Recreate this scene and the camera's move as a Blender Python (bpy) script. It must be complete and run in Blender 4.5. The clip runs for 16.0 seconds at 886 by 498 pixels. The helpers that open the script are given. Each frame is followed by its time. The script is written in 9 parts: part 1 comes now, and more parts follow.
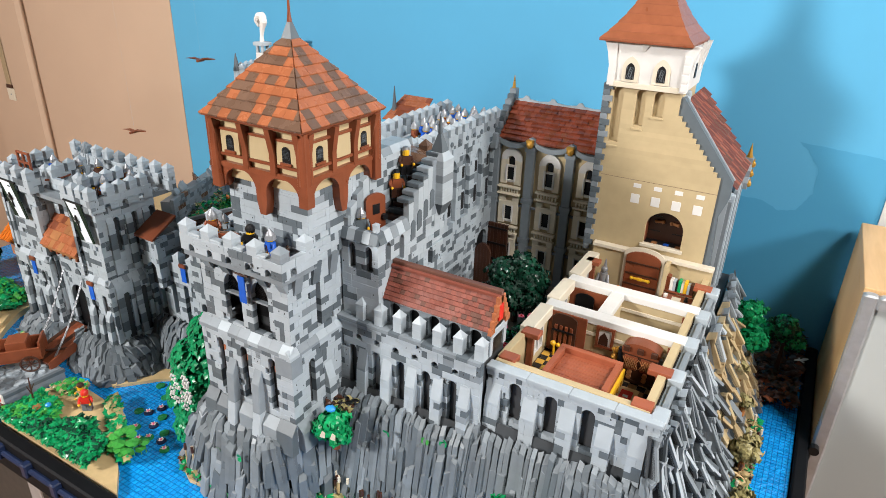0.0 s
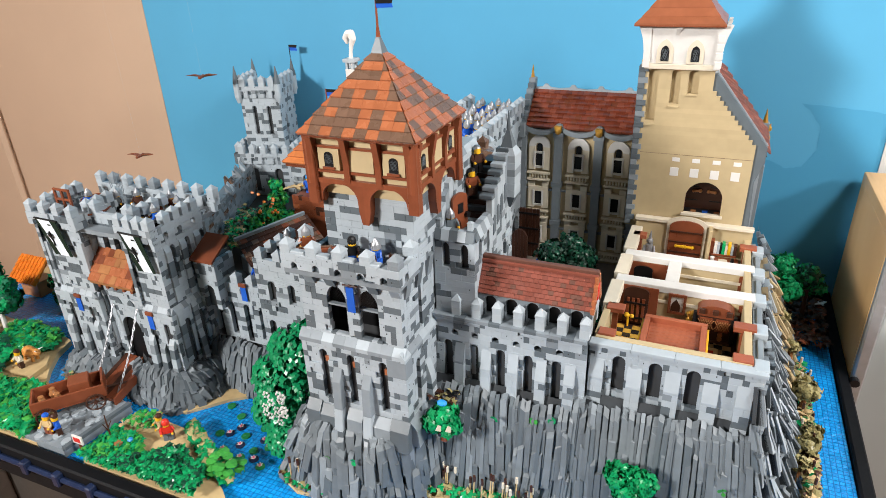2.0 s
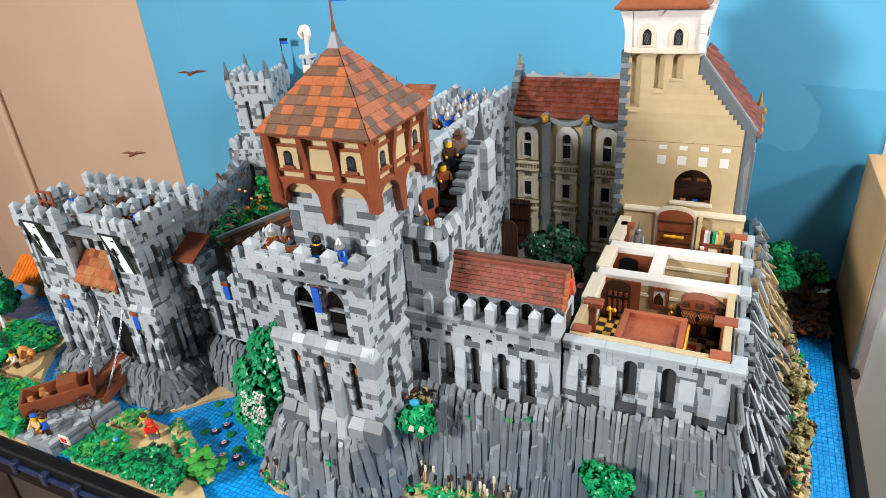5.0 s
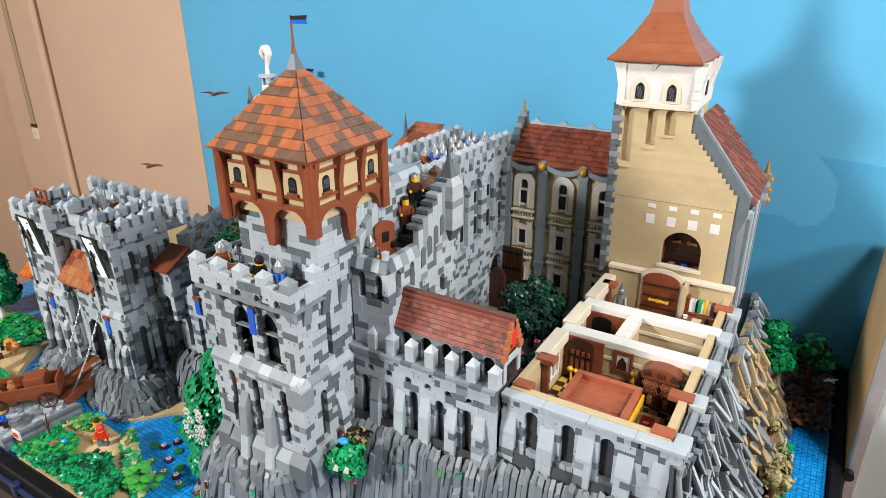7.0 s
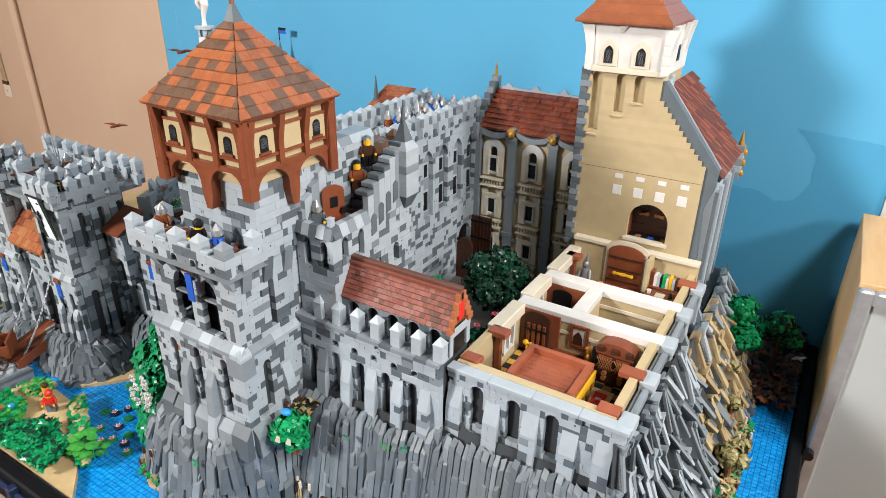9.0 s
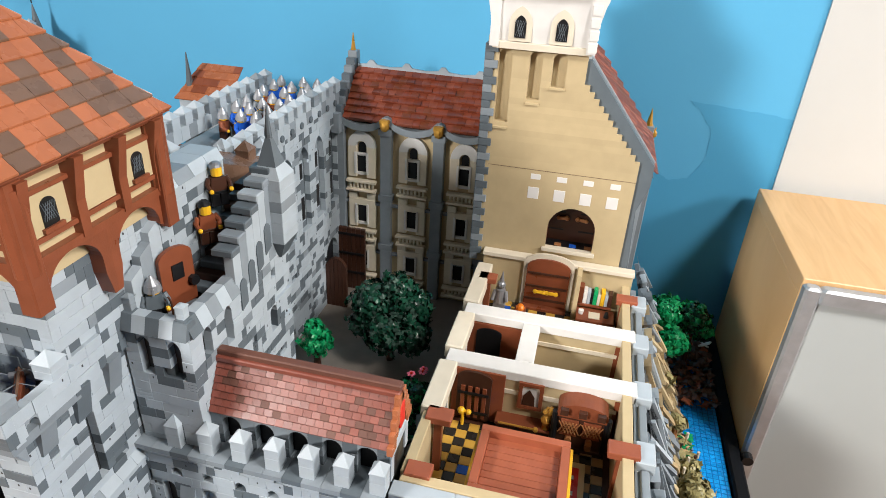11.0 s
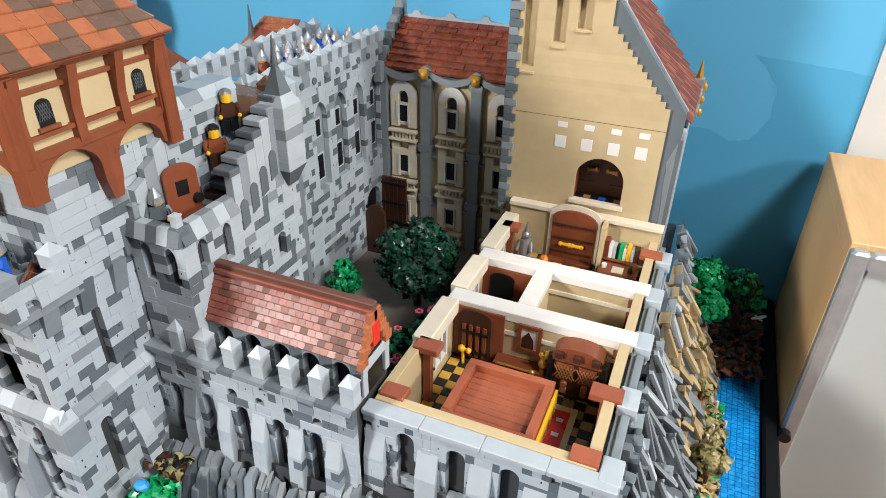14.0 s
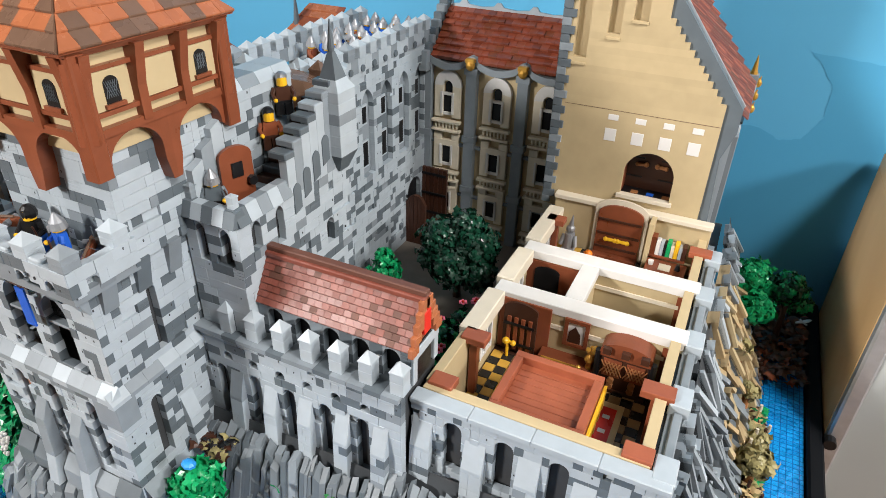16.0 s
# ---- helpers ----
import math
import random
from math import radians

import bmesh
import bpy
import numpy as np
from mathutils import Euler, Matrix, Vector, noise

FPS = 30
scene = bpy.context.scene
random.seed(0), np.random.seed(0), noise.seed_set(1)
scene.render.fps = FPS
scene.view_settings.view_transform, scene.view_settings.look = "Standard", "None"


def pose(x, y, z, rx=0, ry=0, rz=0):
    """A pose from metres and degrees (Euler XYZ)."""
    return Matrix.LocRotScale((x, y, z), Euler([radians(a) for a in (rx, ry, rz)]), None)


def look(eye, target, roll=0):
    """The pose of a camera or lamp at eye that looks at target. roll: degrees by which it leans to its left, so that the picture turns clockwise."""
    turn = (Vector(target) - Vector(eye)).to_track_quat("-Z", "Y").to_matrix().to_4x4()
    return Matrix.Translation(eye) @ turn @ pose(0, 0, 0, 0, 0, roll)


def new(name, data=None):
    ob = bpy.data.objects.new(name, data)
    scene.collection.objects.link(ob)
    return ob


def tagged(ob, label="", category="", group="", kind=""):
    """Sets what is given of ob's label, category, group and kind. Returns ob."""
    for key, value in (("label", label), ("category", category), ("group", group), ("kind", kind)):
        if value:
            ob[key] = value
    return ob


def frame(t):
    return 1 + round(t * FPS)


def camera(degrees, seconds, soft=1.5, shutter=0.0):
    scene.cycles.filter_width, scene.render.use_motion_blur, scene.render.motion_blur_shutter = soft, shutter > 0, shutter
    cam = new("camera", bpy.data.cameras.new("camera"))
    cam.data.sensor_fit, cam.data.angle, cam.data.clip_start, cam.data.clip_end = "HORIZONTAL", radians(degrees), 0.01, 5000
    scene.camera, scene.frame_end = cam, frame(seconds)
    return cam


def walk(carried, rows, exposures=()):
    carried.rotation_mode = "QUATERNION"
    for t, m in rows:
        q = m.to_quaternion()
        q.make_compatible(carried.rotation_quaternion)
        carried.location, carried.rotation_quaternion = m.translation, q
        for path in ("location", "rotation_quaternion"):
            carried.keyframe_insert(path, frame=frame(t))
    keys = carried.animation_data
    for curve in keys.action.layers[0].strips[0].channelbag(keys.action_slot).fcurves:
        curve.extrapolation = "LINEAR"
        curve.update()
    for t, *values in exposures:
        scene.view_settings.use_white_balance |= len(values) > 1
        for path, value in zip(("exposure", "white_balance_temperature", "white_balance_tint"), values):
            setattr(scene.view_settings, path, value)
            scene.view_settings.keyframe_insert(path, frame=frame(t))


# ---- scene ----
cam = camera(69.3, 16.0, 0.55)
PATH = [
    (0, (0.029, 0.035, 1.516), (-0.864, 1.616, 0.677), 1.9),
    (0.5, (-0.013, -0.011, 1.522), (-0.908, 1.564, 0.675), 1.5),
    (1, (-0.052, -0.041, 1.522), (-0.929, 1.54, 0.668), 1.6),
    (1.5, (-0.097, -0.059, 1.529), (-0.938, 1.545, 0.682), -0.4),
    (2, (-0.135, -0.083, 1.543), (-0.861, 1.562, 0.668), -2.2),
    (2.5, (-0.156, -0.106, 1.557), (-0.904, 1.529, 0.68), -3.4),
    (3, (-0.163, -0.118, 1.561), (-0.915, 1.496, 0.65), -4.9),
    (3.5, (-0.157, -0.119, 1.561), (-0.915, 1.489, 0.645), -5.8),
    (4, (-0.145, -0.097, 1.552), (-0.889, 1.517, 0.635), -4.2),
    (4.2, (-0.129, -0.079, 1.551), (-0.885, 1.527, 0.629), -5.6),
    (6.3, (-0.009, 0.013, 1.522), (-0.906, 1.607, 0.713), -0.3),
    (6.5, (0.003, 0.024, 1.52), (-0.915, 1.618, 0.734), -0.2),
    (7, (0.035, 0.052, 1.514), (-0.93, 1.625, 0.744), -0.4),
    (7.5, (0.074, 0.083, 1.505), (-0.911, 1.633, 0.714), 0.5),
    (8, (0.102, 0.1, 1.503), (-0.887, 1.634, 0.687), 1.0),
    (8.5, (0.106, 0.092, 1.503), (-0.876, 1.625, 0.675), 1.0),
    (9, (0.069, 0.108, 1.498), (-0.865, 1.656, 0.643), 0.9),
    (9.5, (-0.002, 0.169, 1.497), (-0.81, 1.79, 0.649), 1.6),
    (9.7, (-0.031, 0.193, 1.5), (-0.779, 1.842, 0.652), 2.1),
    (11.8, (-0.15, 0.313, 1.473), (-0.428, 2.019, 0.468), 3.2),
    (12, (-0.131, 0.31, 1.474), (-0.446, 2.008, 0.465), 4.1),
    (12.5, (-0.081, 0.314, 1.456), (-0.518, 1.974, 0.43), 4.4),
    (13, (-0.042, 0.301, 1.456), (-0.614, 1.934, 0.453), 4.1),
    (13.5, (-0.027, 0.303, 1.45), (-0.679, 1.908, 0.45), 2.5),
    (14, (-0.032, 0.301, 1.45), (-0.689, 1.89, 0.427), 1.1),
    (14.5, (-0.041, 0.293, 1.447), (-0.715, 1.876, 0.426), 1.3),
    (15, (-0.048, 0.289, 1.447), (-0.735, 1.863, 0.421), 1.7),
    (15.5, (-0.051, 0.292, 1.444), (-0.754, 1.855, 0.412), 1.7),
    (16, (-0.057, 0.292, 1.442), (-0.774, 1.844, 0.405), 1.7),
]
walk(cam, [(t, look(eye, target, roll)) for t, eye, target, roll in PATH])

# ---- world and lamps ----
world = bpy.data.worlds.new("room_air")
scene.world = world
world.use_nodes = True
world.node_tree.nodes["Background"].inputs[0].default_value = (1.0, 0.93, 0.85, 1)
world.node_tree.nodes["Background"].inputs[1].default_value = 0.006


def ceiling_lamp(name, eye, target, power, size, color):
    data = bpy.data.lights.new(name, "AREA")
    data.shape, data.size, data.energy, data.color = "DISK", size, power, color
    ob = new(name, data)
    ob.matrix_world = look(eye, target)
    return ob


LAMP_A, LAMP_B, LAMP_C = (-1.95, -1.70, 2.40), (0.85, 0.25, 2.42), (2.1, 0.50, 2.30)
ceiling_lamp("lamp_light", LAMP_A, (0.5, 0.65, 0.4), 172, 0.55, (1.0, 0.965, 0.93))
ceiling_lamp("lamp_light", LAMP_B, (-0.4, 0.9, 0.9), 35, 0.40, (1.0, 0.965, 0.93))
ceiling_lamp("lamp_light", LAMP_C, (-0.5, 0.8, 1.1), 58, 0.40, (1.0, 0.965, 0.93))

# ---- materials ----
P, B = 0.008, 0.0096


def material(name, rgb, rough=0.3, vary=0.10, metal=0.0, bump=0.15, scale=60.0, stain=0.12, coat=0.0, spec=0.30):
    """Moulded plastic: small differences from piece to piece, scuffs in the gloss, fine relief."""
    m = bpy.data.materials.new(name)
    m.use_nodes = True
    nt = m.node_tree
    p = nt.nodes["Principled BSDF"]
    N = lambda kind: nt.nodes.new("ShaderNode" + kind)
    L = nt.links.new
    info, geo, n1, n2 = N("ObjectInfo"), N("NewGeometry"), N("TexNoise"), N("TexNoise")
    add = N("Math")
    add.operation = "ADD"
    L(info.outputs["Random"], add.inputs[0])
    L(geo.outputs["Random Per Island"], add.inputs[1])
    fr = N("Math")
    fr.operation = "FRACT"
    L(add.outputs[0], fr.inputs[0])
    n1.inputs["Scale"].default_value = scale
    n1.inputs["Detail"].default_value = 5
    n2.inputs["Scale"].default_value = scale * 14
    n2.inputs["Detail"].default_value = 3
    L(geo.outputs["Position"], n1.inputs["Vector"])
    L(geo.outputs["Position"], n2.inputs["Vector"])
    mr = N("MapRange")
    mr.inputs[3].default_value, mr.inputs[4].default_value = 1 - vary, 1 + vary
    L(fr.outputs[0], mr.inputs[0])
    ms = N("MapRange")
    ms.inputs[1].default_value, ms.inputs[2].default_value = 0.3, 0.7
    ms.inputs[3].default_value, ms.inputs[4].default_value = 1 - stain, 1 + stain * 0.6
    L(n1.outputs[0], ms.inputs[0])
    mul = N("Math")
    mul.operation = "MULTIPLY"
    L(mr.outputs[0], mul.inputs[0])
    L(ms.outputs[0], mul.inputs[1])
    mix = N("VectorMath")
    mix.operation = "SCALE"
    mix.inputs[0].default_value = rgb
    L(mul.outputs[0], mix.inputs["Scale"])
    L(mix.outputs[0], p.inputs["Base Color"])
    rr = N("MapRange")
    rr.inputs[3].default_value, rr.inputs[4].default_value = max(0.04, rough - 0.10), min(1.0, rough + 0.14)
    L(n1.outputs[0], rr.inputs[0])
    L(rr.outputs[0], p.inputs["Roughness"])
    p.inputs["Metallic"].default_value = metal
    p.inputs["Coat Weight"].default_value = coat
    p.inputs["Specular IOR Level"].default_value = spec
    if bump:
        bp = N("Bump")
        bp.inputs["Strength"].default_value = bump
        bp.inputs["Distance"].default_value = 0.0006
        L(n2.outputs[0], bp.inputs["Height"])
        L(bp.outputs[0], p.inputs["Normal"])
    return m


LG = material("light_grey_plastic", (0.376, 0.426, 0.466), 0.40, 0.035, stain=0.06)
DG = material("dark_grey_plastic", (0.106, 0.128, 0.145), 0.38, 0.09, stain=0.08)
MG = material("mid_grey_plastic", (0.216, 0.248, 0.274), 0.40, 0.10, stain=0.08)
# near-black: the shade inside niches and holes is put into this colour
CORE = material("shade_dark_core", (0.045, 0.047, 0.05), 0.5, 0.05)
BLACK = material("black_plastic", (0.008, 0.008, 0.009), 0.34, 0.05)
TAN = material("tan_plastic", (0.47, 0.37, 0.215), 0.42, 0.045, stain=0.05)
WHITE = material("white_plastic", (0.66, 0.645, 0.62), 0.42, 0.03, stain=0.05)
CREAM = material("cream_plastic", (0.64, 0.575, 0.46), 0.42, 0.03, stain=0.05)
RB = material("reddish_brown_plastic", (0.205, 0.058, 0.026), 0.30, 0.10)
DB = material("dark_brown_plastic", (0.055, 0.022, 0.013), 0.32, 0.15)
NOUGAT = material("medium_nougat_plastic", (0.34, 0.145, 0.055), 0.34, 0.12)
DO = material("dark_orange_plastic", (0.36, 0.120, 0.052), 0.25, 0.10)
DRED = material("dark_red_brown_plastic", (0.27, 0.075, 0.042), 0.40, 0.10)
RED = material("red_plastic", (0.60, 0.03, 0.02), 0.28, 0.06)
DT = material("dark_tan_plastic", (0.155, 0.090, 0.060), 0.26, 0.12)
BLUE = material("blue_plastic", (0.015, 0.10, 0.50), 0.3, 0.08)
AZURE = material("azure_plastic", (0.03, 0.28, 0.70), 0.3, 0.08)
NAVY = material("navy_plastic", (0.012, 0.022, 0.060), 0.35, 0.15)
GREEN = material("green_leaf_plastic", (0.005, 0.255, 0.085), 0.26, 0.25)
DGREEN = material("dark_green_leaf_plastic", (0.010, 0.060, 0.034), 0.16, 0.30)
OLIVE = material("olive_leaf_plastic", (0.31, 0.27, 0.12), 0.35, 0.20)
LIME = material("bright_green_plastic", (0.05, 0.30, 0.05), 0.28, 0.2)
YEL = material("yellow_plastic", (0.75, 0.42, 0.02), 0.3, 0.05)
ORANGE = material("orange_plastic", (0.75, 0.20, 0.02), 0.3, 0.10)
PINK = material("pink_plastic", (0.75, 0.16, 0.25), 0.3, 0.10)
GOLD = material("gold_plastic", (0.62, 0.33, 0.06), 0.28, 0.10, metal=0.55)
SILVER = material("silver_plastic", (0.30, 0.31, 0.33), 0.36, 0.12, metal=0.5)
STEEL = material("brushed_aluminium", (0.45, 0.46, 0.47), 0.38, 0.03, metal=0.6)
PAPER = material("printed_white_cloth", (0.72, 0.78, 0.86), 0.5, 0.03)
SAND = material("tan_baseplate", (0.56, 0.41, 0.21), 0.4, 0.08)
PANEL = material("grey_cabinet_door", (0.40, 0.42, 0.41), 0.42, 0.0, bump=0.05, scale=5, stain=0.05)
TABLE = material("black_table_rim", (0.006, 0.0065, 0.008), 0.6, 0.1, spec=0.12)


def plain_wall(name, rgb, rough=0.75, scale=3.0, stain=0.05):
    return material(name, rgb, rough, 0.0, bump=0.25, scale=scale, stain=stain)


BLUEWALL = plain_wall("blue_wall_paint", (0.088, 0.350, 0.570))
BEIGE = plain_wall("beige_wall_paint", (0.52, 0.370, 0.265))
WALLWHITE = plain_wall("white_wall_paint", (0.50, 0.50, 0.485))


def wood(name, dark, light, scale=9.0, rough=0.4):
    m = bpy.data.materials.new(name)
    m.use_nodes = True
    nt = m.node_tree
    p = nt.nodes["Principled BSDF"]
    L = nt.links.new
    geo = nt.nodes.new("ShaderNodeNewGeometry")
    mp = nt.nodes.new("ShaderNodeMapping")
    mp.inputs["Scale"].default_value = (18, 2.0, 1.2)
    n = nt.nodes.new("ShaderNodeTexNoise")
    n.inputs["Scale"].default_value, n.inputs["Detail"].default_value, n.inputs["Distortion"].default_value = scale, 8, 1.2
    r = nt.nodes.new("ShaderNodeValToRGB")
    r.color_ramp.elements[0].color, r.color_ramp.elements[1].color = (*dark, 1), (*light, 1)
    r.color_ramp.elements[0].position, r.color_ramp.elements[1].position = 0.3, 0.7
    L(geo.outputs["Position"], mp.inputs[0])
    L(mp.outputs[0], n.inputs["Vector"])
    L(n.outputs[0], r.inputs[0])
    L(r.outputs[0], p.inputs["Base Color"])
    p.inputs["Roughness"].default_value = rough
    return m


BEECH = wood("beech_veneer", (0.50, 0.30, 0.13), (0.60, 0.38, 0.18), 3.0)
FLOORWOOD = wood("brown_floor_board", (0.22, 0.11, 0.06), (0.34, 0.19, 0.11), 4.0, 0.45)


def water_material():
    m = bpy.data.materials.new("blue_translucent_tile_water")
    m.use_nodes = True
    nt = m.node_tree
    p = nt.nodes["Principled BSDF"]
    L = nt.links.new
    geo = nt.nodes.new("ShaderNodeNewGeometry")
    br = nt.nodes.new("ShaderNodeTexBrick")
    br.offset = 0.0
    br.inputs["Scale"].default_value = 1.0
    br.inputs["Brick Width"].default_value, br.inputs["Row Height"].default_value = 0.008, 0.008
    br.inputs["Mortar Size"].default_value = 0.0007
    br.inputs["Color1"].default_value = (0.006, 0.30, 0.82, 1)
    br.inputs["Color2"].default_value = (0.009, 0.39, 0.93, 1)
    br.inputs["Mortar"].default_value = (0.004, 0.17, 0.52, 1)
    n = nt.nodes.new("ShaderNodeTexNoise")
    n.inputs["Scale"].default_value = 26
    mix = nt.nodes.new("ShaderNodeMixRGB")
    mix.blend_type = "MULTIPLY"
    mix.inputs[0].default_value = 0.32
    L(geo.outputs["Position"], br.inputs["Vector"])
    L(geo.outputs["Position"], n.inputs["Vector"])
    L(br.outputs[0], mix.inputs[1])
    L(n.outputs[0], mix.inputs[2])
    L(mix.outputs[0], p.inputs["Base Color"])
    p.inputs["Roughness"].default_value = 0.14
    w = nt.nodes.new("ShaderNodeTexNoise")
    w.inputs["Scale"].default_value = 120
    L(geo.outputs["Position"], w.inputs["Vector"])
    bp = nt.nodes.new("ShaderNodeBump")
    bp.inputs["Strength"].default_value, bp.inputs["Distance"].default_value = 1.0, 0.0040
    L(w.outputs[0], bp.inputs["Height"])
    L(bp.outputs[0], p.inputs["Normal"])
    return m


WATER = water_material()

# ---- mesh helpers ----
UP = Vector((0, 0, 1))
X, Y = Vector((1, 0, 0)), Vector((0, 1, 0))
WHERE = {}


class Shape:
    """Gathers corners and faces of one mesh, each face with the index of its material."""

    def __init__(self):
        self.v, self.f, self.m = [], [], []

    def add(self, pts, faces, mi=0):
        k = len(self.v)
        self.v += [tuple(p) for p in pts]
        self.f += [tuple(k + i for i in q) for q in faces]
        self.m += [mi] * len(faces)
        return self

    def box(self, a, b, mi=0, turn=None):
        (x0, y0, z0), (x1, y1, z1) = a, b
        pts = [(x, y, z) for z in (z0, z1) for y in (y0, y1) for x in (x0, x1)]
        if turn:
            pts = [turn @ Vector(p) for p in pts]
        return self.add(pts, [(0, 2, 3, 1), (4, 5, 7, 6), (0, 1, 5, 4), (2, 6, 7, 3), (0, 4, 6, 2), (1, 3, 7, 5)], mi)

    def cbox(self, a, b, c=0.0008, mi=0, turn=None):
        """A box with its upright and top edges cut."""
        (x0, y0, z0), (x1, y1, z1) = a, b
        ring = lambda e, z: [(x0 + c + e, y0 + e, z), (x1 - c - e, y0 + e, z), (x1 - e, y0 + c + e, z), (x1 - e, y1 - c - e, z),
                             (x1 - c - e, y1 - e, z), (x0 + c + e, y1 - e, z), (x0 + e, y1 - c - e, z), (x0 + e, y0 + c + e, z)]
        pts = ring(0, z0) + ring(0, z1 - c) + ring(c, z1)
        if turn:
            pts = [turn @ Vector(p) for p in pts]
        faces = [tuple(range(7, -1, -1)), tuple(range(16, 24))]
        for k in (0, 8):
            faces += [(k + i, k + (i + 1) % 8, k + 8 + (i + 1) % 8, k + 8 + i) for i in range(8)]
        return self.add(pts, faces, mi)

    def prism(self, poly, d, mi=0):
        """A polygon of 3D corners pushed along d."""
        n, d = len(poly), Vector(d)
        pts = [Vector(p) for p in poly] + [Vector(p) + d for p in poly]
        return self.add(pts, [tuple(range(n - 1, -1, -1)), tuple(range(n, 2 * n))] + [(i, (i + 1) % n, n + (i + 1) % n, n + i) for i in range(n)], mi)

    def tube(self, p0, p1, r0, r1=None, n=10, mi=0, spin=0.0):
        r1 = r0 if r1 is None else r1
        p0, p1 = Vector(p0), Vector(p1)
        q = (p1 - p0).to_track_quat("Z", "Y")
        pts = []
        for p, r in ((p0, r0), (p1, r1)):
            pts += [p + q @ Vector((r * math.cos(spin + 2 * math.pi * i / n), r * math.sin(spin + 2 * math.pi * i / n), 0)) for i in range(n)]
        return self.add(pts, [tuple(range(n - 1, -1, -1)), tuple(range(n, 2 * n))] + [(i, (i + 1) % n, n + (i + 1) % n, n + i) for i in range(n)], mi)

    def ball(self, c, r, mi=0, n=10, k=6, squash=(1, 1, 1)):
        c = Vector(c)
        pts = [c + Vector((0, 0, -r * squash[2]))]
        for j in range(1, k):
            a = math.pi * j / k
            pts += [c + Vector((r * squash[0] * math.sin(a) * math.cos(2 * math.pi * i / n), r * squash[1] * math.sin(a) * math.sin(2 * math.pi * i / n), -r * squash[2] * math.cos(a))) for i in range(n)]
        pts.append(c + Vector((0, 0, r * squash[2])))
        faces = [(0, 1 + (i + 1) % n, 1 + i) for i in range(n)]
        for j in range(k - 2):
            s = 1 + j * n
            faces += [(s + i, s + (i + 1) % n, s + n + (i + 1) % n, s + n + i) for i in range(n)]
        s, t = 1 + (k - 2) * n, len(pts) - 1
        faces += [(s + i, s + (i + 1) % n, t) for i in range(n)]
        return self.add(pts, faces, mi)

    def mesh(self, name, mats, centre):
        me = bpy.data.meshes.new(name)
        me.from_pydata([(x - centre[0], y - centre[1], z - centre[2]) for x, y, z in self.v], [], self.f)
        for m in mats if isinstance(mats, (list, tuple)) else [mats]:
            me.materials.append(m)
        if any(self.m):
            me.polygons.foreach_set("material_index", self.m)
        return me


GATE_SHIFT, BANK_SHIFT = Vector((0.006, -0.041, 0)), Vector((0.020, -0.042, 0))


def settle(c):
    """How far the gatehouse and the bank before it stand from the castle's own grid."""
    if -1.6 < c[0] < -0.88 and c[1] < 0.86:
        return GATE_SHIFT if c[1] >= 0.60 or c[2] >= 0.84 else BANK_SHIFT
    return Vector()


def thing(name, base, label, category, group="", kind=""):
    ob = new(name)
    ob.empty_display_size = 0.02
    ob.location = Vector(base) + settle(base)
    WHERE[ob] = Vector(base)
    return tagged(ob, label, category, group, kind)


def nudge(ob, dx, dy, dz=0.0):
    """Moves a finished thing with all its parts."""
    ob.location = ob.location + Vector((dx, dy, dz))


def part(name, shape, mats, parent=None, label="", category="", group="", kind=""):
    """One mesh object from a shape in world places, under its thing or part, or a thing of its own."""
    lo = [min(p[i] for p in shape.v) for i in range(3)]
    hi = [max(p[i] for p in shape.v) for i in range(3)]
    c = Vector(((lo[0] + hi[0]) / 2, (lo[1] + hi[1]) / 2, lo[2]))
    ob = new(name, shape.mesh(name, mats, c))
    WHERE[ob] = c
    ob.parent = parent
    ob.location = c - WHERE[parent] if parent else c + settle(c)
    return tagged(ob, label, category, group, kind)


def piece(name, me, parent, place, turn=None):
    """A repeat that shares its mesh."""
    ob = new(name, me)
    ob.parent = parent
    m = turn.to_4x4() if turn else Matrix()
    m.translation = Vector(place) - (WHERE[parent] if parent else Vector())
    ob.matrix_local = m
    WHERE[ob] = Vector(place)
    return ob


BRICKS = {}


def brick_mesh(w, h, t, mat):
    key = (round(w * 4000), round(h * 4000), round(t * 2000), mat.name)
    if key not in BRICKS:
        s = Shape()
        add_brick(s, Vector((0, 0, 0)), X, UP, -Y, w, h, t)
        BRICKS[key] = s.mesh("brick", mat, (0, 0, 0))
    return BRICKS[key]


def add_brick(s, o, u, v, n, w, h, t, mi=0):
    """A brick whose front stands at o (its lower corner), u wide and v high, facing n, t deep, with worn front edges."""
    g, c = 0.00006, 0.00016
    a = [o + u * g + v * g, o + u * (w - g) + v * g, o + u * (w - g) + v * (h - g), o + u * g + v * (h - g)]
    e = [o + u * (g + c) + v * (g + c), o + u * (w - g - c) + v * (g + c), o + u * (w - g - c) + v * (h - g - c), o + u * (g + c) + v * (h - g - c)]
    pts = [p - n * t for p in a] + [p - n * c for p in a] + e
    faces = [(8, 9, 10, 11)]
    for k in (0, 4):
        faces += [(k + i, k + (i + 1) % 4, k + 4 + (i + 1) % 4, k + 4 + i) for i in range(4)]
    s.add(pts, faces, mi)


def arch_curve(hw, kind, k=7):
    """Half an arch from its crown to its springing, as (across, up) from the springing's middle."""
    if kind == "round":
        return [(hw * math.sin(math.pi / 2 * i / k), hw * math.cos(math.pi / 2 * i / k)) for i in range(k + 1)]
    R = hw * 1.6
    return [(R * math.cos(a) - (R - hw), R * math.sin(a)) for a in [math.acos((R - hw) / R) * (1 - i / k) for i in range(k + 1)]]


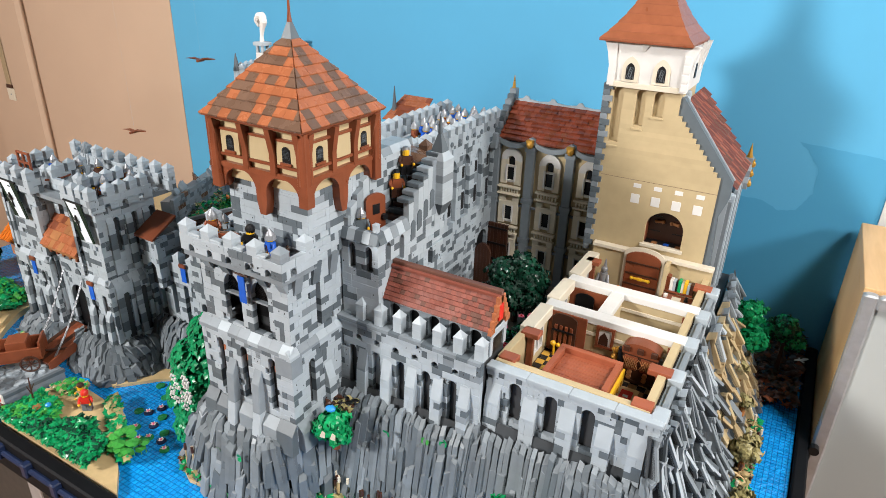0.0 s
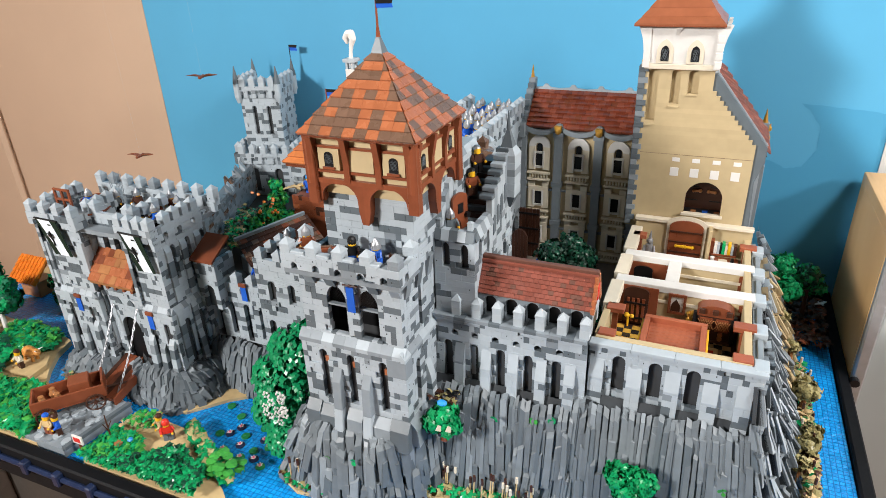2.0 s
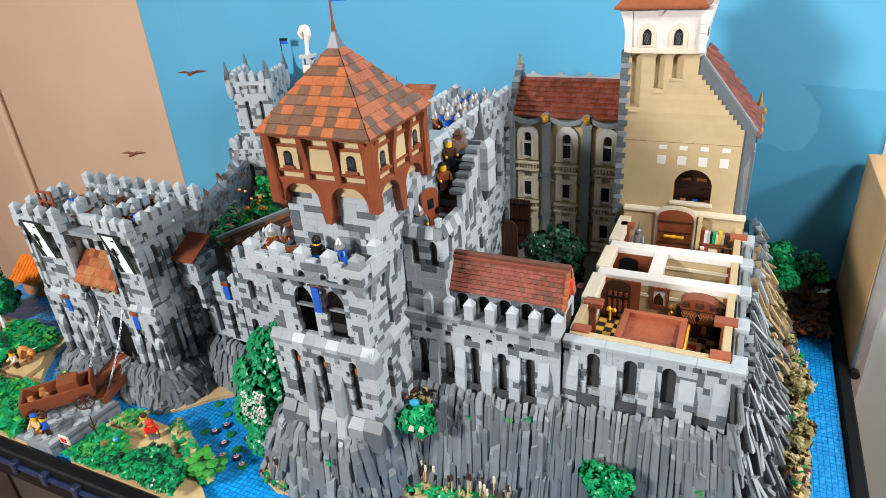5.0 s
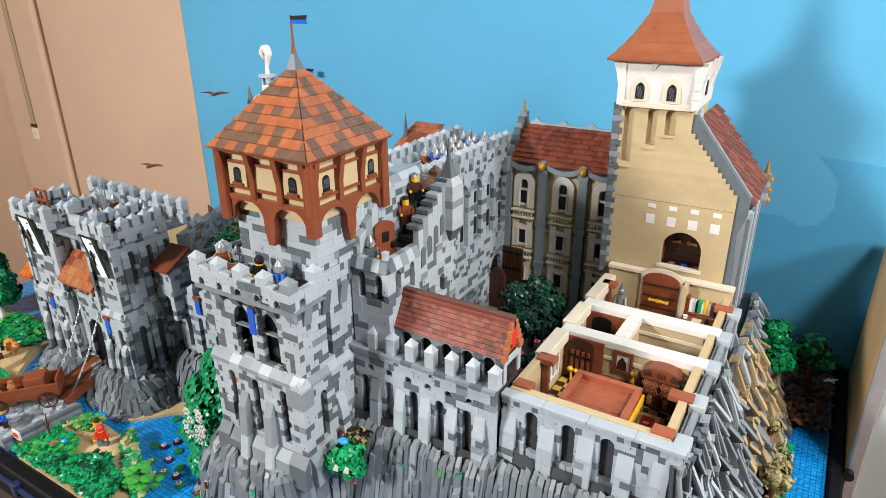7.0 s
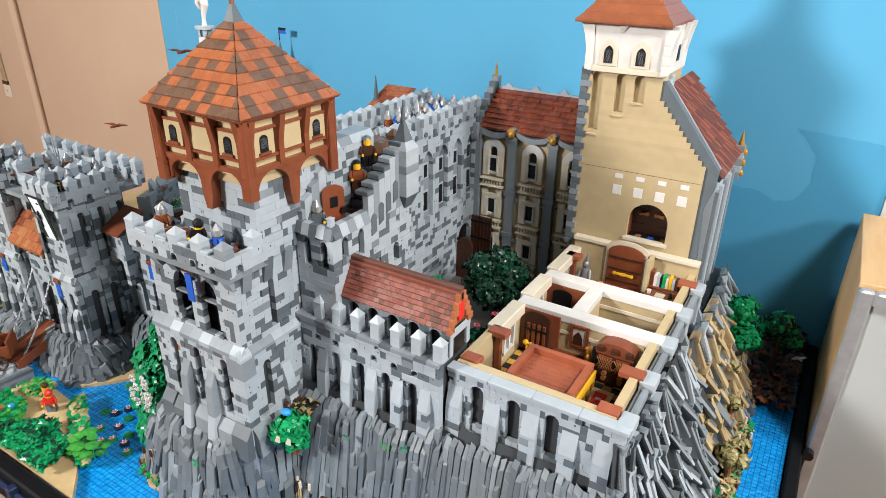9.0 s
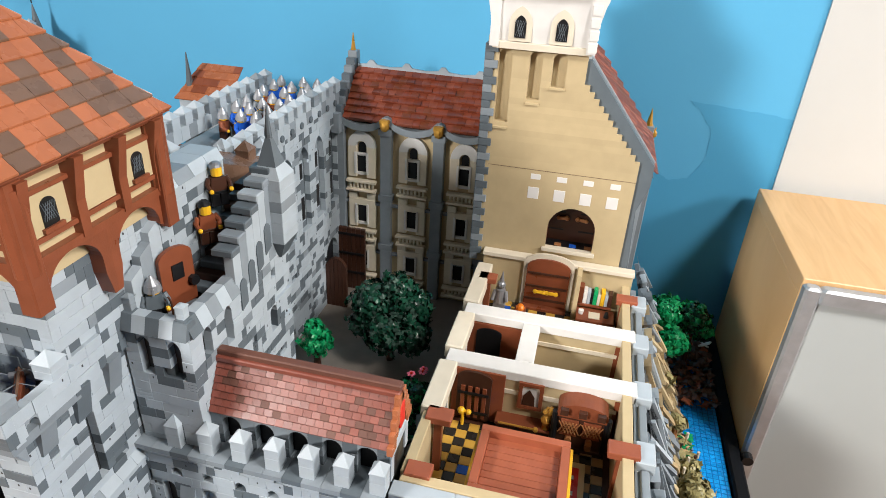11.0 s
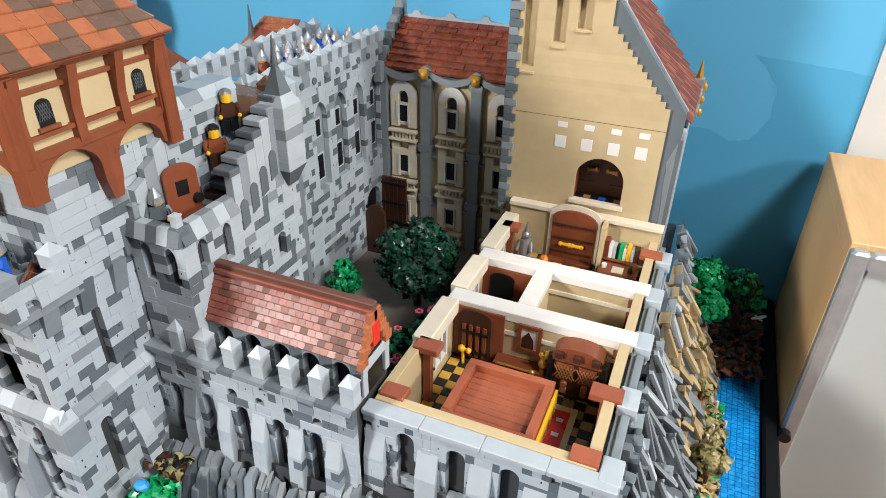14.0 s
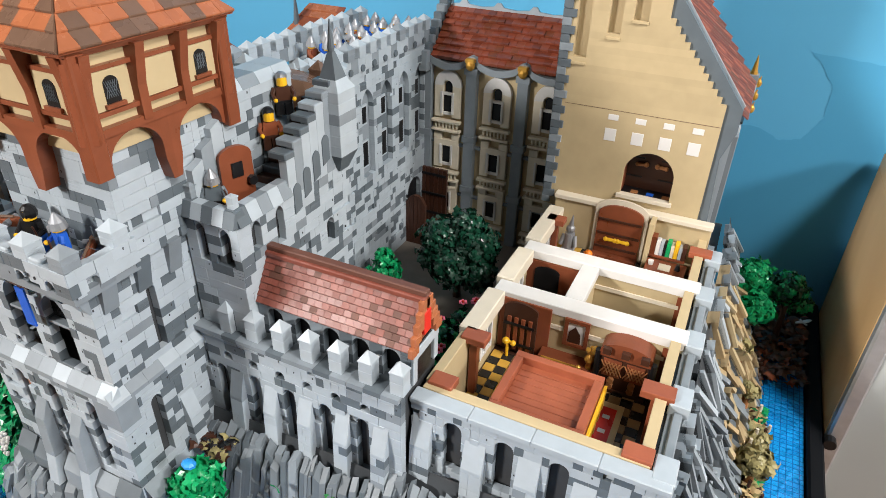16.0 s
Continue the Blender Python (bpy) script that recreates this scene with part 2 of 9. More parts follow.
def brick_face(parent, o, u, w, h, n, seed, holes=(), dark=0.42, single=0, t=0.008, mats=None, row=B, sizes=(1, 1, 2, 2, 2, 3, 4), dents=0.05):
    """A wall face of toy bricks laid in courses; holes: (kind, middle, half width, foot, crown), kinds rect, round and point."""
    rnd = random.Random(seed)
    o, u, n = Vector(o), Vector(u).normalized(), Vector(n).normalized()
    v = UP
    mats = mats or (LG, DG, MG)
    rows = max(1, round(h / row))
    rh = h / rows
    snapped = []
    for kind, mid, hw, v0, v1 in holes:
        snapped.append((kind, mid, hw, round(v0 / rh) * rh, round(v1 / rh) * rh))
    rest, notch = Shape(), Shape()
    turn = Matrix((u, -n, v)).transposed()
    made, below, now = 0, [], []
    for r in range(rows):
        below, now = now, []
        vm = (r + 0.5) * rh
        free = [(0.0, w)]
        for kind, mid, hw, v0, v1 in snapped:
            if v0 < vm < v1:
                cut = []
                for a, b in free:
                    if mid - hw <= a and b <= mid + hw:
                        continue
                    if b <= mid - hw or a >= mid + hw:
                        cut.append((a, b))
                        continue
                    if a < mid - hw:
                        cut.append((a, mid - hw))
                    if b > mid + hw:
                        cut.append((mid + hw, b))
                free = cut
        for a, b in free:
            x = a
            first = True
            while x < b - 1e-5:
                k = rnd.choice(sizes) * P
                if first and r % 2:
                    k = P if rnd.random() < 0.7 else k
                first = False
                if b - x - k < 0.005:
                    k = b - x
                q = rnd.random()
                near = any(a1 < x + k and b1 > x for a1, b1 in below)
                lim = dark * 0.88 - (0.04 if near and dark < 0.6 else 0.0)
                mi = 1 if q < (lim if dark < 0.6 else dark) else (2 if q < lim + 0.035 and len(mats) > 2 else 0)
                if mi == 1 and dark < 0.6:
                    short = rnd.choice((1, 1, 2, 2, 2)) * P
                    k = short if k > short and b - x - short > 0.005 else k
                if mi == 1:
                    now.append((x, x + k))
                lift = rnd.choice((0, 0, 0, 0, 0, 0.0002, 0.0005))
                if rnd.random() < 0.15:
                    hx, hz = x + k * rnd.uniform(0.2, 0.8), (r + rnd.uniform(0.3, 0.7)) * rh
                    hp = o + u * hx + v * hz + n * (lift + 0.00005)
                    notch.prism([hp, hp + u * rnd.choice((0.0009, 0.0016)), hp + u * 0.0013 + v * 0.0022, hp + v * 0.0022], -n * 0.001)
                if rnd.random() < dents:
                    lift = -0.003
                place = o + u * x + v * (r * rh) + n * lift
                if made < single and b - a > 0.009:
                    piece("brick", brick_mesh(k, rh, t, mats[mi]), parent, place, turn)
                    made += 1
                elif rnd.random() < 0.16:
                    for j in range(3):
                        add_brick(rest, place + v * (j * rh / 3), u, v, n, k, rh / 3, t, mi)
                else:
                    add_brick(rest, place, u, v, n, k, rh, t, mi)
                x += k
    if rest.f:
        part("brickwork", rest, list(mats), parent, kind="stuff")
    # dark chips flush with the bricks paint small shaded holes
    if notch.f:
        part("stud_hole", notch, CORE, parent, kind="stuff")
    for kind, mid, hw, v0, v1 in snapped:
        if kind == "rect":
            continue
        curve = arch_curve(hw, kind)
        spring = v1 - curve[0][1] - 0.0008
        s = Shape()
        for side in (-1, 1):
            arc = [(mid + side * c, spring + e) for c, e in curve]
            poly = [(mid, v1), ] + arc + [(mid + side * hw, v1)]
            poly = [o + u * a + v * b - n * t for a, b in poly]
            if side > 0:
                poly.reverse()
            s.prism(poly, n * t)
        part("arch", s, MG if rnd.random() < 0.3 else mats[0], parent)


def core(parent, a, b, mat=None, name="wall_core"):
    s = Shape().box(a, b)
    return part(name, s, mat or CORE, parent)


MERLONS = {}


def merlon_mesh(w=2 * P, d=2 * P, h=0.016, cap=0.011, mat=None):
    mat = mat or LG
    h, cap = h + 0.15 * cap, 0.85 * cap
    key = (w, d, h, cap, mat.name)
    if key not in MERLONS:
        s = Shape()
        g = 0.0004
        s.cbox((-w / 2 + g, -d / 2 + g, 0), (w / 2 - g, d / 2 - g, h * 0.6), 0.0004)
        s.cbox((-w / 2 + g, -d / 2 + g, h * 0.6), (w / 2 - g, d / 2 - g, h), 0.0004)
        a = [(-w / 2, -d / 2, h), (w / 2, -d / 2, h), (w / 2, d / 2, h), (-w / 2, d / 2, h)]
        e = 0.0012
        a2 = [(x, y, h + e) for x, y, _ in a]
        s.add(a + a2 + [(0, 0, h + cap)], [(3, 2, 1, 0), (0, 1, 5, 4), (1, 2, 6, 5), (2, 3, 7, 6), (3, 0, 4, 7), (4, 5, 8), (5, 6, 8), (6, 7, 8), (7, 4, 8)])
        MERLONS[key] = s.mesh("merlon", mat, (0, 0, 0))
    return MERLONS[key]


def merlons(parent, p0, p1, count, seed=0, **k):
    rnd = random.Random(seed)
    p0, p1 = Vector(p0), Vector(p1)
    a = math.atan2(p1.y - p0.y, p1.x - p0.x)
    for i in range(count):
        p = p0.lerp(p1, i / max(1, count - 1))
        piece("merlon", merlon_mesh(mat=MG if rnd.random() < 0.12 else LG, **k), parent, p, Matrix.Rotation(a + rnd.uniform(-0.03, 0.03), 3, "Z"))


def tiled_slope(parent, bl, br, tr, tl, rows, width, mats, weights, seed, thick=0.0022, name="roof_tile", stagger=True, jitter=0.0004):
    """Roof tiles in courses between the eave (bl to br) and the ridge (tl to tr); each tile is a piece of its own."""
    rnd = random.Random(seed)
    bl, br, tr, tl = map(Vector, (bl, br, tr, tl))
    n = (br - bl).cross(tl - bl).normalized()
    for r in range(rows):
        s0, s1 = r / rows, (r + 1.12) / rows
        s1 = min(s1, 1.0)
        L0, R0, L1, R1 = bl.lerp(tl, s0), br.lerp(tr, s0), bl.lerp(tl, s1), br.lerp(tr, s1)
        length = (R0 - L0).length
        count = max(1, round(length / width))
        cuts = [i / count for i in range(count + 1)]
        if stagger and r % 2 and count > 1:
            cuts = [0] + [(i + 0.5) / count for i in range(count)] + [1]
        uu = (R0 - L0).normalized()
        la, ra = (L1 - L0).dot(uu), (R1 - L0).dot(uu)
        rise = (L1 - L0) - uu * la
        for a, b in zip(cuts, cuts[1:]):
            a0, b0 = a * length + 0.0001, b * length - 0.0001
            a1, b1 = max(a0, la), min(b0, ra)
            if a == 0:
                a1 = la
            if b == 1:
                b1 = ra
            if b1 - a1 < 0.0005:
                mid = (max(min((a0 + b0) / 2, ra), la))
                a1, b1 = mid - 0.0003, mid + 0.0003
            up = n * (thick + rnd.uniform(0, jitter))
            low = [L0 + uu * a0, L0 + uu * b0, L0 + rise + uu * b1, L0 + rise + uu * a1]
            worn = rise.normalized() * 0.0007
            nose = [low[0] + up * 0.62, low[1] + up * 0.62]
            top = [low[0] + up + worn, low[1] + up + worn, low[2] + n * thick * 0.35, low[3] + n * thick * 0.35]
            s = Shape()
            s.add(low + top + nose, [(3, 2, 1, 0), (4, 5, 6, 7), (0, 1, 9, 8), (8, 9, 5, 4), (1, 2, 6, 5, 9), (2, 3, 7, 6), (3, 0, 8, 4, 7)])
            part(name, s, rnd.choices(mats, weights)[0], parent)


def leaf_cloud(s, c, radii, count, size, rnd, mis=(0,), shell=0.55, flat=0.0):
    """Many small cupped leaves with five points, facing outwards, thick outside and with gaps."""
    c = Vector(c)
    for _ in range(count):
        d = Vector((rnd.gauss(0, 1), rnd.gauss(0, 1), rnd.gauss(0, 1))).normalized()
        k = shell + (1 - shell) * rnd.random() ** 0.6
        lump = 0.82 + 0.3 * noise.noise(d * 2.3 + c * 9)
        p = c + Vector((d.x * radii[0], d.y * radii[1], d.z * radii[2])) * k * lump
        f = (d + Vector((rnd.gauss(0, 0.5), rnd.gauss(0, 0.5), rnd.gauss(0, 0.5) + flat))).normalized()
        q = f.to_track_quat("Z", "Y")
        z = rnd.uniform(0, 6.3)
        r = size * rnd.uniform(0.7, 1.25)
        ring = []
        for i in range(10):
            a = z + math.pi * 2 * i / 10
            rr = r * (1.0 if i % 2 == 0 else 0.62)
            ring.append(p + q @ Vector((rr * math.cos(a), rr * math.sin(a), -0.22 * rr if i % 2 == 0 else -0.05 * rr)))
        s.add([p + f * r * 0.12] + ring, [(0, 1 + i, 1 + (i + 1) % 10) for i in range(10)], rnd.choice(mis))

REDWOOD = material("red_brown_plank_plastic", (0.30, 0.085, 0.042), 0.34, 0.08)
WZ = 0.79

# kept dark so the unseen ceiling and walls bounce little light
DIMWALL = plain_wall("low_bounce_wall", (0.15, 0.137, 0.123))

# ---- the room ----
WALL_Y, LEFT_X, WEST_X = 1.40, -1.71, -3.40
part("floor", Shape().box((-3.6, -2.6, -0.05), (2.6, 1.7, 0)), FLOORWOOD, None, "brown wooden floor of the room", "floor", kind="structure")
part("ceiling", Shape().box((-3.6, -2.6, 2.5), (2.6, 1.7, 2.56)), DIMWALL, None, "unseen ceiling darkened to cut bounced light", "ceiling", kind="structure")
part("wall_north", Shape().box((LEFT_X, WALL_Y, 0), (0.184, WALL_Y + 0.12, 2.5)), BLUEWALL, None, "sky-blue painted wall behind the castle", "wall", kind="structure")
part("wall_north_white", Shape().box((0.184, WALL_Y - 0.004, 0), (2.6, WALL_Y + 0.12, 2.5)), WALLWHITE, None, "white painted stretch of wall above the cabinet", "wall", kind="structure")
part("wall_north_beige", Shape().box((WEST_X, WALL_Y - 0.002, 0), (LEFT_X, WALL_Y + 0.12, 2.5)), BEIGE, None, "plain beige painted stretch of wall", "wall", kind="structure")
part("wall_west", Shape().box((WEST_X - 0.12, -2.6, 0), (WEST_X, WALL_Y + 0.12, 2.5)), BEIGE, None, "plain beige painted wall", "wall", kind="structure")
part("wall_east", Shape().box((2.4, -2.6, 0), (2.52, WALL_Y - 0.004, 2.5)), DIMWALL, None, "unseen wall darkened to cut bounced light", "wall", kind="structure")
part("wall_south", Shape().box((WEST_X, -2.6, 0), (2.4, -2.48, 2.5)), DIMWALL, None, "unseen wall darkened to cut bounced light", "wall", kind="structure")

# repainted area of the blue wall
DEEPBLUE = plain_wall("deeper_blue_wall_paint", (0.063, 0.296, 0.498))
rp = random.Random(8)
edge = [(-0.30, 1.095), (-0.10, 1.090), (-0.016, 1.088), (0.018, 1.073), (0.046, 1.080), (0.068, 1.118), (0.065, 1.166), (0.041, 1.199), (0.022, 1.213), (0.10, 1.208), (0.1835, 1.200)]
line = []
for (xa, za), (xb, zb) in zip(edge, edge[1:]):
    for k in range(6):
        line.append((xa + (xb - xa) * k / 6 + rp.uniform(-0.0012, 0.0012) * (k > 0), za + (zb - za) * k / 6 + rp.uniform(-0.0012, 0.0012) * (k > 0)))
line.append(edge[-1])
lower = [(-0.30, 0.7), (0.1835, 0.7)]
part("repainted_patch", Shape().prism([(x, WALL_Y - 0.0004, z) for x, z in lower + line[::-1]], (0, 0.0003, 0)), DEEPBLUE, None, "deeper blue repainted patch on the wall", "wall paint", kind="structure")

# pier beside a window, with the belt of its roller shutter
PY = WALL_Y - 0.030
part("wall_north_pier", Shape().cbox((-2.83, PY, 0), (-2.495, WALL_Y - 0.002, 2.5), 0.012), BEIGE, None, "beige wall pier beside the window reveal", "wall", kind="structure")
belt = thing("shutter_belt", (-2.66, PY, 0.98), "beige roller shutter belt with its white winder plate", "shutter belt")
part("belt_strap", Shape().box((-2.682, PY - 0.004, 1.005), (-2.652, PY - 0.002, 2.49)), material("belt_webbing", (0.36, 0.27, 0.16), 0.8, 0.0), belt)
part("winder_slot", Shape().cbox((-2.686, PY - 0.006, 0.992), (-2.648, PY, 1.006), 0.001), DB, belt)
part("winder_plate", Shape().cbox((-2.690, PY - 0.004, 0.945), (-2.644, PY, 0.991), 0.001), CREAM, belt)
part("screw", Shape().tube((-2.667, PY - 0.005, 0.968), (-2.667, PY - 0.004, 0.968), 0.003, n=10), MG, belt)

for lx, ly, lz in (LAMP_A, LAMP_B, LAMP_C):
    lamp = thing("pendant_lamp", (lx, ly, 2.5), "round white lamp hanging from the ceiling", "lamp", "hanging lamps")
    part("lamp_base", Shape().tube((lx, ly, lz + 0.10), (lx, ly, lz + 0.15), 0.19, 0.15, 24), WALLWHITE, lamp)
    part("lamp_stem", Shape().tube((lx, ly, lz + 0.15), (lx, ly, 2.5), 0.012, n=10), STEEL, lamp)

# ---- table ----
table = thing("display_table", (-0.7, 0.95, 0), "black-rimmed display table on steel legs", "table")
part("table_top", Shape().box((-1.70, 0.40, 0.745), (0.135, 1.395, 0.772)), TABLE, table)
for name, a, b in (("front_rim", (-1.70, 0.378, 0.735), (0.155, 0.40, 0.80)), ("side_rim", (0.135, 0.40, 0.735), (0.155, 1.395, 0.80))):
    part(name, Shape().cbox(a, b, 0.003), TABLE, table)
s = Shape()
s.box((-1.65, 0.43, 0.40), (0.1, 0.45, 0.735))
part("apron", s, material("dark_apron", (0.05, 0.045, 0.04), 0.5), table)
for x in (-1.32, -0.95, -0.5, 0.05):
    part("leg", Shape().cbox((x - 0.02, 0.40, 0), (x + 0.02, 0.43, 0.735), 0.002), STEEL, table)
s = Shape()
s.tube((-1.70, 0.374, 0.778), (0.15, 0.374, 0.778), 0.005, n=8)
part("rim_tube", s, NAVY, table)
for i in range(24):
    x = -1.63 + i * 0.075
    s = Shape()
    s.cbox((x - 0.007, 0.366, 0.768), (x + 0.007, 0.380, 0.791), 0.002)
    part("clip", s, NAVY, table)

# ---- cabinet ----
cab = thing("cabinet", (0.5, 1.25, 0), "beech cabinet with an aluminium framed grey door", "cabinet")
CT = pose(0.157, 1.074, 0, 0, 0, 0)
CW, CD, CZ = 0.80, 0.302, 1.088
part("side_panel", Shape().cbox((0, 0, 0), (0.02, CD, CZ - 0.022), 0.001, 0, CT), BEECH, cab)
part("top", Shape().cbox((0, 0, CZ - 0.022), (CW, CD, CZ), 0.001, 0, CT), BEECH, cab)
part("side_panel", Shape().cbox((CW - 0.02, 0, 0), (CW, CD, CZ - 0.022), 0.001, 0, CT), BEECH, cab)
cdoor = part("door", Shape().box((0.018, -0.010, 0.1), (CW - 0.018, -0.004, CZ - 0.024), 0, CT), PANEL, cab, "matt grey door panel")
for a, e in (((0, -0.018, 0.08), (0.020, -0.0005, CZ - 0.004)), ((0.020, -0.018, CZ - 0.024), (CW - 0.02, -0.0005, CZ - 0.004)), ((CW - 0.02, -0.018, 0.08), (CW, -0.0005, CZ - 0.004))):
    part("frame", Shape().cbox(a, e, 0.003, 0, CT), STEEL, cdoor)
part("knob", Shape().tube(CT @ Vector((0.004, -0.03, 0.80)), CT @ Vector((0.004, -0.018, 0.80)), 0.008, n=12), BLACK, cdoor)

# ---- landscape ----
part("water", Shape().box((-1.70, 0.402, 0.773), (0.133, 1.393, WZ)), WATER, None, "bright blue glossy toy-tile water", "water", kind="structure")


def slab(name, pts, z0, z1, mat, label, category):
    s = Shape().prism([(x, y, z0) for x, y in pts], (0, 0, z1 - z0))
    return part(name, s, mat, None, label, category, kind="structure")


slab("ground", [(-1.71, 0.445), (-1.13, 0.445), (-1.165, 0.51), (-1.235, 0.56), (-1.272, 0.574), (-1.301, 0.604), (-1.332, 0.646), (-1.347, 0.690), (-1.442, 0.715), (-1.53, 0.707), (-1.71, 0.715)], WZ, WZ + 0.012, SAND, "tan toy-plate ground under green plants", "ground")
slab("ground", [(-1.69, 0.82), (-1.38, 0.80), (-1.26, 0.86), (-1.1, 1.39), (-1.69, 1.39)], WZ, WZ + 0.012, SAND, "tan toy-plate ground by the river", "ground")
slab("ground", [(-1.02, 0.445), (-0.722, 0.445), (-0.765, 0.478), (-0.85, 0.525), (-0.92, 0.565), (-1.0, 0.57), (-1.04, 0.53)], WZ, WZ + 0.010, SAND, "tan toy-plate ground at the river bank", "ground")
slab("ground", [(-1.235, 0.592), (-1.19, 0.575), (-1.165, 0.60), (-1.19, 0.635), (-1.225, 0.628)], WZ, WZ + 0.008, SAND, "small tan islet with plants beside the gatehouse", "ground")
slab("shore", [(-1.02, 0.625), (-0.985, 0.60), (-0.94, 0.60), (-0.89, 0.655), (-0.83, 0.70), (-0.95, 0.75), (-1.06, 0.70)], WZ, WZ + 0.006, SAND, "tan shore plates round the gatehouse", "shore")
slab("shore", [(-0.69, 0.50), (-0.64, 0.478), (-0.52, 0.49), (-0.44, 0.542), (-0.27, 0.580), (-0.02, 0.565), (0.06, 0.60), (0.075, 1.0), (0.06, 1.38), (-0.2, 1.38), (-0.69, 0.7)], WZ, WZ + 0.006, SAND, "tan shore plates at the foot of the cliff", "shore")

# ---- rocks ----
ROCKGREY = material("mid_grey_rock_plastic", (0.145, 0.168, 0.186), 0.42, 0.16)
ROCKS = (ROCKGREY, DG, MG)
# darker than the grey pieces: shade on slabs and in gaps is painted in
SHADEROCK = material("shade_dark_rock_plastic", (0.052, 0.058, 0.064), 0.40, 0.25)


def rock_shape(s, foot, head, w, d, across, rnd, mi, slant=1.3):
    """A slab of rock from foot to head whose cut top slopes outwards."""
    foot, head = Vector(foot), Vector(head)
    ax = Vector(across).normalized()
    up = (head - foot).normalized()
    dp = ax.cross(up).normalized()
    cut = rnd.uniform(-0.35, 0.35) * w
    k = rnd.uniform(0.86, 1.0)
    ring = ((-1, -1), (1, -1), (1, 1), (-1, 1))
    lo = [foot + ax * (a * w / 2) + dp * (b * d / 2) for a, b in ring]
    hi = [head + ax * (a * w / 2 * k) + dp * (b * d / 2 * k) + up * (a * cut - (slant * d if b > 0 else 0)) for a, b in ring]
    s.add(lo + hi, [(3, 2, 1, 0), (4, 5, 6, 7), (0, 1, 5, 4), (1, 2, 6, 5), (2, 3, 7, 6), (3, 0, 4, 7)], mi)


TIERS = ((0.93, 1.00), (0.84, 0.98), (0.62, 0.92), (0.42, 0.74), (0.24, 0.54), (0.10, 0.34))


def cliff(name, label, base, top, z0, z1, pitch, seed, single=280, tint=(0.60, 0.22, 0.18), sway=0.004, rough=1.0):
    """Tiers of packed rock columns between the cliff's foot line and the line where it meets the wall."""
    rnd = random.Random(seed)
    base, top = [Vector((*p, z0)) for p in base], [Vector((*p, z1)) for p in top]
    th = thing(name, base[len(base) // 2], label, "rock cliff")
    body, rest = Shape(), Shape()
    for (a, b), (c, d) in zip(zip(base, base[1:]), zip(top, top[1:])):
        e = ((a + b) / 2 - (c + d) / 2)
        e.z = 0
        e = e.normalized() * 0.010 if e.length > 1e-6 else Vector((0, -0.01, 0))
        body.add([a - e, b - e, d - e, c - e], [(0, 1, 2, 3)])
    # near-black backing paints the shade between the columns
    part("cliff_body", body, SHADEROCK, th)
    lens = [(b - a).length for a, b in zip(base, base[1:])]
    made = 0
    for tier, (s0, s1) in enumerate(TIERS):
        r = rnd.uniform(0, pitch)
        while r < sum(lens):
            ww = pitch * rnd.choice((0.62, 0.85, 0.85, 1.1))
            k, q = 0, r
            while q > lens[k] and k < len(lens) - 1:
                q -= lens[k]
                k += 1
            b, tp = base[k].lerp(base[k + 1], q / lens[k]), top[k].lerp(top[k + 1], q / lens[k])
            across = (base[k + 1] - base[k]).normalized()
            out = b - tp
            out.z = 0
            out = out.normalized() if out.length > 1e-6 else Vector((0, -1, 0))
            wave = 0.5 + 0.5 * noise.noise(Vector((r * 34.0, seed * 3.7, tier * 1.9)))
            s = s0 + (s1 - s0) * min(1.0, max(0.0, 0.55 * wave + 0.45 * rnd.random()))
            lean = (noise.noise(Vector((r * 13.0, seed * 1.7, 0.5 + tier * 0.4))) * 2.0 + rnd.uniform(-0.5, 0.5)) * sway
            depth = rnd.uniform(0.007, 0.012)
            push = (0.0015 + 0.0012 * tier + rnd.uniform(-0.003, 0.004)) * rough
            head = b.lerp(tp, s) + out * push + across * lean
            foot = b.lerp(tp, max(0.0, s - rnd.uniform(0.34, 0.62))) + out * (push + 0.001) - across * lean * 0.5
            mi = rnd.choices((0, 1, 2), tint)[0]
            if made < single:
                sh = Shape()
                rock_shape(sh, foot, head, ww, depth, across, rnd, 0, rnd.uniform(0.5, 1.7))
                part("rock_column", sh, ROCKS[mi], th)
                made += 1
            else:
                rock_shape(rest, foot, head, ww, depth, across, rnd, mi, rnd.uniform(0.5, 1.7))
            r += ww * rnd.uniform(1.0, 1.3)
    if rest.f:
        part("rock_mass", rest, list(ROCKS), th, kind="stuff")
    return th


cliff("rock_cliff", "dark grey slanted rock columns under the tower", [(-0.675, 0.60), (-0.670, 0.510), (-0.60, 0.490), (-0.50, 0.500), (-0.455, 0.545), (-0.440, 0.60)],
      [(-0.645, 0.62), (-0.643, 0.527), (-0.60, 0.522), (-0.50, 0.522), (-0.470, 0.530), (-0.465, 0.62)], WZ, 0.915, 0.0125, 3, tint=(0.50, 0.20, 0.30), sway=0.007, rough=1.7)
cliff("rock_cliff", "dark grey rock columns below the curtain wall", [(-0.478, 0.570), (-0.40, 0.580), (-0.26, 0.590)], [(-0.478, 0.618), (-0.40, 0.620), (-0.26, 0.620)], WZ, 0.957, 0.0088, 4, tint=(0.74, 0.20, 0.06), sway=0.003)
cliff("rock_cliff", "dark grey rock columns below the manor front", [(-0.262, 0.590), (-0.15, 0.600), (-0.02, 0.600)], [(-0.262, 0.632), (-0.15, 0.636), (-0.04, 0.640)], WZ, 0.970, 0.0088, 5, tint=(0.76, 0.19, 0.05), sway=0.0015)
TANROCK = material("pale_tan_rock_plastic", (0.42, 0.31, 0.17), 0.42, 0.12)


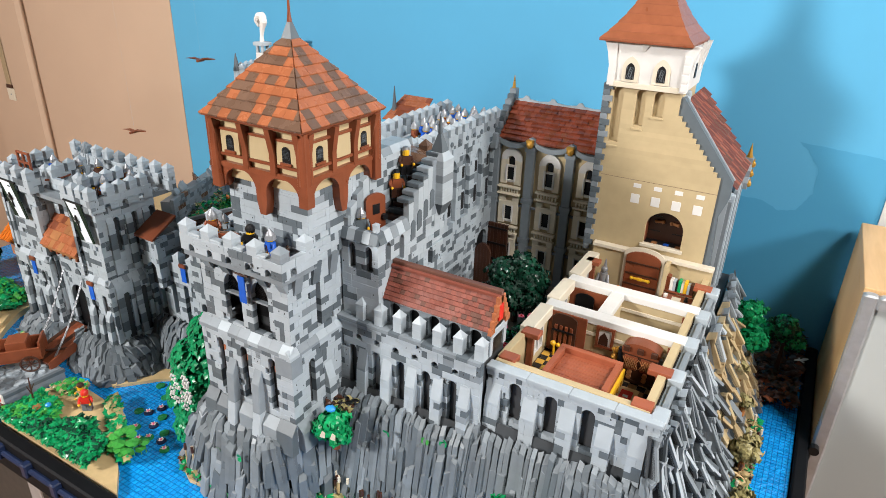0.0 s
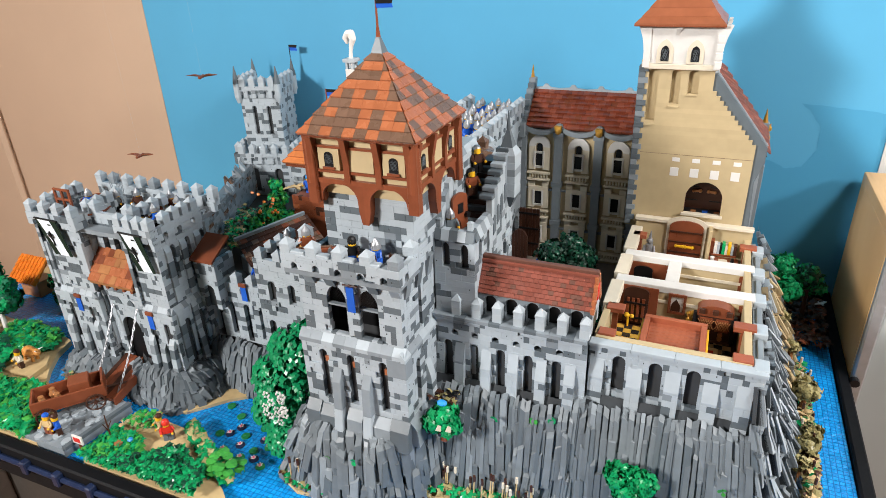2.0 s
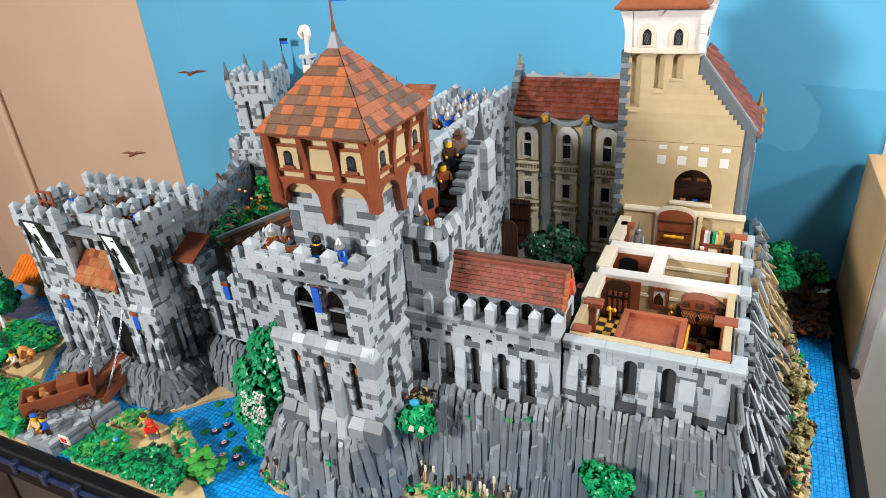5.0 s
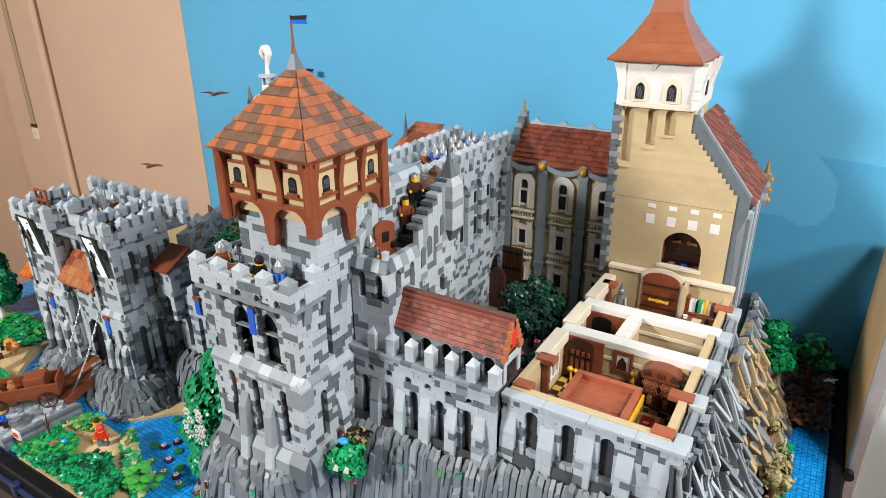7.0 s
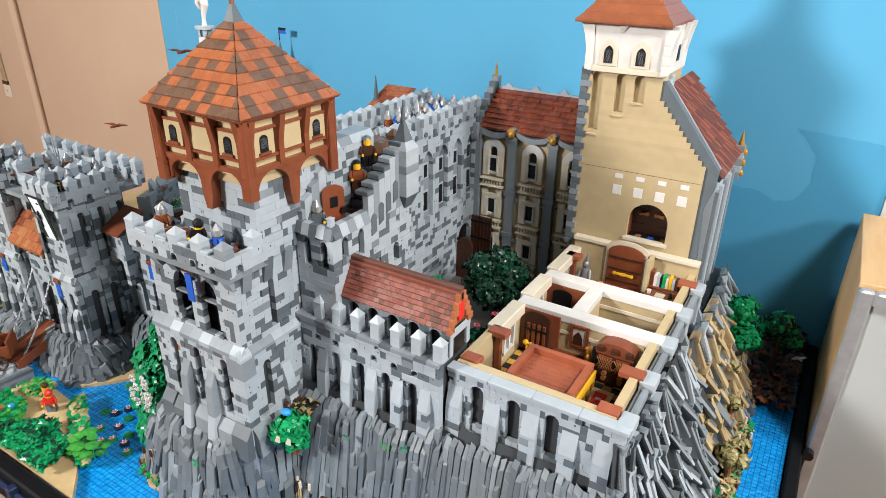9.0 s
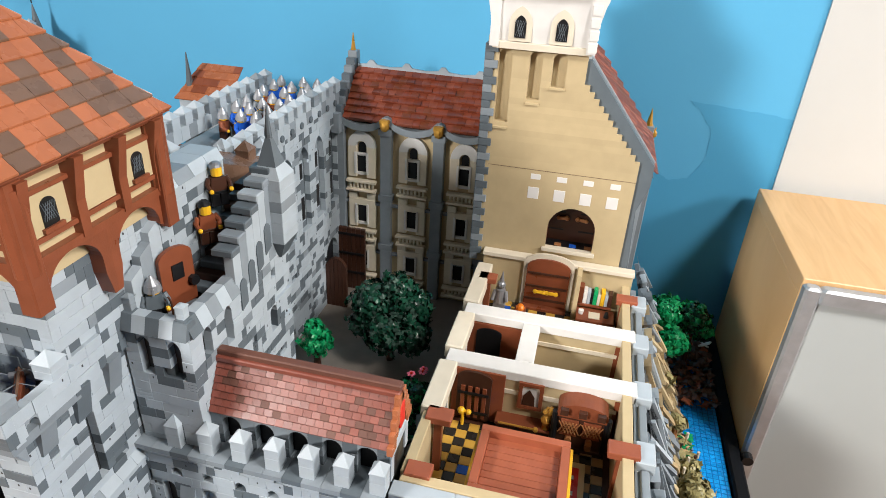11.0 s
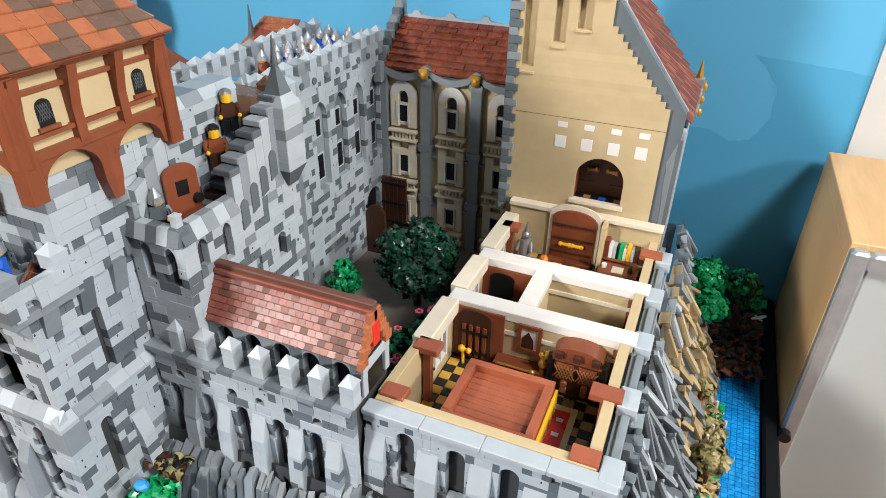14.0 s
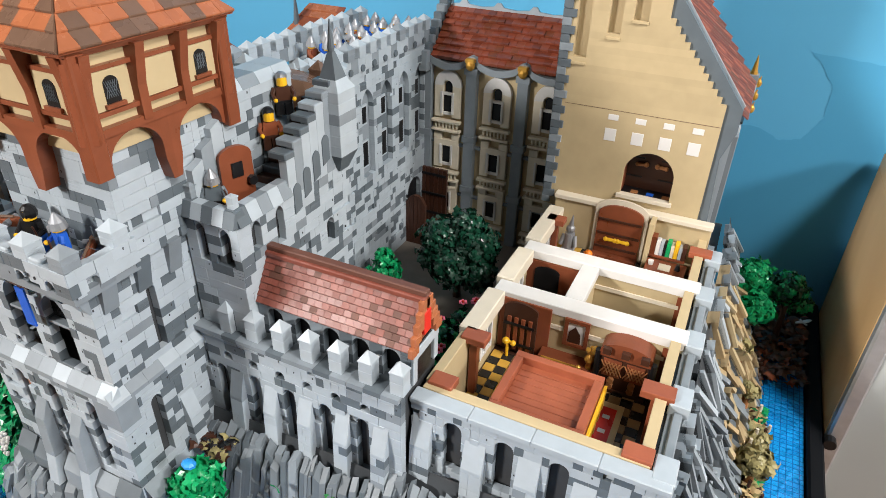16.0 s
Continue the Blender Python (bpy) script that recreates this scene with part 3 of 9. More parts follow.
FACES = [(3, 2, 1, 0), (4, 5, 6, 7), (0, 1, 5, 4), (1, 2, 6, 5), (2, 3, 7, 6), (3, 0, 4, 7)]


def slab_cliff(name, label, foot, head, z0, z1, nu, nv, seed, choose):
    """A steep rock face of overlapping slabs, each with a raised strip along one edge."""
    rnd = random.Random(seed)
    foot, head = [Vector((*p, z0)) for p in foot], [Vector((*p, z1)) for p in head]
    th = thing(name, foot[1], label, "rock cliff")
    run = [(q - p).length for p, q in zip(foot, foot[1:])]
    marks = [sum(run[:k]) / sum(run) for k in range(len(foot))]

    def at(a, b):
        k = 0
        while k < len(foot) - 2 and a > marks[k + 1]:
            k += 1
        f = (a - marks[k]) / (marks[k + 1] - marks[k])
        return foot[k].lerp(foot[k + 1], f).lerp(head[k].lerp(head[k + 1], f), b)

    # backing sheets hold the painted shade behind the slabs
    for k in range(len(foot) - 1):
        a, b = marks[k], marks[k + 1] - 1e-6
        part("cliff_body", Shape().add([at(a, 0), at(b, 0), at(b, 1), at(a, 1)], [(0, 1, 2, 3)]), SHADEROCK, th)
    cl = lambda v: min(max(v, 0.0), 0.999)
    for i in range(nu):
        b = 0.0
        a = (i + rnd.uniform(-0.15, 0.15)) / nu
        while b < 0.97:
            b1 = min(b + rnd.uniform(0.7, 1.9) / nv, 1.0)
            if b1 > 0.93:
                b1 = 1.0
            da = rnd.uniform(0.9, 1.35) / nu
            sh = (noise.noise(Vector((a * 5, b * 3, seed))) * 1.2 - 0.35 + rnd.uniform(-0.75, 0.75)) / nu
            p0, p1, p2, p3 = at(cl(a), b), at(cl(a + da), b), at(cl(a + da + sh), b1), at(cl(a + sh), b1)
            n = (p1 - p0).cross(p3 - p0)
            if n.length < 1e-9 or (p1 - p0).length < 1e-4 or (p2 - p3).length < 1e-4:
                b = b1
                continue
            n.normalize()
            lo, hi = rnd.uniform(0.003, 0.014), rnd.uniform(-0.001, 0.006)
            sm, em = choose(rnd, a, b)
            s = Shape()
            s.add([p0 - n * 0.006, p1 - n * 0.006, p2 - n * 0.006, p3 - n * 0.006, p0 + n * lo, p1 + n * (lo - 0.003), p2 + n * (hi - 0.003), p3 + n * hi], FACES)
            rock = part("rock", s, sm, th)
            e, f = (p1 - p0) * rnd.uniform(0.26, 0.42), (p2 - p3) * rnd.uniform(0.26, 0.42)
            q = (p0, p0 + e, p3 + f, p3)
            h = rnd.uniform(0.0022, 0.0045)
            s = Shape()
            s.add([v + n * (w - 0.003) for v, w in zip(q, (lo, lo, hi, hi))] + [v + n * (w + h) for v, w in zip(q, (lo, lo, hi, hi))], FACES)
            part("rock_edge", s, em, rock)
            if rnd.random() < 0.7:
                w = (p3 - p0) * min(0.3, 0.008 / max((p3 - p0).length, 1e-4))
                c0, c1 = p3 - w, p2 - w
                s = Shape()
                s.add([c0 + n * (hi - 0.004), c1 + n * (hi - 0.004), p2 + n * (hi - 0.004), p3 + n * (hi - 0.004), c0 + n * (hi + 0.0052), c1 + n * (hi + 0.0042), p2 + n * (hi + 0.0062), p3 + n * (hi + 0.0068)], FACES)
                part("rock_cap", s, em, rock)
            a = a + sh * 0.25
            b = b1
    return th


def grey_mix(rnd, a, b):
    return rnd.choices((SHADEROCK, DG, MG), (0.48, 0.38, 0.14))[0], rnd.choices((DG, MG, LG), (0.15, 0.50, 0.35))[0]


def tan_mix(rnd, a, b):
    if b < 0.92 - 0.4 * max(a - 0.35, 0) and a > 0.03 and rnd.random() < 0.84:
        return rnd.choices((TANROCK, DG), (0.75, 0.25))[0], rnd.choices((TAN, TANROCK, MG), (0.35, 0.35, 0.3))[0]
    return rnd.choices((DG, MG, SHADEROCK), (0.45, 0.35, 0.2))[0], rnd.choices((MG, LG), (0.6, 0.4))[0]


slab_cliff("rock_cliff", "slanting dark grey rock slabs with light edges beside the manor", [(-0.02, 0.600), (0.038, 0.68), (0.054, 0.82), (0.054, 0.90)], [(-0.040, 0.640), (-0.028, 0.70), (-0.028, 0.82), (-0.028, 0.90)], WZ, 1.030, 19, 8, 6, grey_mix)
slab_cliff("rock_cliff", "tan rock slope with grey slabs at the back of the manor", [(0.055, 0.87), (0.070, 1.10), (0.046, 1.24)], [(-0.025, 0.87), (-0.020, 1.1), (-0.026, 1.24)], WZ, 1.000, 17, 8, 7, tan_mix)
cliff("rock_cliff", "grey rocks at the foot of the gatehouse", [(-1.10, 0.64), (-1.06, 0.612), (-0.96, 0.606), (-0.925, 0.65), (-0.93, 0.80)],
      [(-1.08, 0.645), (-1.06, 0.634), (-0.972, 0.634), (-0.958, 0.65), (-0.958, 0.80)], WZ, 0.858, 0.0125, 8, 150, sway=0.008, rough=1.6)
cliff("rock_cliff", "grey rocks below the low wall", [(-0.95, 0.66), (-0.80, 0.645), (-0.66, 0.61)], [(-0.95, 0.682), (-0.80, 0.682), (-0.66, 0.652)], WZ, 0.885, 0.0105, 9, 150, sway=0.005)
cliff("rock_cliff", "grey rocks at the foot of the gate tower", [(-1.26, 0.70), (-1.25, 0.62), (-1.15, 0.612), (-1.12, 0.64)], [(-1.238, 0.70), (-1.236, 0.636), (-1.15, 0.634), (-1.13, 0.645)], WZ, 0.845, 0.0125, 10, 90, sway=0.008, rough=1.6)

# ---- keep tower ----
TX0, TX1, TY0, TY1 = -0.622, -0.4705, 0.537, 0.700
LX0, LX1, LY0 = -0.629, -0.4665, 0.530
keep = thing("keep_tower", (-0.555, 0.62, 0.90), "light and dark grey toy-brick keep with timbered top storey", "castle tower")
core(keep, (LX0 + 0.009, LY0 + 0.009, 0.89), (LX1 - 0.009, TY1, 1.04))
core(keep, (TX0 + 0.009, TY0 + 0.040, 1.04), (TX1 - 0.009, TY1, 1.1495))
W = LX1 - LX0
brick_face(keep, (LX0, LY0, 0.90), X, W, 0.142, -Y, 11, [("round", 0.034, 0.0062, 0.045, 0.136), ("round", 0.078, 0.0062, 0.045, 0.136), ("round", 0.128, 0.0062, 0.045, 0.136)], single=120, dark=0.46)
# dark sheets paint the depth of shade in the keep's niches
for x in (0.034, 0.078, 0.128):
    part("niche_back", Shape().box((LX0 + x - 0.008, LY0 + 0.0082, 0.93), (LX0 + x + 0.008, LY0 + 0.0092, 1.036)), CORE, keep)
    part("niche_brick", Shape().cbox((LX0 + x - 0.001, LY0 + 0.005, 1.008), (LX0 + x + 0.0055, LY0 + 0.0083, 1.017), 0.0004), DO, keep)
brick_face(keep, (LX1, LY0 + 0.0002, 0.90), Y, 0.165, 0.142, X, 12, [("round", 0.038, 0.006, 0.045, 0.125), ("round", 0.105, 0.006, 0.03, 0.115)], single=90, dark=0.42)
brick_face(keep, (LX0, TY1, 0.90), -Y, TY1 - LY0, 0.142, -X, 13, dark=0.3)
brick_face(keep, (TX0, TY0, 1.05), X, TX1 - TX0, 0.115, -Y, 14, [("point", 0.055, 0.0145, 0.010, 0.083), ("point", 0.103, 0.0145, 0.010, 0.083)], single=80)
brick_face(keep, (TX1, TY0, 1.05), Y, 0.16, 0.115, X, 15, [("round", 0.056, 0.0045, 0.009, 0.075)], single=50)
brick_face(keep, (TX0, TY1, 1.05), -Y, TY1 - TY0, 0.115, -X, 16)
# sloped ledge all round
for k in range(9):
    a, e = LX0 - 0.002 + (W + 0.002) * k / 9, LX0 - 0.002 + (W + 0.002) * (k + 1) / 9 - 0.0002
    part("ledge_stone", Shape().prism([(a, LY0 - 0.002, 1.041), (a, LY0 - 0.002, 1.047), (a, TY0 + 0.001, 1.0575), (a, TY0 + 0.001, 1.041)], (e - a, 0, 0)), LG if k in (2, 5, 8) else MG, keep)
for k in range(9):
    a, e = LY0 - 0.003 + 0.168 * k / 9, LY0 - 0.003 + 0.168 * (k + 1) / 9 - 0.0002
    part("ledge_stone", Shape().prism([(LX1 + 0.002, a, 1.040), (TX1 - 0.001, a, 1.040), (TX1 - 0.001, a, 1.054), (LX1 + 0.002, a, 1.044)], (0, e - a, 0)), MG if k in (1, 2, 6) else LG, keep)
# corner block, buttresses and flared foot blocks
part("corner_block", Shape().cbox((LX1 - 0.028, LY0 - 0.001, 1.012), (LX1 + 0.001, LY0 + 0.02, 1.0395), 0.0006), MG, keep)
for x in (0.049, 0.096):
    a = LX0 + x
    part("buttress", Shape().prism([(a, LY0, 0.94), (a, LY0, 1.006), (a, LY0 - 0.009, 0.986), (a, LY0 - 0.012, 0.94)], (0.013, 0, 0)), MG, keep)
    part("buttress", Shape().prism([(a, LY0, 0.905), (a, LY0, 0.9395), (a, LY0 - 0.012, 0.9395), (a, LY0 - 0.018, 0.905)], (0.013, 0, 0)), LG, keep)
    part("buttress_foot", Shape().prism([(a - 0.001, LY0 - 0.002, 0.86), (a - 0.001, LY0 - 0.002, 0.9045), (a - 0.001, LY0 - 0.018, 0.9045), (a - 0.001, LY0 - 0.026, 0.86)], (0.015, 0, 0)), DG, keep)
for a, e, zt in ((-0.001, 0.022, 0.940), (0.0222, 0.049, 0.936), (0.067, 0.092, 0.940), (0.109, 0.136, 0.938), (0.1362, 0.165, 0.940)):
    part("foot_slope", Shape().prism([(LX0 + a, LY0 - 0.001, 0.892), (LX0 + a, LY0 - 0.001, zt), (LX0 + a, LY0 - 0.011, zt - 0.014), (LX0 + a, LY0 - 0.013, 0.892)], (e - a, 0, 0)), MG if 0.06 < a < 0.12 else DG, keep)
part("foot_slope", Shape().prism([(LX1, LY0 + 0.002, 0.895), (LX1, LY0 + 0.002, 0.938), (LX1 + 0.011, LY0 + 0.002, 0.924), (LX1 + 0.013, LY0 + 0.002, 0.895)], (0, 0.03, 0)), MG, keep)
part("buttress", Shape().prism([(LX1, LY0 + 0.062, 0.972), (LX1, LY0 + 0.062, 1.000), (LX1 + 0.007, LY0 + 0.062, 0.976), (LX1 + 0.0075, LY0 + 0.062, 0.972)], (0, 0.015, 0)), LG, keep)
for i in range(7):
    z, d = 0.9718 - 0.0096 * i, 0.0076 + 0.0007 * i
    part("buttress_stone", Shape().prism([(LX1, LY0 + 0.062, z - 0.0094), (LX1, LY0 + 0.062, z), (LX1 + d, LY0 + 0.062, z), (LX1 + d + 0.0007, LY0 + 0.062, z - 0.0094)], (0, 0.015, 0)), (LG, DG, LG, LG, MG, LG, DG)[i], keep)
# front windows: leaded lights above a dark opening, and a stone mullion
for cx in (TX0 + 0.055, TX0 + 0.103):
    part("window_opening", Shape().box((cx - 0.024, TY0 + 0.0380, 1.056), (cx + 0.024, TY0 + 0.0396, 1.146)), BLACK, keep)
    s = Shape()
    for i in range(-2, 3):
        s.tube((cx + i * 0.004 - 0.010, TY0 + 0.0075, 1.108), (cx + i * 0.004 + 0.010, TY0 + 0.0075, 1.134), 0.0004, n=4)
        s.tube((cx + i * 0.004 + 0.010, TY0 + 0.0075, 1.108), (cx + i * 0.004 - 0.010, TY0 + 0.0075, 1.134), 0.0004, n=4)
    part("window_lattice", s, BLACK, keep)
    part("sill", Shape().cbox((cx - 0.0142, TY0 + 0.001, 1.103), (cx + 0.0142, TY0 + 0.008, 1.1055), 0.0004), MG, keep)
# corbels under the parapet and small round drains
for i in range(5):
    x = TX0 + 0.012 + i * 0.032
    s = Shape().prism([(x, TY0, 1.134), (x, TY0, 1.158), (x, TY0 - 0.014, 1.158), (x, TY0 - 0.002, 1.134)], (0.014, 0, 0))
    part("corbel", s, DG if i % 2 else MG, keep)
for i in range(3):
    y = TY0 + 0.01 + i * 0.034
    s = Shape().prism([(TX1, y, 1.126), (TX1 + 0.002, y, 1.126), (TX1 + 0.008, y, 1.158), (TX1, y, 1.158)], (0, 0.014, 0))
    part("corbel", s, DG if i % 2 else MG, keep)
PX0, PX1, PY0, PY1 = -0.636, -0.4615, 0.522, 0.585
core(keep, (PX0 + 0.002, PY0 + 0.002, 1.150), (PX1 - 0.002, PY1, 1.158), MG, "parapet_floor")
brick_face(keep, (PX0, PY0, 1.158), X, PX1 - PX0, 0.0224, -Y, 17, [("round", 0.020 + 0.033 * i, 0.005, 0.0, 0.0112) for i in range(5)], dark=0.2, row=0.0112)
brick_face(keep, (PX1, PY0, 1.158), Y, PY1 - PY0, 0.0224, X, 18, [("round", 0.02, 0.005, 0.0, 0.0112)], dark=0.2, row=0.0112)
brick_face(keep, (PX0, PY1, 1.158), -Y, PY1 - PY0, 0.0224, -X, 19, dark=0.2, row=0.0112)
brick_face(keep, (PX1, PY0 + 0.012, 1.156), -X, PX1 - PX0, 0.0245, Y, 20, dark=0.2)
s = Shape()
for i in range(5):
    a = PX0 + 0.001 + 0.0365 * i
    s.cbox((a + 0.014, PY0 + 0.001, 1.1804), (min(a + 0.037, PX1 - 0.001), PY0 + 0.0115, 1.184), 0.0012)
part("parapet_coping", s, LG, keep)
merlons(keep, (PX0 + 0.008, PY0 + 0.008, 1.180), (PX1 - 0.008, PY0 + 0.008, 1.180), 5, 1, h=0.010)
merlons(keep, (PX1 - 0.008, PY1 - 0.012, 1.180), (PX1 - 0.008, PY1 - 0.010, 1.180), 1, 2, h=0.010)
merlons(keep, (PX0 + 0.008, PY1 - 0.012, 1.180), (PX0 + 0.008, PY1 - 0.010, 1.180), 1, 3, h=0.010)

# stone drum below the timber storey
SX0, SX1, SY0, SY1 = -0.596, -0.4655, 0.577, 0.700
core(keep, (SX0 + 0.009, SY0 + 0.009, 1.151), (SX1 - 0.009, SY1 - 0.001, 1.32), TAN)
brick_face(keep, (SX0, SY0, 1.1554), X, SX1 - SX0, 0.1056, -Y, 21, single=60, dark=0.38)
brick_face(keep, (SX1, SY0, 1.1554), Y, SY1 - SY0, 0.1056, X, 22, single=60, dark=0.38)
brick_face(keep, (SX0, SY1, 1.1554), -Y, SY1 - SY0, 0.1056, -X, 23)
# timber storey
TK = 0.885
MX0, MX1, MY0, MY1, MZ0, MZ1 = -0.598, -0.4555, 0.566, 0.700, 1.257, 1.3296
timber = thing("timbered_storey", (-0.536, 0.63, MZ0), "reddish-brown half-timbered storey with tan panels", "tower storey")
part("panel", Shape().box((MX0 + 0.003, MY0 + 0.003, MZ0 + 0.006), (MX1 - 0.003, MY1, MZ1)), TAN, timber)


def timber_side(o, u, n, w):
    o, u, n = Vector(o), Vector(u), Vector(n)
    V = UP * TK
    box = lambda a, b, z0, z1, d=0.0, t=0.006: Shape().prism([o + u * a + V * z0 + n * d, o + u * b + V * z0 + n * d, o + u * b + V * z1 + n * d, o + u * a + V * z1 + n * d], -n * t)
    H = (MZ1 - MZ0) / TK
    # bracket arches
    s = Shape()
    hw = w / 4 - 0.0095
    for mid in (w * 0.25 + 0.001, w * 0.75 - 0.001):
        for side in (-1, 1):
            arc = [(mid + side * c, -0.013 + e) for c, e in arch_curve(hw, "round", 9)]
            end = mid + side * (hw + 0.0085)
            tip = mid + side * (hw + 0.004)
            inner = abs(end - w / 2) < 0.012
            za, zb = (-0.026, -0.047) if inner else (-0.015, -0.018)
            poly = [(mid, 0.018)] + arc + [(mid + side * hw * 1.01, za), (tip, zb), (end, zb), (end, 0.018)]
            poly = [o + u * a + V * b - n * 0.012 for a, b in poly]
            if side > 0:
                poly.reverse()
            s.prism(poly, n * 0.0135)
    part("bracket_arch", s, RB, timber)
    for mid in (w * 0.25 + 0.001, w * 0.75 - 0.001):
        q = [(mid - hw, -0.007), (mid + hw, -0.007)] + [(mid + c, -0.013 + e) for c, e in reversed(arch_curve(hw, "round", 9)) if e > 0.007] + [(mid - c, -0.013 + e) for c, e in arch_curve(hw, "round", 9) if e > 0.007]
        part("arch_infill", Shape().prism([o + u * a + V * b - n * 0.0125 for a, b in q], n * 0.0045), TAN, timber)
    part("rail", box(-0.002, w + 0.002, 0.012, 0.019, 0.003), RB, timber)
    part("rail", box(0.0, w, 0.028, 0.032, 0.002), RB, timber)
    part("rail", box(0.0, w, 0.064, 0.0675, 0.002), RB, timber)
    part("rail", box(-0.002, w + 0.002, 0.078, H + 0.002, 0.004), RB, timber)
    for a in (0.0, w * 0.335, w * 0.645, w - 0.008):
        q = o + u * a
        s = Shape()
        pr = [q + V * 0.016 + n * 0.004, q + V * 0.045 + n * 0.004, q + V * 0.080 + n * 0.010, q + V * 0.080 - n * 0.004, q + V * 0.016 - n * 0.004]
        s.prism(pr, u * 0.008)
        part("post", s, RB, timber)
    for mid in (w * 0.185, w * 0.82):
        part("window_panel", box(mid - 0.015, mid + 0.015, 0.0325, 0.0635, 0.0015, 0.004), TAN, timber)
        curve = arch_curve(0.0062, "round", 6)
        poly = [(mid - 0.0062, 0.0365), (mid + 0.0062, 0.0365)] + [(mid + c, 0.0525 + e) for c, e in reversed(curve)] + [(mid - c, 0.0525 + e) for c, e in curve[1:]]
        s = Shape().prism([o + u * a + V * b + n * 0.0004 for a, b in poly], n * 0.0016)
        part("window", s, BLACK, timber, "dark arched window with leading")
        for i in range(-2, 3):
            for sg in (-1, 1):
                p0, p1 = o + u * (mid + i * 0.0018 - 0.002 * sg) + V * 0.0415 + n * 0.0022, o + u * (mid + i * 0.0018 + 0.002 * sg) + V * 0.0550 + n * 0.0022
                part("leading_bar", Shape().tube(p0, p1, 0.00025, n=4), DG, timber)
        part("sill", box(mid - 0.0085, mid + 0.0085, 0.0335, 0.0370, 0.004, 0.005), RB, timber)
    part("infill", box(w * 0.375, w * 0.625, 0.0325, 0.0635, 0.001, 0.003), TAN, timber)


timber_side((MX0, MY0, MZ0), X, -Y, MX1 - MX0)
timber_side((MX1, MY0, MZ0), Y, X, MY1 - MY0)
timber_side((MX0, MY1, MZ0), -Y, -X, MY1 - MY0)
for x, y in ((MX1, MY0), (MX1, MY1), (MX0, MY0)):
    s = Shape().cbox((x - 0.007, y - 0.007, MZ0 - 0.017), (x + 0.007, y + 0.007, MZ1), 0.001)
    part("corner_post", s, RB, timber)
    s = Shape().tube((x, y, MZ0 + 0.01), (x, y, MZ1 - 0.006), 0.0085, 0.0085, 8)
    part("corner_shaft", s, RB, timber)

# ---- keep roof ----
roof = thing("keep_roof", (-0.53, 0.62, 1.328), "steep pyramid roof of mixed orange-brown tiles", "roof")
E0, E1, EY0, EY1, EZ, AZ = -0.606, -0.4455, 0.553, 0.712, 1.332, 1.426
apex = Vector(((E0 + E1) / 2, (EY0 + EY1) / 2, AZ))
s = Shape()
s.box((E0 + 0.004, EY0 + 0.004, EZ - 0.004), (E1 - 0.004, EY1 - 0.004, EZ))
part("eave_board", s, RB, roof)
s = Shape()
s.box((E0 + 0.010, EY0 + 0.010, EZ - 0.007), (E1 - 0.010, EY1 - 0.010, EZ - 0.004))
part("eave_trim", s, TAN, roof)
cs = [Vector((E0, EY0, EZ)), Vector((E1, EY0, EZ)), Vector((E1, EY1, EZ)), Vector((E0, EY1, EZ))]
s = Shape().add([c - UP * 0.001 for c in cs] + [apex - UP * 0.002], [(0, 1, 4), (1, 2, 4), (2, 3, 4), (3, 0, 4), (3, 2, 1, 0)])
part("roof_core", s, RB, roof)
for i in range(4):
    a, b = cs[i], cs[(i + 1) % 4]
    tiled_slope(roof, a, b, b.lerp(apex, 0.93), a.lerp(apex, 0.93), 9, 0.0165, (DO, DT), (0.64, 0.36), 30 + i, 0.0026)
s = Shape()
s.prism([apex + Vector((x, y, -0.010)) for x, y in ((-0.0085, -0.0085), (0.0085, -0.0085), (0.0085, 0.0085), (-0.0085, 0.0085))], (0, 0, 0.002))
k = apex + UP * -0.008
s.add([k + Vector((x, y, 0)) for x, y in ((-0.008, -0.008), (0.008, -0.008), (0.008, 0.008), (-0.008, 0.008))] + [k + Vector((x, y, 0.02)) for x, y in ((-0.002, -0.002), (0.002, -0.002), (0.002, 0.002), (-0.002, 0.002))],
      [(3, 2, 1, 0), (4, 5, 6, 7), (0, 1, 5, 4), (1, 2, 6, 5), (2, 3, 7, 6), (3, 0, 4, 7)])
part("finial_cap", s, DG, roof)
s = Shape()
s.tube(k + UP * 0.019, k + UP * 0.030, 0.0032, 0.0018, 8)
s.tube(k + UP * 0.030, k + UP * 0.062, 0.0016, 0.0012, 8)
part("flag_pole", s, RB, roof)
s = Shape()
f0 = k + UP * 0.060
s.prism([f0, f0 + Vector((0.020, 0.006, 0.001)), f0 + Vector((0.0185, 0.0055, -0.0035)), f0 + Vector((0.020, 0.006, -0.008)), f0 + Vector((0, 0, -0.008))], (0.0004, -0.0012, 0))
part("flag", s, BLUE, roof, "blue pennant with a black top band")
s = Shape()
s.prism([f0 + Vector((0, -0.0003, 0.0006)), f0 + Vector((0.020, 0.0057, 0.0016)), f0 + Vector((0.019, 0.0054, -0.003)), f0 + Vector((0, -0.0003, -0.003))], (0.0004, -0.0016, 0))
part("flag_band", s, BLACK, roof)
# chimney with white smoke
CHIM = Vector((0.036, -0.022, 0.008))
chim = thing("chimney", (-0.5580, 0.618, 1.308), "white toy-brick chimney with a white smoke plume", "chimney")
WHERE[chim] = WHERE[chim] - CHIM
for i in range(6):
    z = 1.30 + i * 0.0155
    part("shaft_brick", Shape().cbox((-0.6005, 0.6345, z), (-0.5875, 0.6455, z + 0.0152), 0.0006), WHITE, chim)
s = Shape()
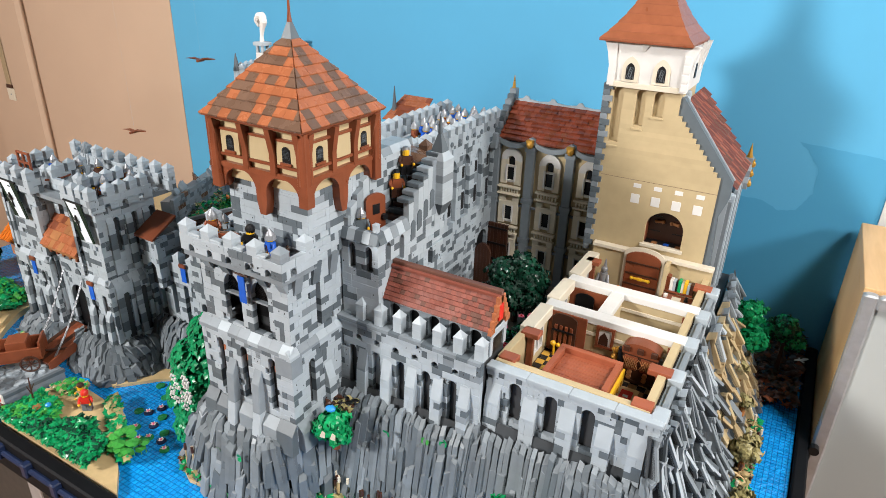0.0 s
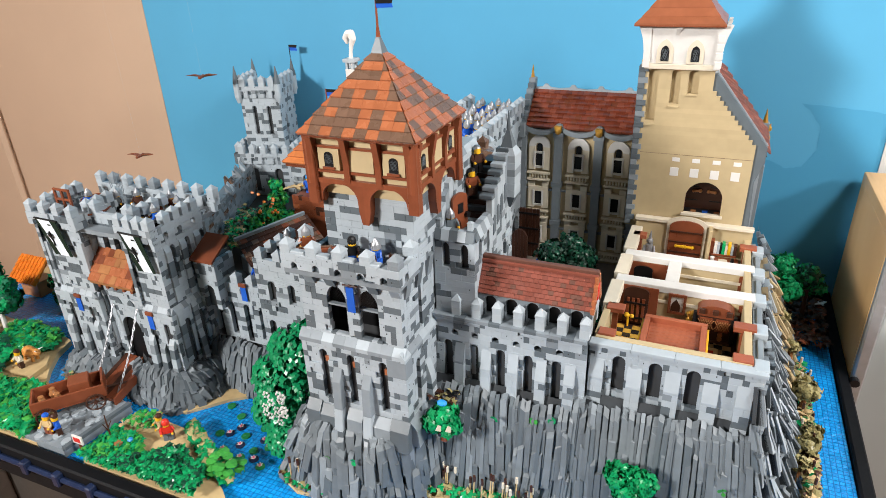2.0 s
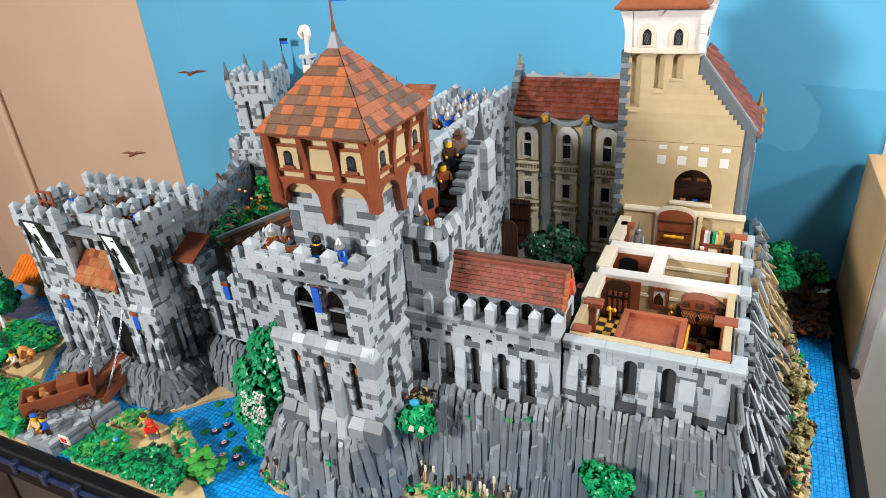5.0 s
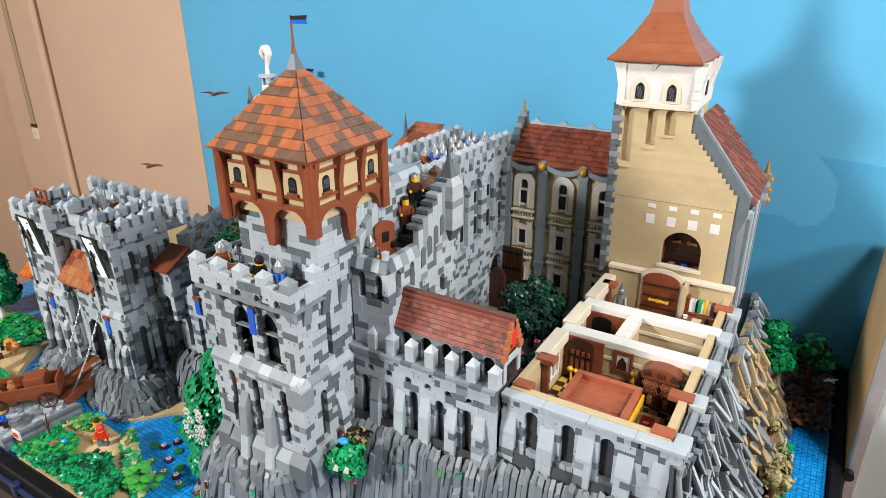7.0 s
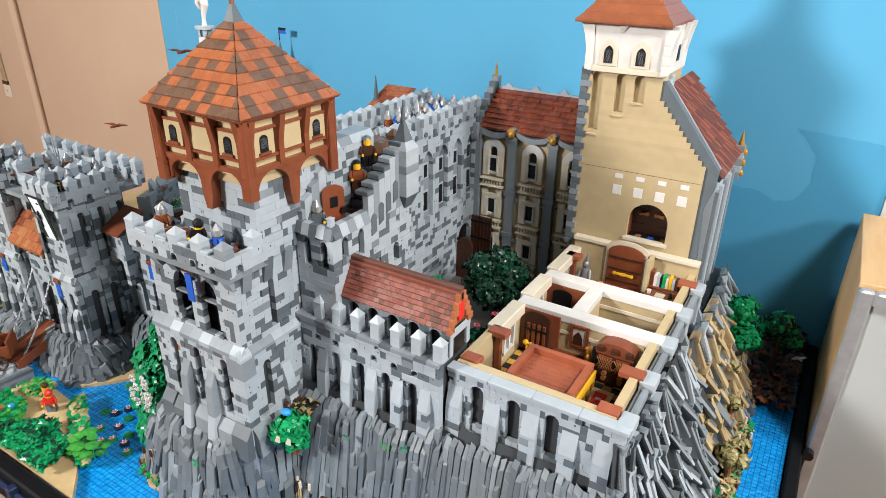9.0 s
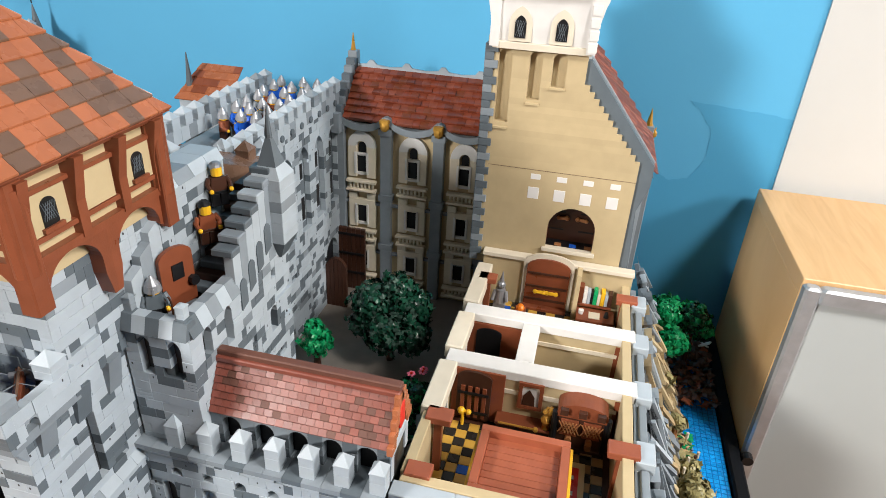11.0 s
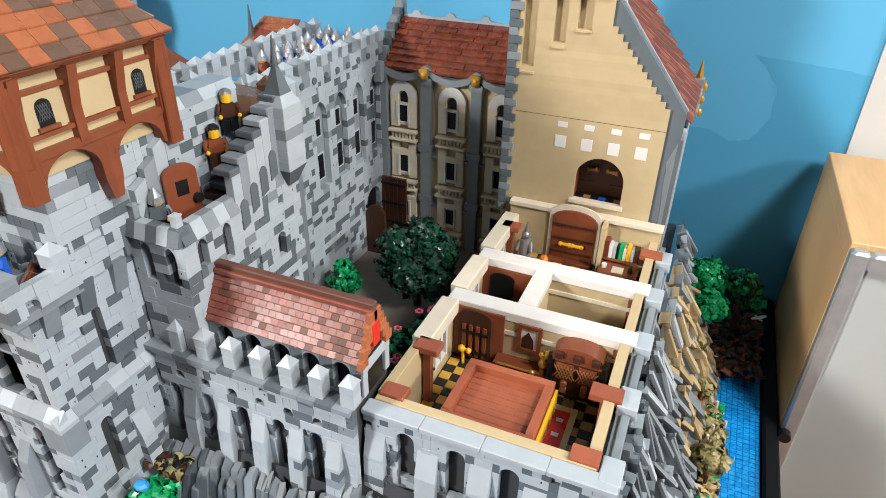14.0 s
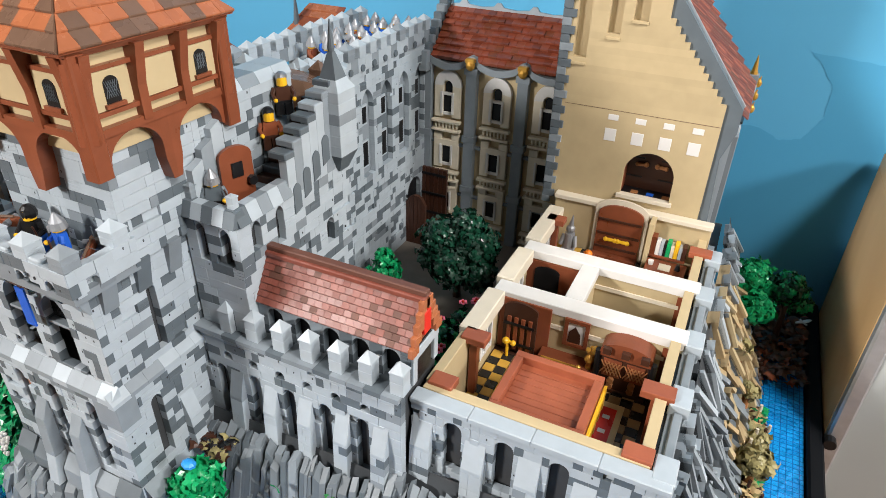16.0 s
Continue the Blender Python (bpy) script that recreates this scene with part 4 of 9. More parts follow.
for x in (-0.5995, -0.5915):
    for y in (0.6345, 0.6425):
        s.box((x, y, 1.3930), (x + 0.003, y + 0.003, 1.4010))
s.cbox((-0.6020, 0.632, 1.4010), (-0.5860, 0.648, 1.4050), 0.0006)
part("chimney_pot", s, LG, chim)
s = Shape()
pts = [(-0.5940, 0.64, 1.4050, 0.0028), (-0.5935, 0.64, 1.4120, 0.0022), (-0.5920, 0.64, 1.4200, 0.003), (-0.5890, 0.64, 1.4280, 0.0042), (-0.5910, 0.64, 1.4340, 0.0048), (-0.5960, 0.64, 1.4340, 0.004), (-0.5990, 0.64, 1.4290, 0.004), (-0.5975, 0.64, 1.4240, 0.0025)]
for (x0, y0, z0, r0), (x1, y1, z1, r1) in zip(pts, pts[1:]):
    s.tube((x0, y0, z0), (x1, y1, z1), r0, r1, 8)
    s.ball((x1, y1, z1), r1, 0, 8, 5)
part("smoke", s, WHITE, chim)
# blue banner on the keep front
BANX = -0.539
ban = thing("banner", (BANX, 0.531, 1.10), "blue hanging banner on a dark bracket over the twin window", "banner", "blue banners")
s = Shape()
s.box((BANX - 0.0055, 0.528, 1.104), (BANX + 0.0055, 0.5295, 1.141))
part("cloth", s, BLUE, ban)
s = Shape()
s.tube((BANX - 0.011, 0.530, 1.143), (BANX + 0.011, 0.530, 1.143), 0.0014, n=8)
s.tube((BANX, 0.530, 1.143), (BANX, 0.539, 1.143), 0.0016, n=8)
s.cbox((BANX - 0.003, 0.529, 1.140), (BANX + 0.003, 0.533, 1.146), 0.001)
part("bracket", s, DB, ban)

REDROOF = material("red_roof_tile_plastic", (0.200, 0.055, 0.036), 0.32, 0.18, spec=0.5)
BROWNROOF = material("brown_roof_tile_plastic", (0.125, 0.052, 0.036), 0.48, 0.15)

# ---- curtain wall with roofed gallery ----
CY = 0.632
curtain = thing("curtain_wall", (-0.37, 0.66, 0.92), "grey toy-brick curtain wall with pointed merlons", "castle wall")
CXA, CXB = -0.471, -0.2485
core(curtain, (CXA, CY + 0.009, 0.90), (CXB - 0.002, 0.70, 1.055))
H = 1.057 - 0.93
brick_face(curtain, (CXA, CY, 0.93), X, CXB - CXA, H, -Y, 41, [("round", 0.023 + 0.040 * i, 0.0065, 0.015, 0.088) for i in range(5)] + [("round", 0.034 + 0.0305 * i, 0.005, 0.098, 0.112) for i in range(6)], single=170, dark=0.32)
rb = random.Random(44)
for i in range(5):
    x = CXA + 0.035 + i * 0.040
    z = 1.020 - 0.004 * (i % 2)
    d = 0.008
    part("buttress_top", Shape().prism([(x, CY + 0.001, z - 0.036), (x, CY + 0.001, z), (x, CY - d, z - 0.032), (x, CY - d, z - 0.036)], (0.0145, 0, 0)), MG if i == 0 else LG, curtain)
    z -= 0.0362
    while z > 0.95:
        h = rb.choice((0.0096, 0.0096, 0.0096, 0.0192))
        cut = rb.choice((0.4, 0.6, 1.0)) * 0.0145
        for u, wd in ((0.0, cut), (cut + 0.0002, 0.0145 - cut - 0.0002)):
            if wd > 0.001:
                part("buttress_stone", Shape().prism([(x + u, CY + 0.001, z - h + 0.0002), (x + u, CY + 0.001, z), (x + u, CY - d, z), (x + u, CY - d - h * 0.06, z - h + 0.0002)], (wd, 0, 0)), rb.choices((LG, MG, DG), (0.70, 0.12, 0.18))[0], curtain)
        d += h * 0.06
        z -= h
    part("buttress_foot", Shape().prism([(x - 0.002, CY, 0.918), (x - 0.002, CY, z), (x - 0.002, CY - d, z), (x - 0.002, CY - d - 0.012, 0.918)], (0.0185, 0, 0)), (MG, DG, MG, DG, MG)[i], curtain)
    # same painted shade behind the curtain wall's niche
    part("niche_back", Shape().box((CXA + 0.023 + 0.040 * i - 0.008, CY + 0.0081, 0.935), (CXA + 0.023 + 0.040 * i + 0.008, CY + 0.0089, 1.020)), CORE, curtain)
# ledge of slopes and arches under the merlons
for i in range(13):
    a = CXA + 0.0171 * i
    part("ledge_stone", Shape().prism([(a, CY - 0.004, 1.055), (a, CY - 0.004, 1.060), (a, CY + 0.030, 1.060), (a, CY + 0.030, 1.055)], (0.0168, 0, 0)), DG if i % 3 == 2 else MG, curtain)
for i in range(7):
    piece("merlon", merlon_mesh(w=0.0138, d=0.0138, h=0.0205, cap=0.0125), curtain, (-0.2535 - 0.0303 * i, 0.640, 1.0595))
# gallery: arcade wall under the red roof
gal = thing("roofed_gallery", (-0.34, 0.68, 1.045), "dark red tiled roof over an arcaded wall walk", "gallery roof")
# solid black block paints the shade inside the arcade
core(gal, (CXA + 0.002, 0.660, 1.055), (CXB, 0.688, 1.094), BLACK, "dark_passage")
brick_face(gal, (CXA, 0.6508, 1.0585), X, CXB - CXA, 0.0335, -Y, 42, [("round", 0.0215 + 0.0303 * i, 0.0085, 0.0, 0.0320) for i in range(7)], dark=0.65, mats=(MG, DG))
RX0, RX1, GE, GR = -0.4075, -0.2495, (0.6495, 1.0940), (0.6750, 1.1370)
GB = (0.7005, 1.0940)
tiled_slope(gal, (RX0, *GE), (RX1, *GE), (RX1, *GR), (RX0, *GR), 8, 0.0076, (REDROOF, BROWNROOF), (0.87, 0.13), 43, 0.0016)
s = Shape().prism([(RX0, GE[0] + 0.002, GE[1] - 0.002), (RX0, GR[0], GR[1] - 0.002), (RX0, GB[0], GB[1] - 0.002)], (RX1 - RX0, 0, 0))
part("roof_core", s, RB, gal)
part("ridge", Shape().cbox((RX0 - 0.001, GR[0] - 0.006, GR[1] - 0.004), (RX1 + 0.003, GR[0] + 0.007, GR[1] + 0.0005), 0.001), REDROOF, gal)
part("ridge_cap", Shape().cbox((RX0 - 0.001, GR[0] - 0.003, GR[1] + 0.0007), (RX1 + 0.003, GR[0] + 0.0055, GR[1] + 0.0055), 0.001), BROWNROOF, gal)
part("gable_patch", Shape().cbox((RX1 - 0.002, GR[0] - 0.007, 1.1025), (RX1 + 0.0045, GR[0] + 0.005, 1.1245), 0.0005), RED, gal)
for i in range(5):
    for y in (GE[0] - 0.002 + 0.0046 * i, GB[0] - 0.010 - 0.0046 * i):
        part("verge_stone", Shape().cbox((RX1 - 0.001, y, 1.0905 + i * 0.0092), (RX1 + 0.004, y + 0.012, 1.0993 + i * 0.0092), 0.0005), DO, gal)
for y in (0.6525, 0.692):
    part("post", Shape().cbox((RX1 - 0.006, y, 1.057), (RX1 + 0.002, y + 0.008, 1.0820), 0.0006), LG, gal)
part("end_lintel", Shape().cbox((RX1 - 0.005, 0.6525, 1.0822), (RX1 + 0.0025, 0.700, 1.0918), 0.0006), LG, gal)

# ---- stair bastion and inner wall ----
bast = thing("stair_bastion", (-0.44, 0.70, 0.92), "dark and light grey bastion with a stair along the wall", "bastion")
BX = -0.408
core(bast, (-0.470, 0.648, 0.93), (BX - 0.009, 0.80, 1.166))
brick_face(bast, (-0.468, 0.640, 1.045), X, BX + 0.468, 0.135, -Y, 51, [("point", 0.018, 0.0055, 0.085, 0.125), ("point", 0.045, 0.0055, 0.085, 0.125)], dark=0.42)
HH = 1.172
brick_face(bast, (BX, 0.640, 0.93), Y, 0.170, HH - 0.93, X, 52, [("point", 0.023, 0.006, 0.212, 0.240), ("point", 0.055, 0.0055, 0.208, 0.242), ("round", 0.131, 0.0062, 0.160, 0.194)], single=120, dark=0.36)
# parapet rising in steps beside the stair
for i in range(7):
    y0, y1 = 0.712 + i * 0.0122, 0.712 + (i + 1) * 0.0122
    top = 1.215 + i * 0.0078
    part("parapet_stone", Shape().cbox((BX - 0.009, y0, HH), (BX, y1 - 0.0002, top - 0.0062), 0.0003), MG if i % 4 == 1 else LG, bast)
    part("parapet_step", Shape().cbox((BX - 0.019, y0 - 0.002, top - 0.006), (BX + 0.001, y1 - 0.0004, top), 0.001), (DG, MG, DG, DG, LG, MG, DG)[i], bast)
# slanted niches below the stair parapet: raised dark plates paint their shaded recesses
for i in range(4):
    y = 0.7225 + i * 0.0163
    z = 1.176 + i * 0.0103
    s = Shape()
    c = arch_curve(0.0055, "point", 5)
    poly = [(y - 0.0055, z - 0.024), (y + 0.0055, z - 0.020)] + [(y + a, z + b * 0.8) for a, b in reversed(c)] + [(y - a, z + b * 0.8) for a, b in c[1:]]
    s.prism([(BX + 0.0002, a, b) for a, b in poly], (0.0008, 0, 0))
    part("niche", s, DG, bast, "thin dark plate painting the shade of a pointed niche")
# low parapet at the front of the bastion
for i in range(5):
    a = -0.468 + i * 0.0120
    part("coping_stone", Shape().prism([(a, 0.636, 1.174), (a, 0.641, 1.188), (a, 0.650, 1.188), (a, 0.656, 1.174)], (0.0118, 0, 0)), LG if i % 2 else DG, bast)
for i in range(5):
    a = 0.642 + i * 0.0144
    part("coping_stone", Shape().prism([(BX + 0.003, a, 1.174), (BX - 0.003, a, 1.189), (BX - 0.012, a, 1.189), (BX - 0.018, a, 1.174)], (0, 0.0142, 0)), (DG, LG, MG, LG, MG)[i], bast)
piece("merlon", merlon_mesh(w=P, d=P, h=0.012, cap=0.004), bast, (-0.416, 0.648, 1.186))
piece("merlon", merlon_mesh(w=P, d=P, h=0.012, cap=0.004, mat=MG), bast, (-0.462, 0.648, 1.186))
# stair treads
part("landing", Shape().box((-0.470, 0.652, 1.160), (BX - 0.010, 0.704, 1.1662)), MG, bast)
for i in range(11):
    y0 = 0.704 + i * 0.0098
    part("tread", Shape().cbox((-0.456, y0, 1.150), (BX - 0.019, 0.835, 1.166 + i * 0.0068), 0.0006), DG if i % 2 else DB, bast)
# small brown door leaning on the stair foot
sd = thing("small_door", (-0.4515, 0.690, 1.166), "reddish-brown arched little door with a dark grille", "door")
s = Shape()
c = arch_curve(0.013, "round", 6)
poly = [(-0.016, 0), (0.016, 0)] + [(a * 1.23, 0.046 + b * 0.7) for a, b in reversed(c)] + [(-a * 1.23, 0.046 + b * 0.7) for a, b in c[1:]]
T = pose(-0.4480, 0.692, 1.1665, 0, 0, 72)
s.prism([T @ Vector((a, 0, b)) for a, b in poly], T.to_3x3() @ Vector((0, 0.004, 0)))
part("leaf", s, RB, sd)
s = Shape().box((-0.0055, -0.0012, 0.026), (0.0055, 0.0002, 0.040), 0, T)
part("grille", s, BLACK, sd)
s = Shape().tube(T @ Vector((0.0125, -0.005, 0.020)), T @ Vector((0.0125, 0, 0.020)), 0.0045, n=8)
part("ring", s, BLACK, sd)

# upper inner wall, turning towards the palace
inner = thing("inner_wall", (-0.50, 1.0, 0.90), "light grey inner castle wall with tall arched windows", "castle wall")
A0, A1 = Vector((-0.498, 0.842, 0)), Vector((-0.498, 1.172, 0))
DW = (A1 - A0).normalized()
NW = Vector((DW.y, -DW.x, 0))
LW = (A1 - A0).length
ZT = 1.222
brick_face(inner, A0 + UP * 0.90, DW, LW, ZT - 0.90, NW, 61, [("point", 0.153 + 0.0500 * i, 0.0150, 0.165, 0.288) for i in range(4)] + [("round", LW - 0.044, 0.022, 0.0, 0.103)], single=220, dark=0.34)
s = Shape()
s.prism([A0 - NW * 0.009 + UP * 0.89, A1 - NW * 0.009 + UP * 0.89, A1 - NW * 0.12 + UP * 0.89, A0 - NW * 0.12 + UP * 0.89], (0, 0, 1.200 - 0.89))
part("wall_core", s, MG, inner)
for i in range(4):
    m = A0 + DW * (0.153 + 0.0500 * i) + NW * (-0.0085)
    part("window_recess", Shape().prism([m - DW * 0.0158 + UP * 1.060 - NW * 0.001, m + DW * 0.0158 + UP * 1.060 - NW * 0.001, m + DW * 0.0158 + UP * 1.186 - NW * 0.001, m - DW * 0.0158 + UP * 1.190 - NW * 0.001], NW * 0.0009), DG if i % 2 else MG, inner)
    for za, zb, w in ((1.074, 1.108, 0.0062), (1.136, 1.158, 0.0046)):
        part("window_surround", Shape().prism([m - DW * (w + 0.003) + UP * (za - 0.003), m + DW * (w + 0.003) + UP * (za - 0.003), m + DW * (w + 0.003) + UP * (zb + 0.003), m - DW * (w + 0.003) + UP * (zb + 0.003)], NW * 0.0022), LG, inner)
        s = Shape().prism([m + NW * 0.0023 - DW * w + UP * za, m + NW * 0.0023 + DW * w + UP * za, m + NW * 0.0023 + DW * w + UP * zb, m + NW * 0.0023 - DW * w + UP * zb], NW * 0.0008)
        part("window_slit", s, BLACK, inner)
m = A0 + DW * (LW - 0.044) - NW * 0.0088
s = Shape().prism([m - DW * 0.021 + UP * 0.90, m + DW * 0.021 + UP * 0.90, m + DW * 0.021 + UP * 1.01, m - DW * 0.021 + UP * 1.01], NW * 0.001)
part("gate_opening", s, BLACK, inner)
# walkway, parapets
for side, off in ((1, -0.004), (-1, -0.112)):
    for k in range(13):
        p = A0 + DW * (0.012 + (LW - 0.02) * k / 12) + NW * off
        ob = piece("merlon", merlon_mesh(h=0.012, cap=0.010, mat=LG if (k + side) % 5 else MG), inner, p + UP * 1.228, Matrix.Rotation(math.atan2(DW.y, DW.x), 3, "Z"))
    for k in range(20):
        q = A0 + DW * (LW * k / 20) + NW * (off + 0.006)
        s = Shape().prism([q + UP * 1.210, q + DW * (LW / 20 - 0.0004) + UP * 1.210, q + DW * (LW / 20 - 0.0004) - NW * 0.010 + UP * 1.210, q - NW * 0.010 + UP * 1.210], (0, 0, 0.0185))
        part("parapet_stone", s, MG if k % 3 == 1 else LG, inner)
for k in range(11):
    q = A0 + DW * (0.028 + (LW - 0.02) * k / 11) + NW * 0.002
    part("drain", Shape().tube(q + UP * 1.2145, q + NW * 0.002 + UP * 1.2145, 0.0045, n=10), DG, inner)
# slanted link of wall between the turret and the upper wall
link = [(-0.432, 0.818), (-0.450, 0.850), (-0.470, 0.885), (-0.490, 0.925)]
s = Shape().prism([(x, y, 0.90) for x, y in ((-0.428, 0.815), (-0.500, 0.945), (-0.52, 0.945), (-0.52, 0.815))], (0, 0, 0.300))
part("link_wall", s, MG, inner)
for x, y in link:
    piece("merlon", merlon_mesh(h=0.028, cap=0.010), inner, (x, y, 1.200), Matrix.Rotation(math.radians(30), 3, "Z"))
# corner turret with a grey spire
tur = thing("corner_turret", (-0.424, 0.806, 1.14), "square grey corner turret with a pointed grey spire", "turret")
TT = Matrix.Translation((-0.411, 0.796, 0))
for i in range(6):
    part("turret_stone", Shape().cbox((-0.0150, -0.0150, 1.1878 + i * 0.0108), (0.0150, 0.0150, 1.1985 + i * 0.0108), 0.0005, 0, TT), (LG, LG, LG, MG, LG, LG, MG, LG)[i], tur)
s = Shape().add([TT @ Vector(p) for p in ((-0.015, -0.015, 1.1878), (0.015, -0.015, 1.1878), (0.015, 0.015, 1.1878), (-0.015, 0.015, 1.1878), (-0.010, -0.002, 1.168), (0.006, -0.006, 1.168), (0.006, 0.010, 1.168), (-0.010, 0.010, 1.168))],
                [(0, 1, 2, 3), (7, 6, 5, 4), (0, 4, 5, 1), (1, 5, 6, 2), (2, 6, 7, 3), (3, 7, 4, 0)])
part("turret_corbel", s, DG, tur)
s = Shape().tube(TT @ Vector((0, 0, 1.2525)), TT @ Vector((0, 0, 1.2625)), 0.0210, 0.0130, 4, 0, math.radians(45))
part("spire_skirt", s, LG, tur)
s = Shape().tube(TT @ Vector((0, 0, 1.2625)), TT @ Vector((0, 0, 1.287)), 0.0130, 0.0036, 4, 0, math.radians(45))
part("spire", s, DG, tur)
s = Shape().tube(TT @ Vector((0, 0, 1.2865)), TT @ Vector((0, 0, 1.291)), 0.0030, 0.0036, 8).tube(TT @ Vector((0, 0, 1.291)), TT @ Vector((0, 0, 1.316)), 0.0034, 0.0006, 8)
part("spire_tip", s, DG, tur)
# block of wall left of the stair head
blk = thing("wall_block", (-0.478, 0.76, 1.16), "light grey wall block behind the stair", "castle wall")
core(blk, (-0.500, 0.706, 1.16), (-0.4660, 0.790, 1.262), MG)
brick_face(blk, (-0.4575, 0.692, 1.166), Y, 0.100, 0.0960, X, 71, dark=0.36)
brick_face(blk, (-0.500, 0.793, 1.166), -Y, 0.085, 0.0960, -X, 72, dark=0.28)
for i in range(4):
    a = 0.700 + i * 0.0233
    part("coping_stone", Shape().prism([(-0.457, a, 1.262), (-0.463, a, 1.272), (-0.490, a, 1.272), (-0.500, a, 1.262)], (0, 0.023, 0)), (LG, MG, LG, LG)[i], blk)
for i, (a, z) in enumerate(((0.650, 1.212), (0.664, 1.226), (0.678, 1.240))):
    part("stepped_stone", Shape().prism([(-0.4580, a, 1.166), (-0.4580, a + 0.0138, 1.166), (-0.4580, a + 0.0138, z + 0.006), (-0.4580, a, z)], (-0.0080, 0, 0)), (LG, MG, LG)[i], blk)
for i, (x, y, m, z) in enumerate(((-0.515, 0.745, LG, 1.240), (-0.475, 0.862, DT, 1.225), (-0.52, 0.80, LG, 1.240), (-0.50, 0.86, LG, 1.225), (-0.478, 0.900, LG, 1.215))):
    piece("merlon", merlon_mesh(h=0.018, cap=0.012, mat=m), blk, (x, y, z))
part("back_block", Shape().cbox((-0.535, 0.735, 1.16), (-0.5005, 0.870, 1.240), 0.001), LG, blk)
part("back_slope", Shape().prism([(-0.500, 0.794, 1.20), (-0.446, 0.850, 1.20), (-0.446, 0.850, 1.232), (-0.500, 0.794, 1.255)], (-0.02, 0.03, 0)), DT, blk)

# gate door standing open in the court
gd = thing("gate_door", (-0.478, 1.10, 0.90), "brown arched gate leaf standing open", "door")
q0 = A0 + DW * (LW - 0.074) + NW * 0.001
for i in range(5):
    p = q0 + NW * (i * 0.0068)
    s = Shape().prism([p + UP * 0.90, p + NW * 0.0064 + UP * 0.90, p + NW * 0.0064 + UP * (0.960 + 0.028 * math.sqrt(max(0.0, 1 - ((i - 1.5) / 2.8) ** 2))), p + UP * (0.960 + 0.028 * math.sqrt(max(0.0, 1 - ((i - 2.5) / 2.8) ** 2)))], DW * 0.006)
    part("plank", s, DB, gd)

# ---- court ----
slab("courtyard", [(-0.60, 0.72), (-0.26, 0.72), (-0.26, 1.19), (-0.60, 1.19)], 0.88, 0.900, material("court_paving", (0.20, 0.175, 0.15), 0.5, 0.1), "grey-brown paved castle courtyard", "courtyard")

# ---- manor: open rooms ----
RX0, RX1, RY0, RY1, RZ, FZ = -0.2480, -0.045, 0.657, 1.06, 1.049, 0.977
manor = thing("manor", (-0.15, 0.86, 0.93), "open-topped tan manor rooms on a grey toy-brick base", "house")
core(manor, (RX0 + 0.009, RY0 + 0.003, 0.92), (RX1 + 0.012, RY1 + 0.2, FZ - 0.002), CORE)
core(manor, (RX0 + 0.003, RY0 + 0.001, FZ - 0.002), (RX1, RY0 + 0.010, RZ - 0.004), CORE)
brick_face(manor, (RX0, RY0 - 0.008, 0.935), X, RX1 - RX0 + 0.012, RZ - 0.935 - 0.004, -Y, 81, [("round", 0.040 + 0.047 * i, 0.0085, 0.040, 0.098) for i in range(3)], single=150, dark=0.28)
rb = random.Random(45)
for i, x in enumerate((0.002, 0.052, 0.100, 0.147, 0.186)):
    xx, z, d = RX0 + x, 1.030 - 0.005 * (i % 2), 0.007
    yy = RY0 - 0.008
    part("buttress_top", Shape().prism([(xx, yy + 0.001, z - 0.036), (xx, yy + 0.001, z), (xx, yy - d, z - 0.032), (xx, yy - d, z - 0.036)], (0.019, 0, 0)), LG, manor)
    z -= 0.0362
    while z > 0.955:
        h = rb.choice((0.0096, 0.0096, 0.0096, 0.0192))
        cut = rb.choice((0.4, 0.6, 1.0)) * 0.019
        for u, wd in ((0.0, cut), (cut + 0.0002, 0.019 - cut - 0.0002)):
            if wd > 0.001:
                part("buttress_stone", Shape().prism([(xx + u, yy + 0.001, z - h + 0.0002), (xx + u, yy + 0.001, z), (xx + u, yy - d, z), (xx + u, yy - d - h * 0.05, z - h + 0.0002)], (wd, 0, 0)), rb.choices((LG, MG, DG), (0.70, 0.12, 0.18))[0], manor)
        d += h * 0.05
        z -= h
# coping along the front and grey pilasters on the side
n = 4
for i in range(n):
    a = RX0 - 0.001 + (RX1 - RX0 + 0.016) * i / n
    part("coping_stone", Shape().cbox((a, RY0 - 0.010, RZ - 0.005), (a + (RX1 - RX0 + 0.016) / n - 0.0002, RY0 + 0.006, RZ), 0.0008), LG, manor)
part("side_wall", Shape().box((RX1 - 0.001, RY0 + 0.006, 0.94), (RX1 + 0.006, RY1, RZ - 0.010)), MG, manor)
for i, y in enumerate((0.668, 0.755, 0.843, 0.930, 1.016)):
    s = Shape()
    s.cbox((RX1 - 0.002, y - 0.014, RZ - 0.012), (RX1 + 0.016, y + 0.014, RZ + 0.0005), 0.001)
    s.cbox((RX1 + 0.004, y - 0.011, 0.95), (RX1 + 0.014, y + 0.011, RZ - 0.012), 0.001)
    part("pilaster", s, LG, manor)
    for k, (u, v, zt, dz, m) in enumerate(((-0.010, -0.001, 1.022, 0.060, MG), (-0.0008, 0.010, 1.012, 0.070, DG), (-0.017, -0.0102, 0.996, 0.050, LG))):
        part("side_slope", Shape().prism([(RX1 + 0.012, y + u, zt - dz), (RX1 + 0.012, y + u, zt), (RX1 + 0.020 + 0.002 * k, y + u, zt - 0.016), (RX1 + 0.030 + 0.004 * k, y + u, zt - dz)], (0, v - u, 0)), m, manor)
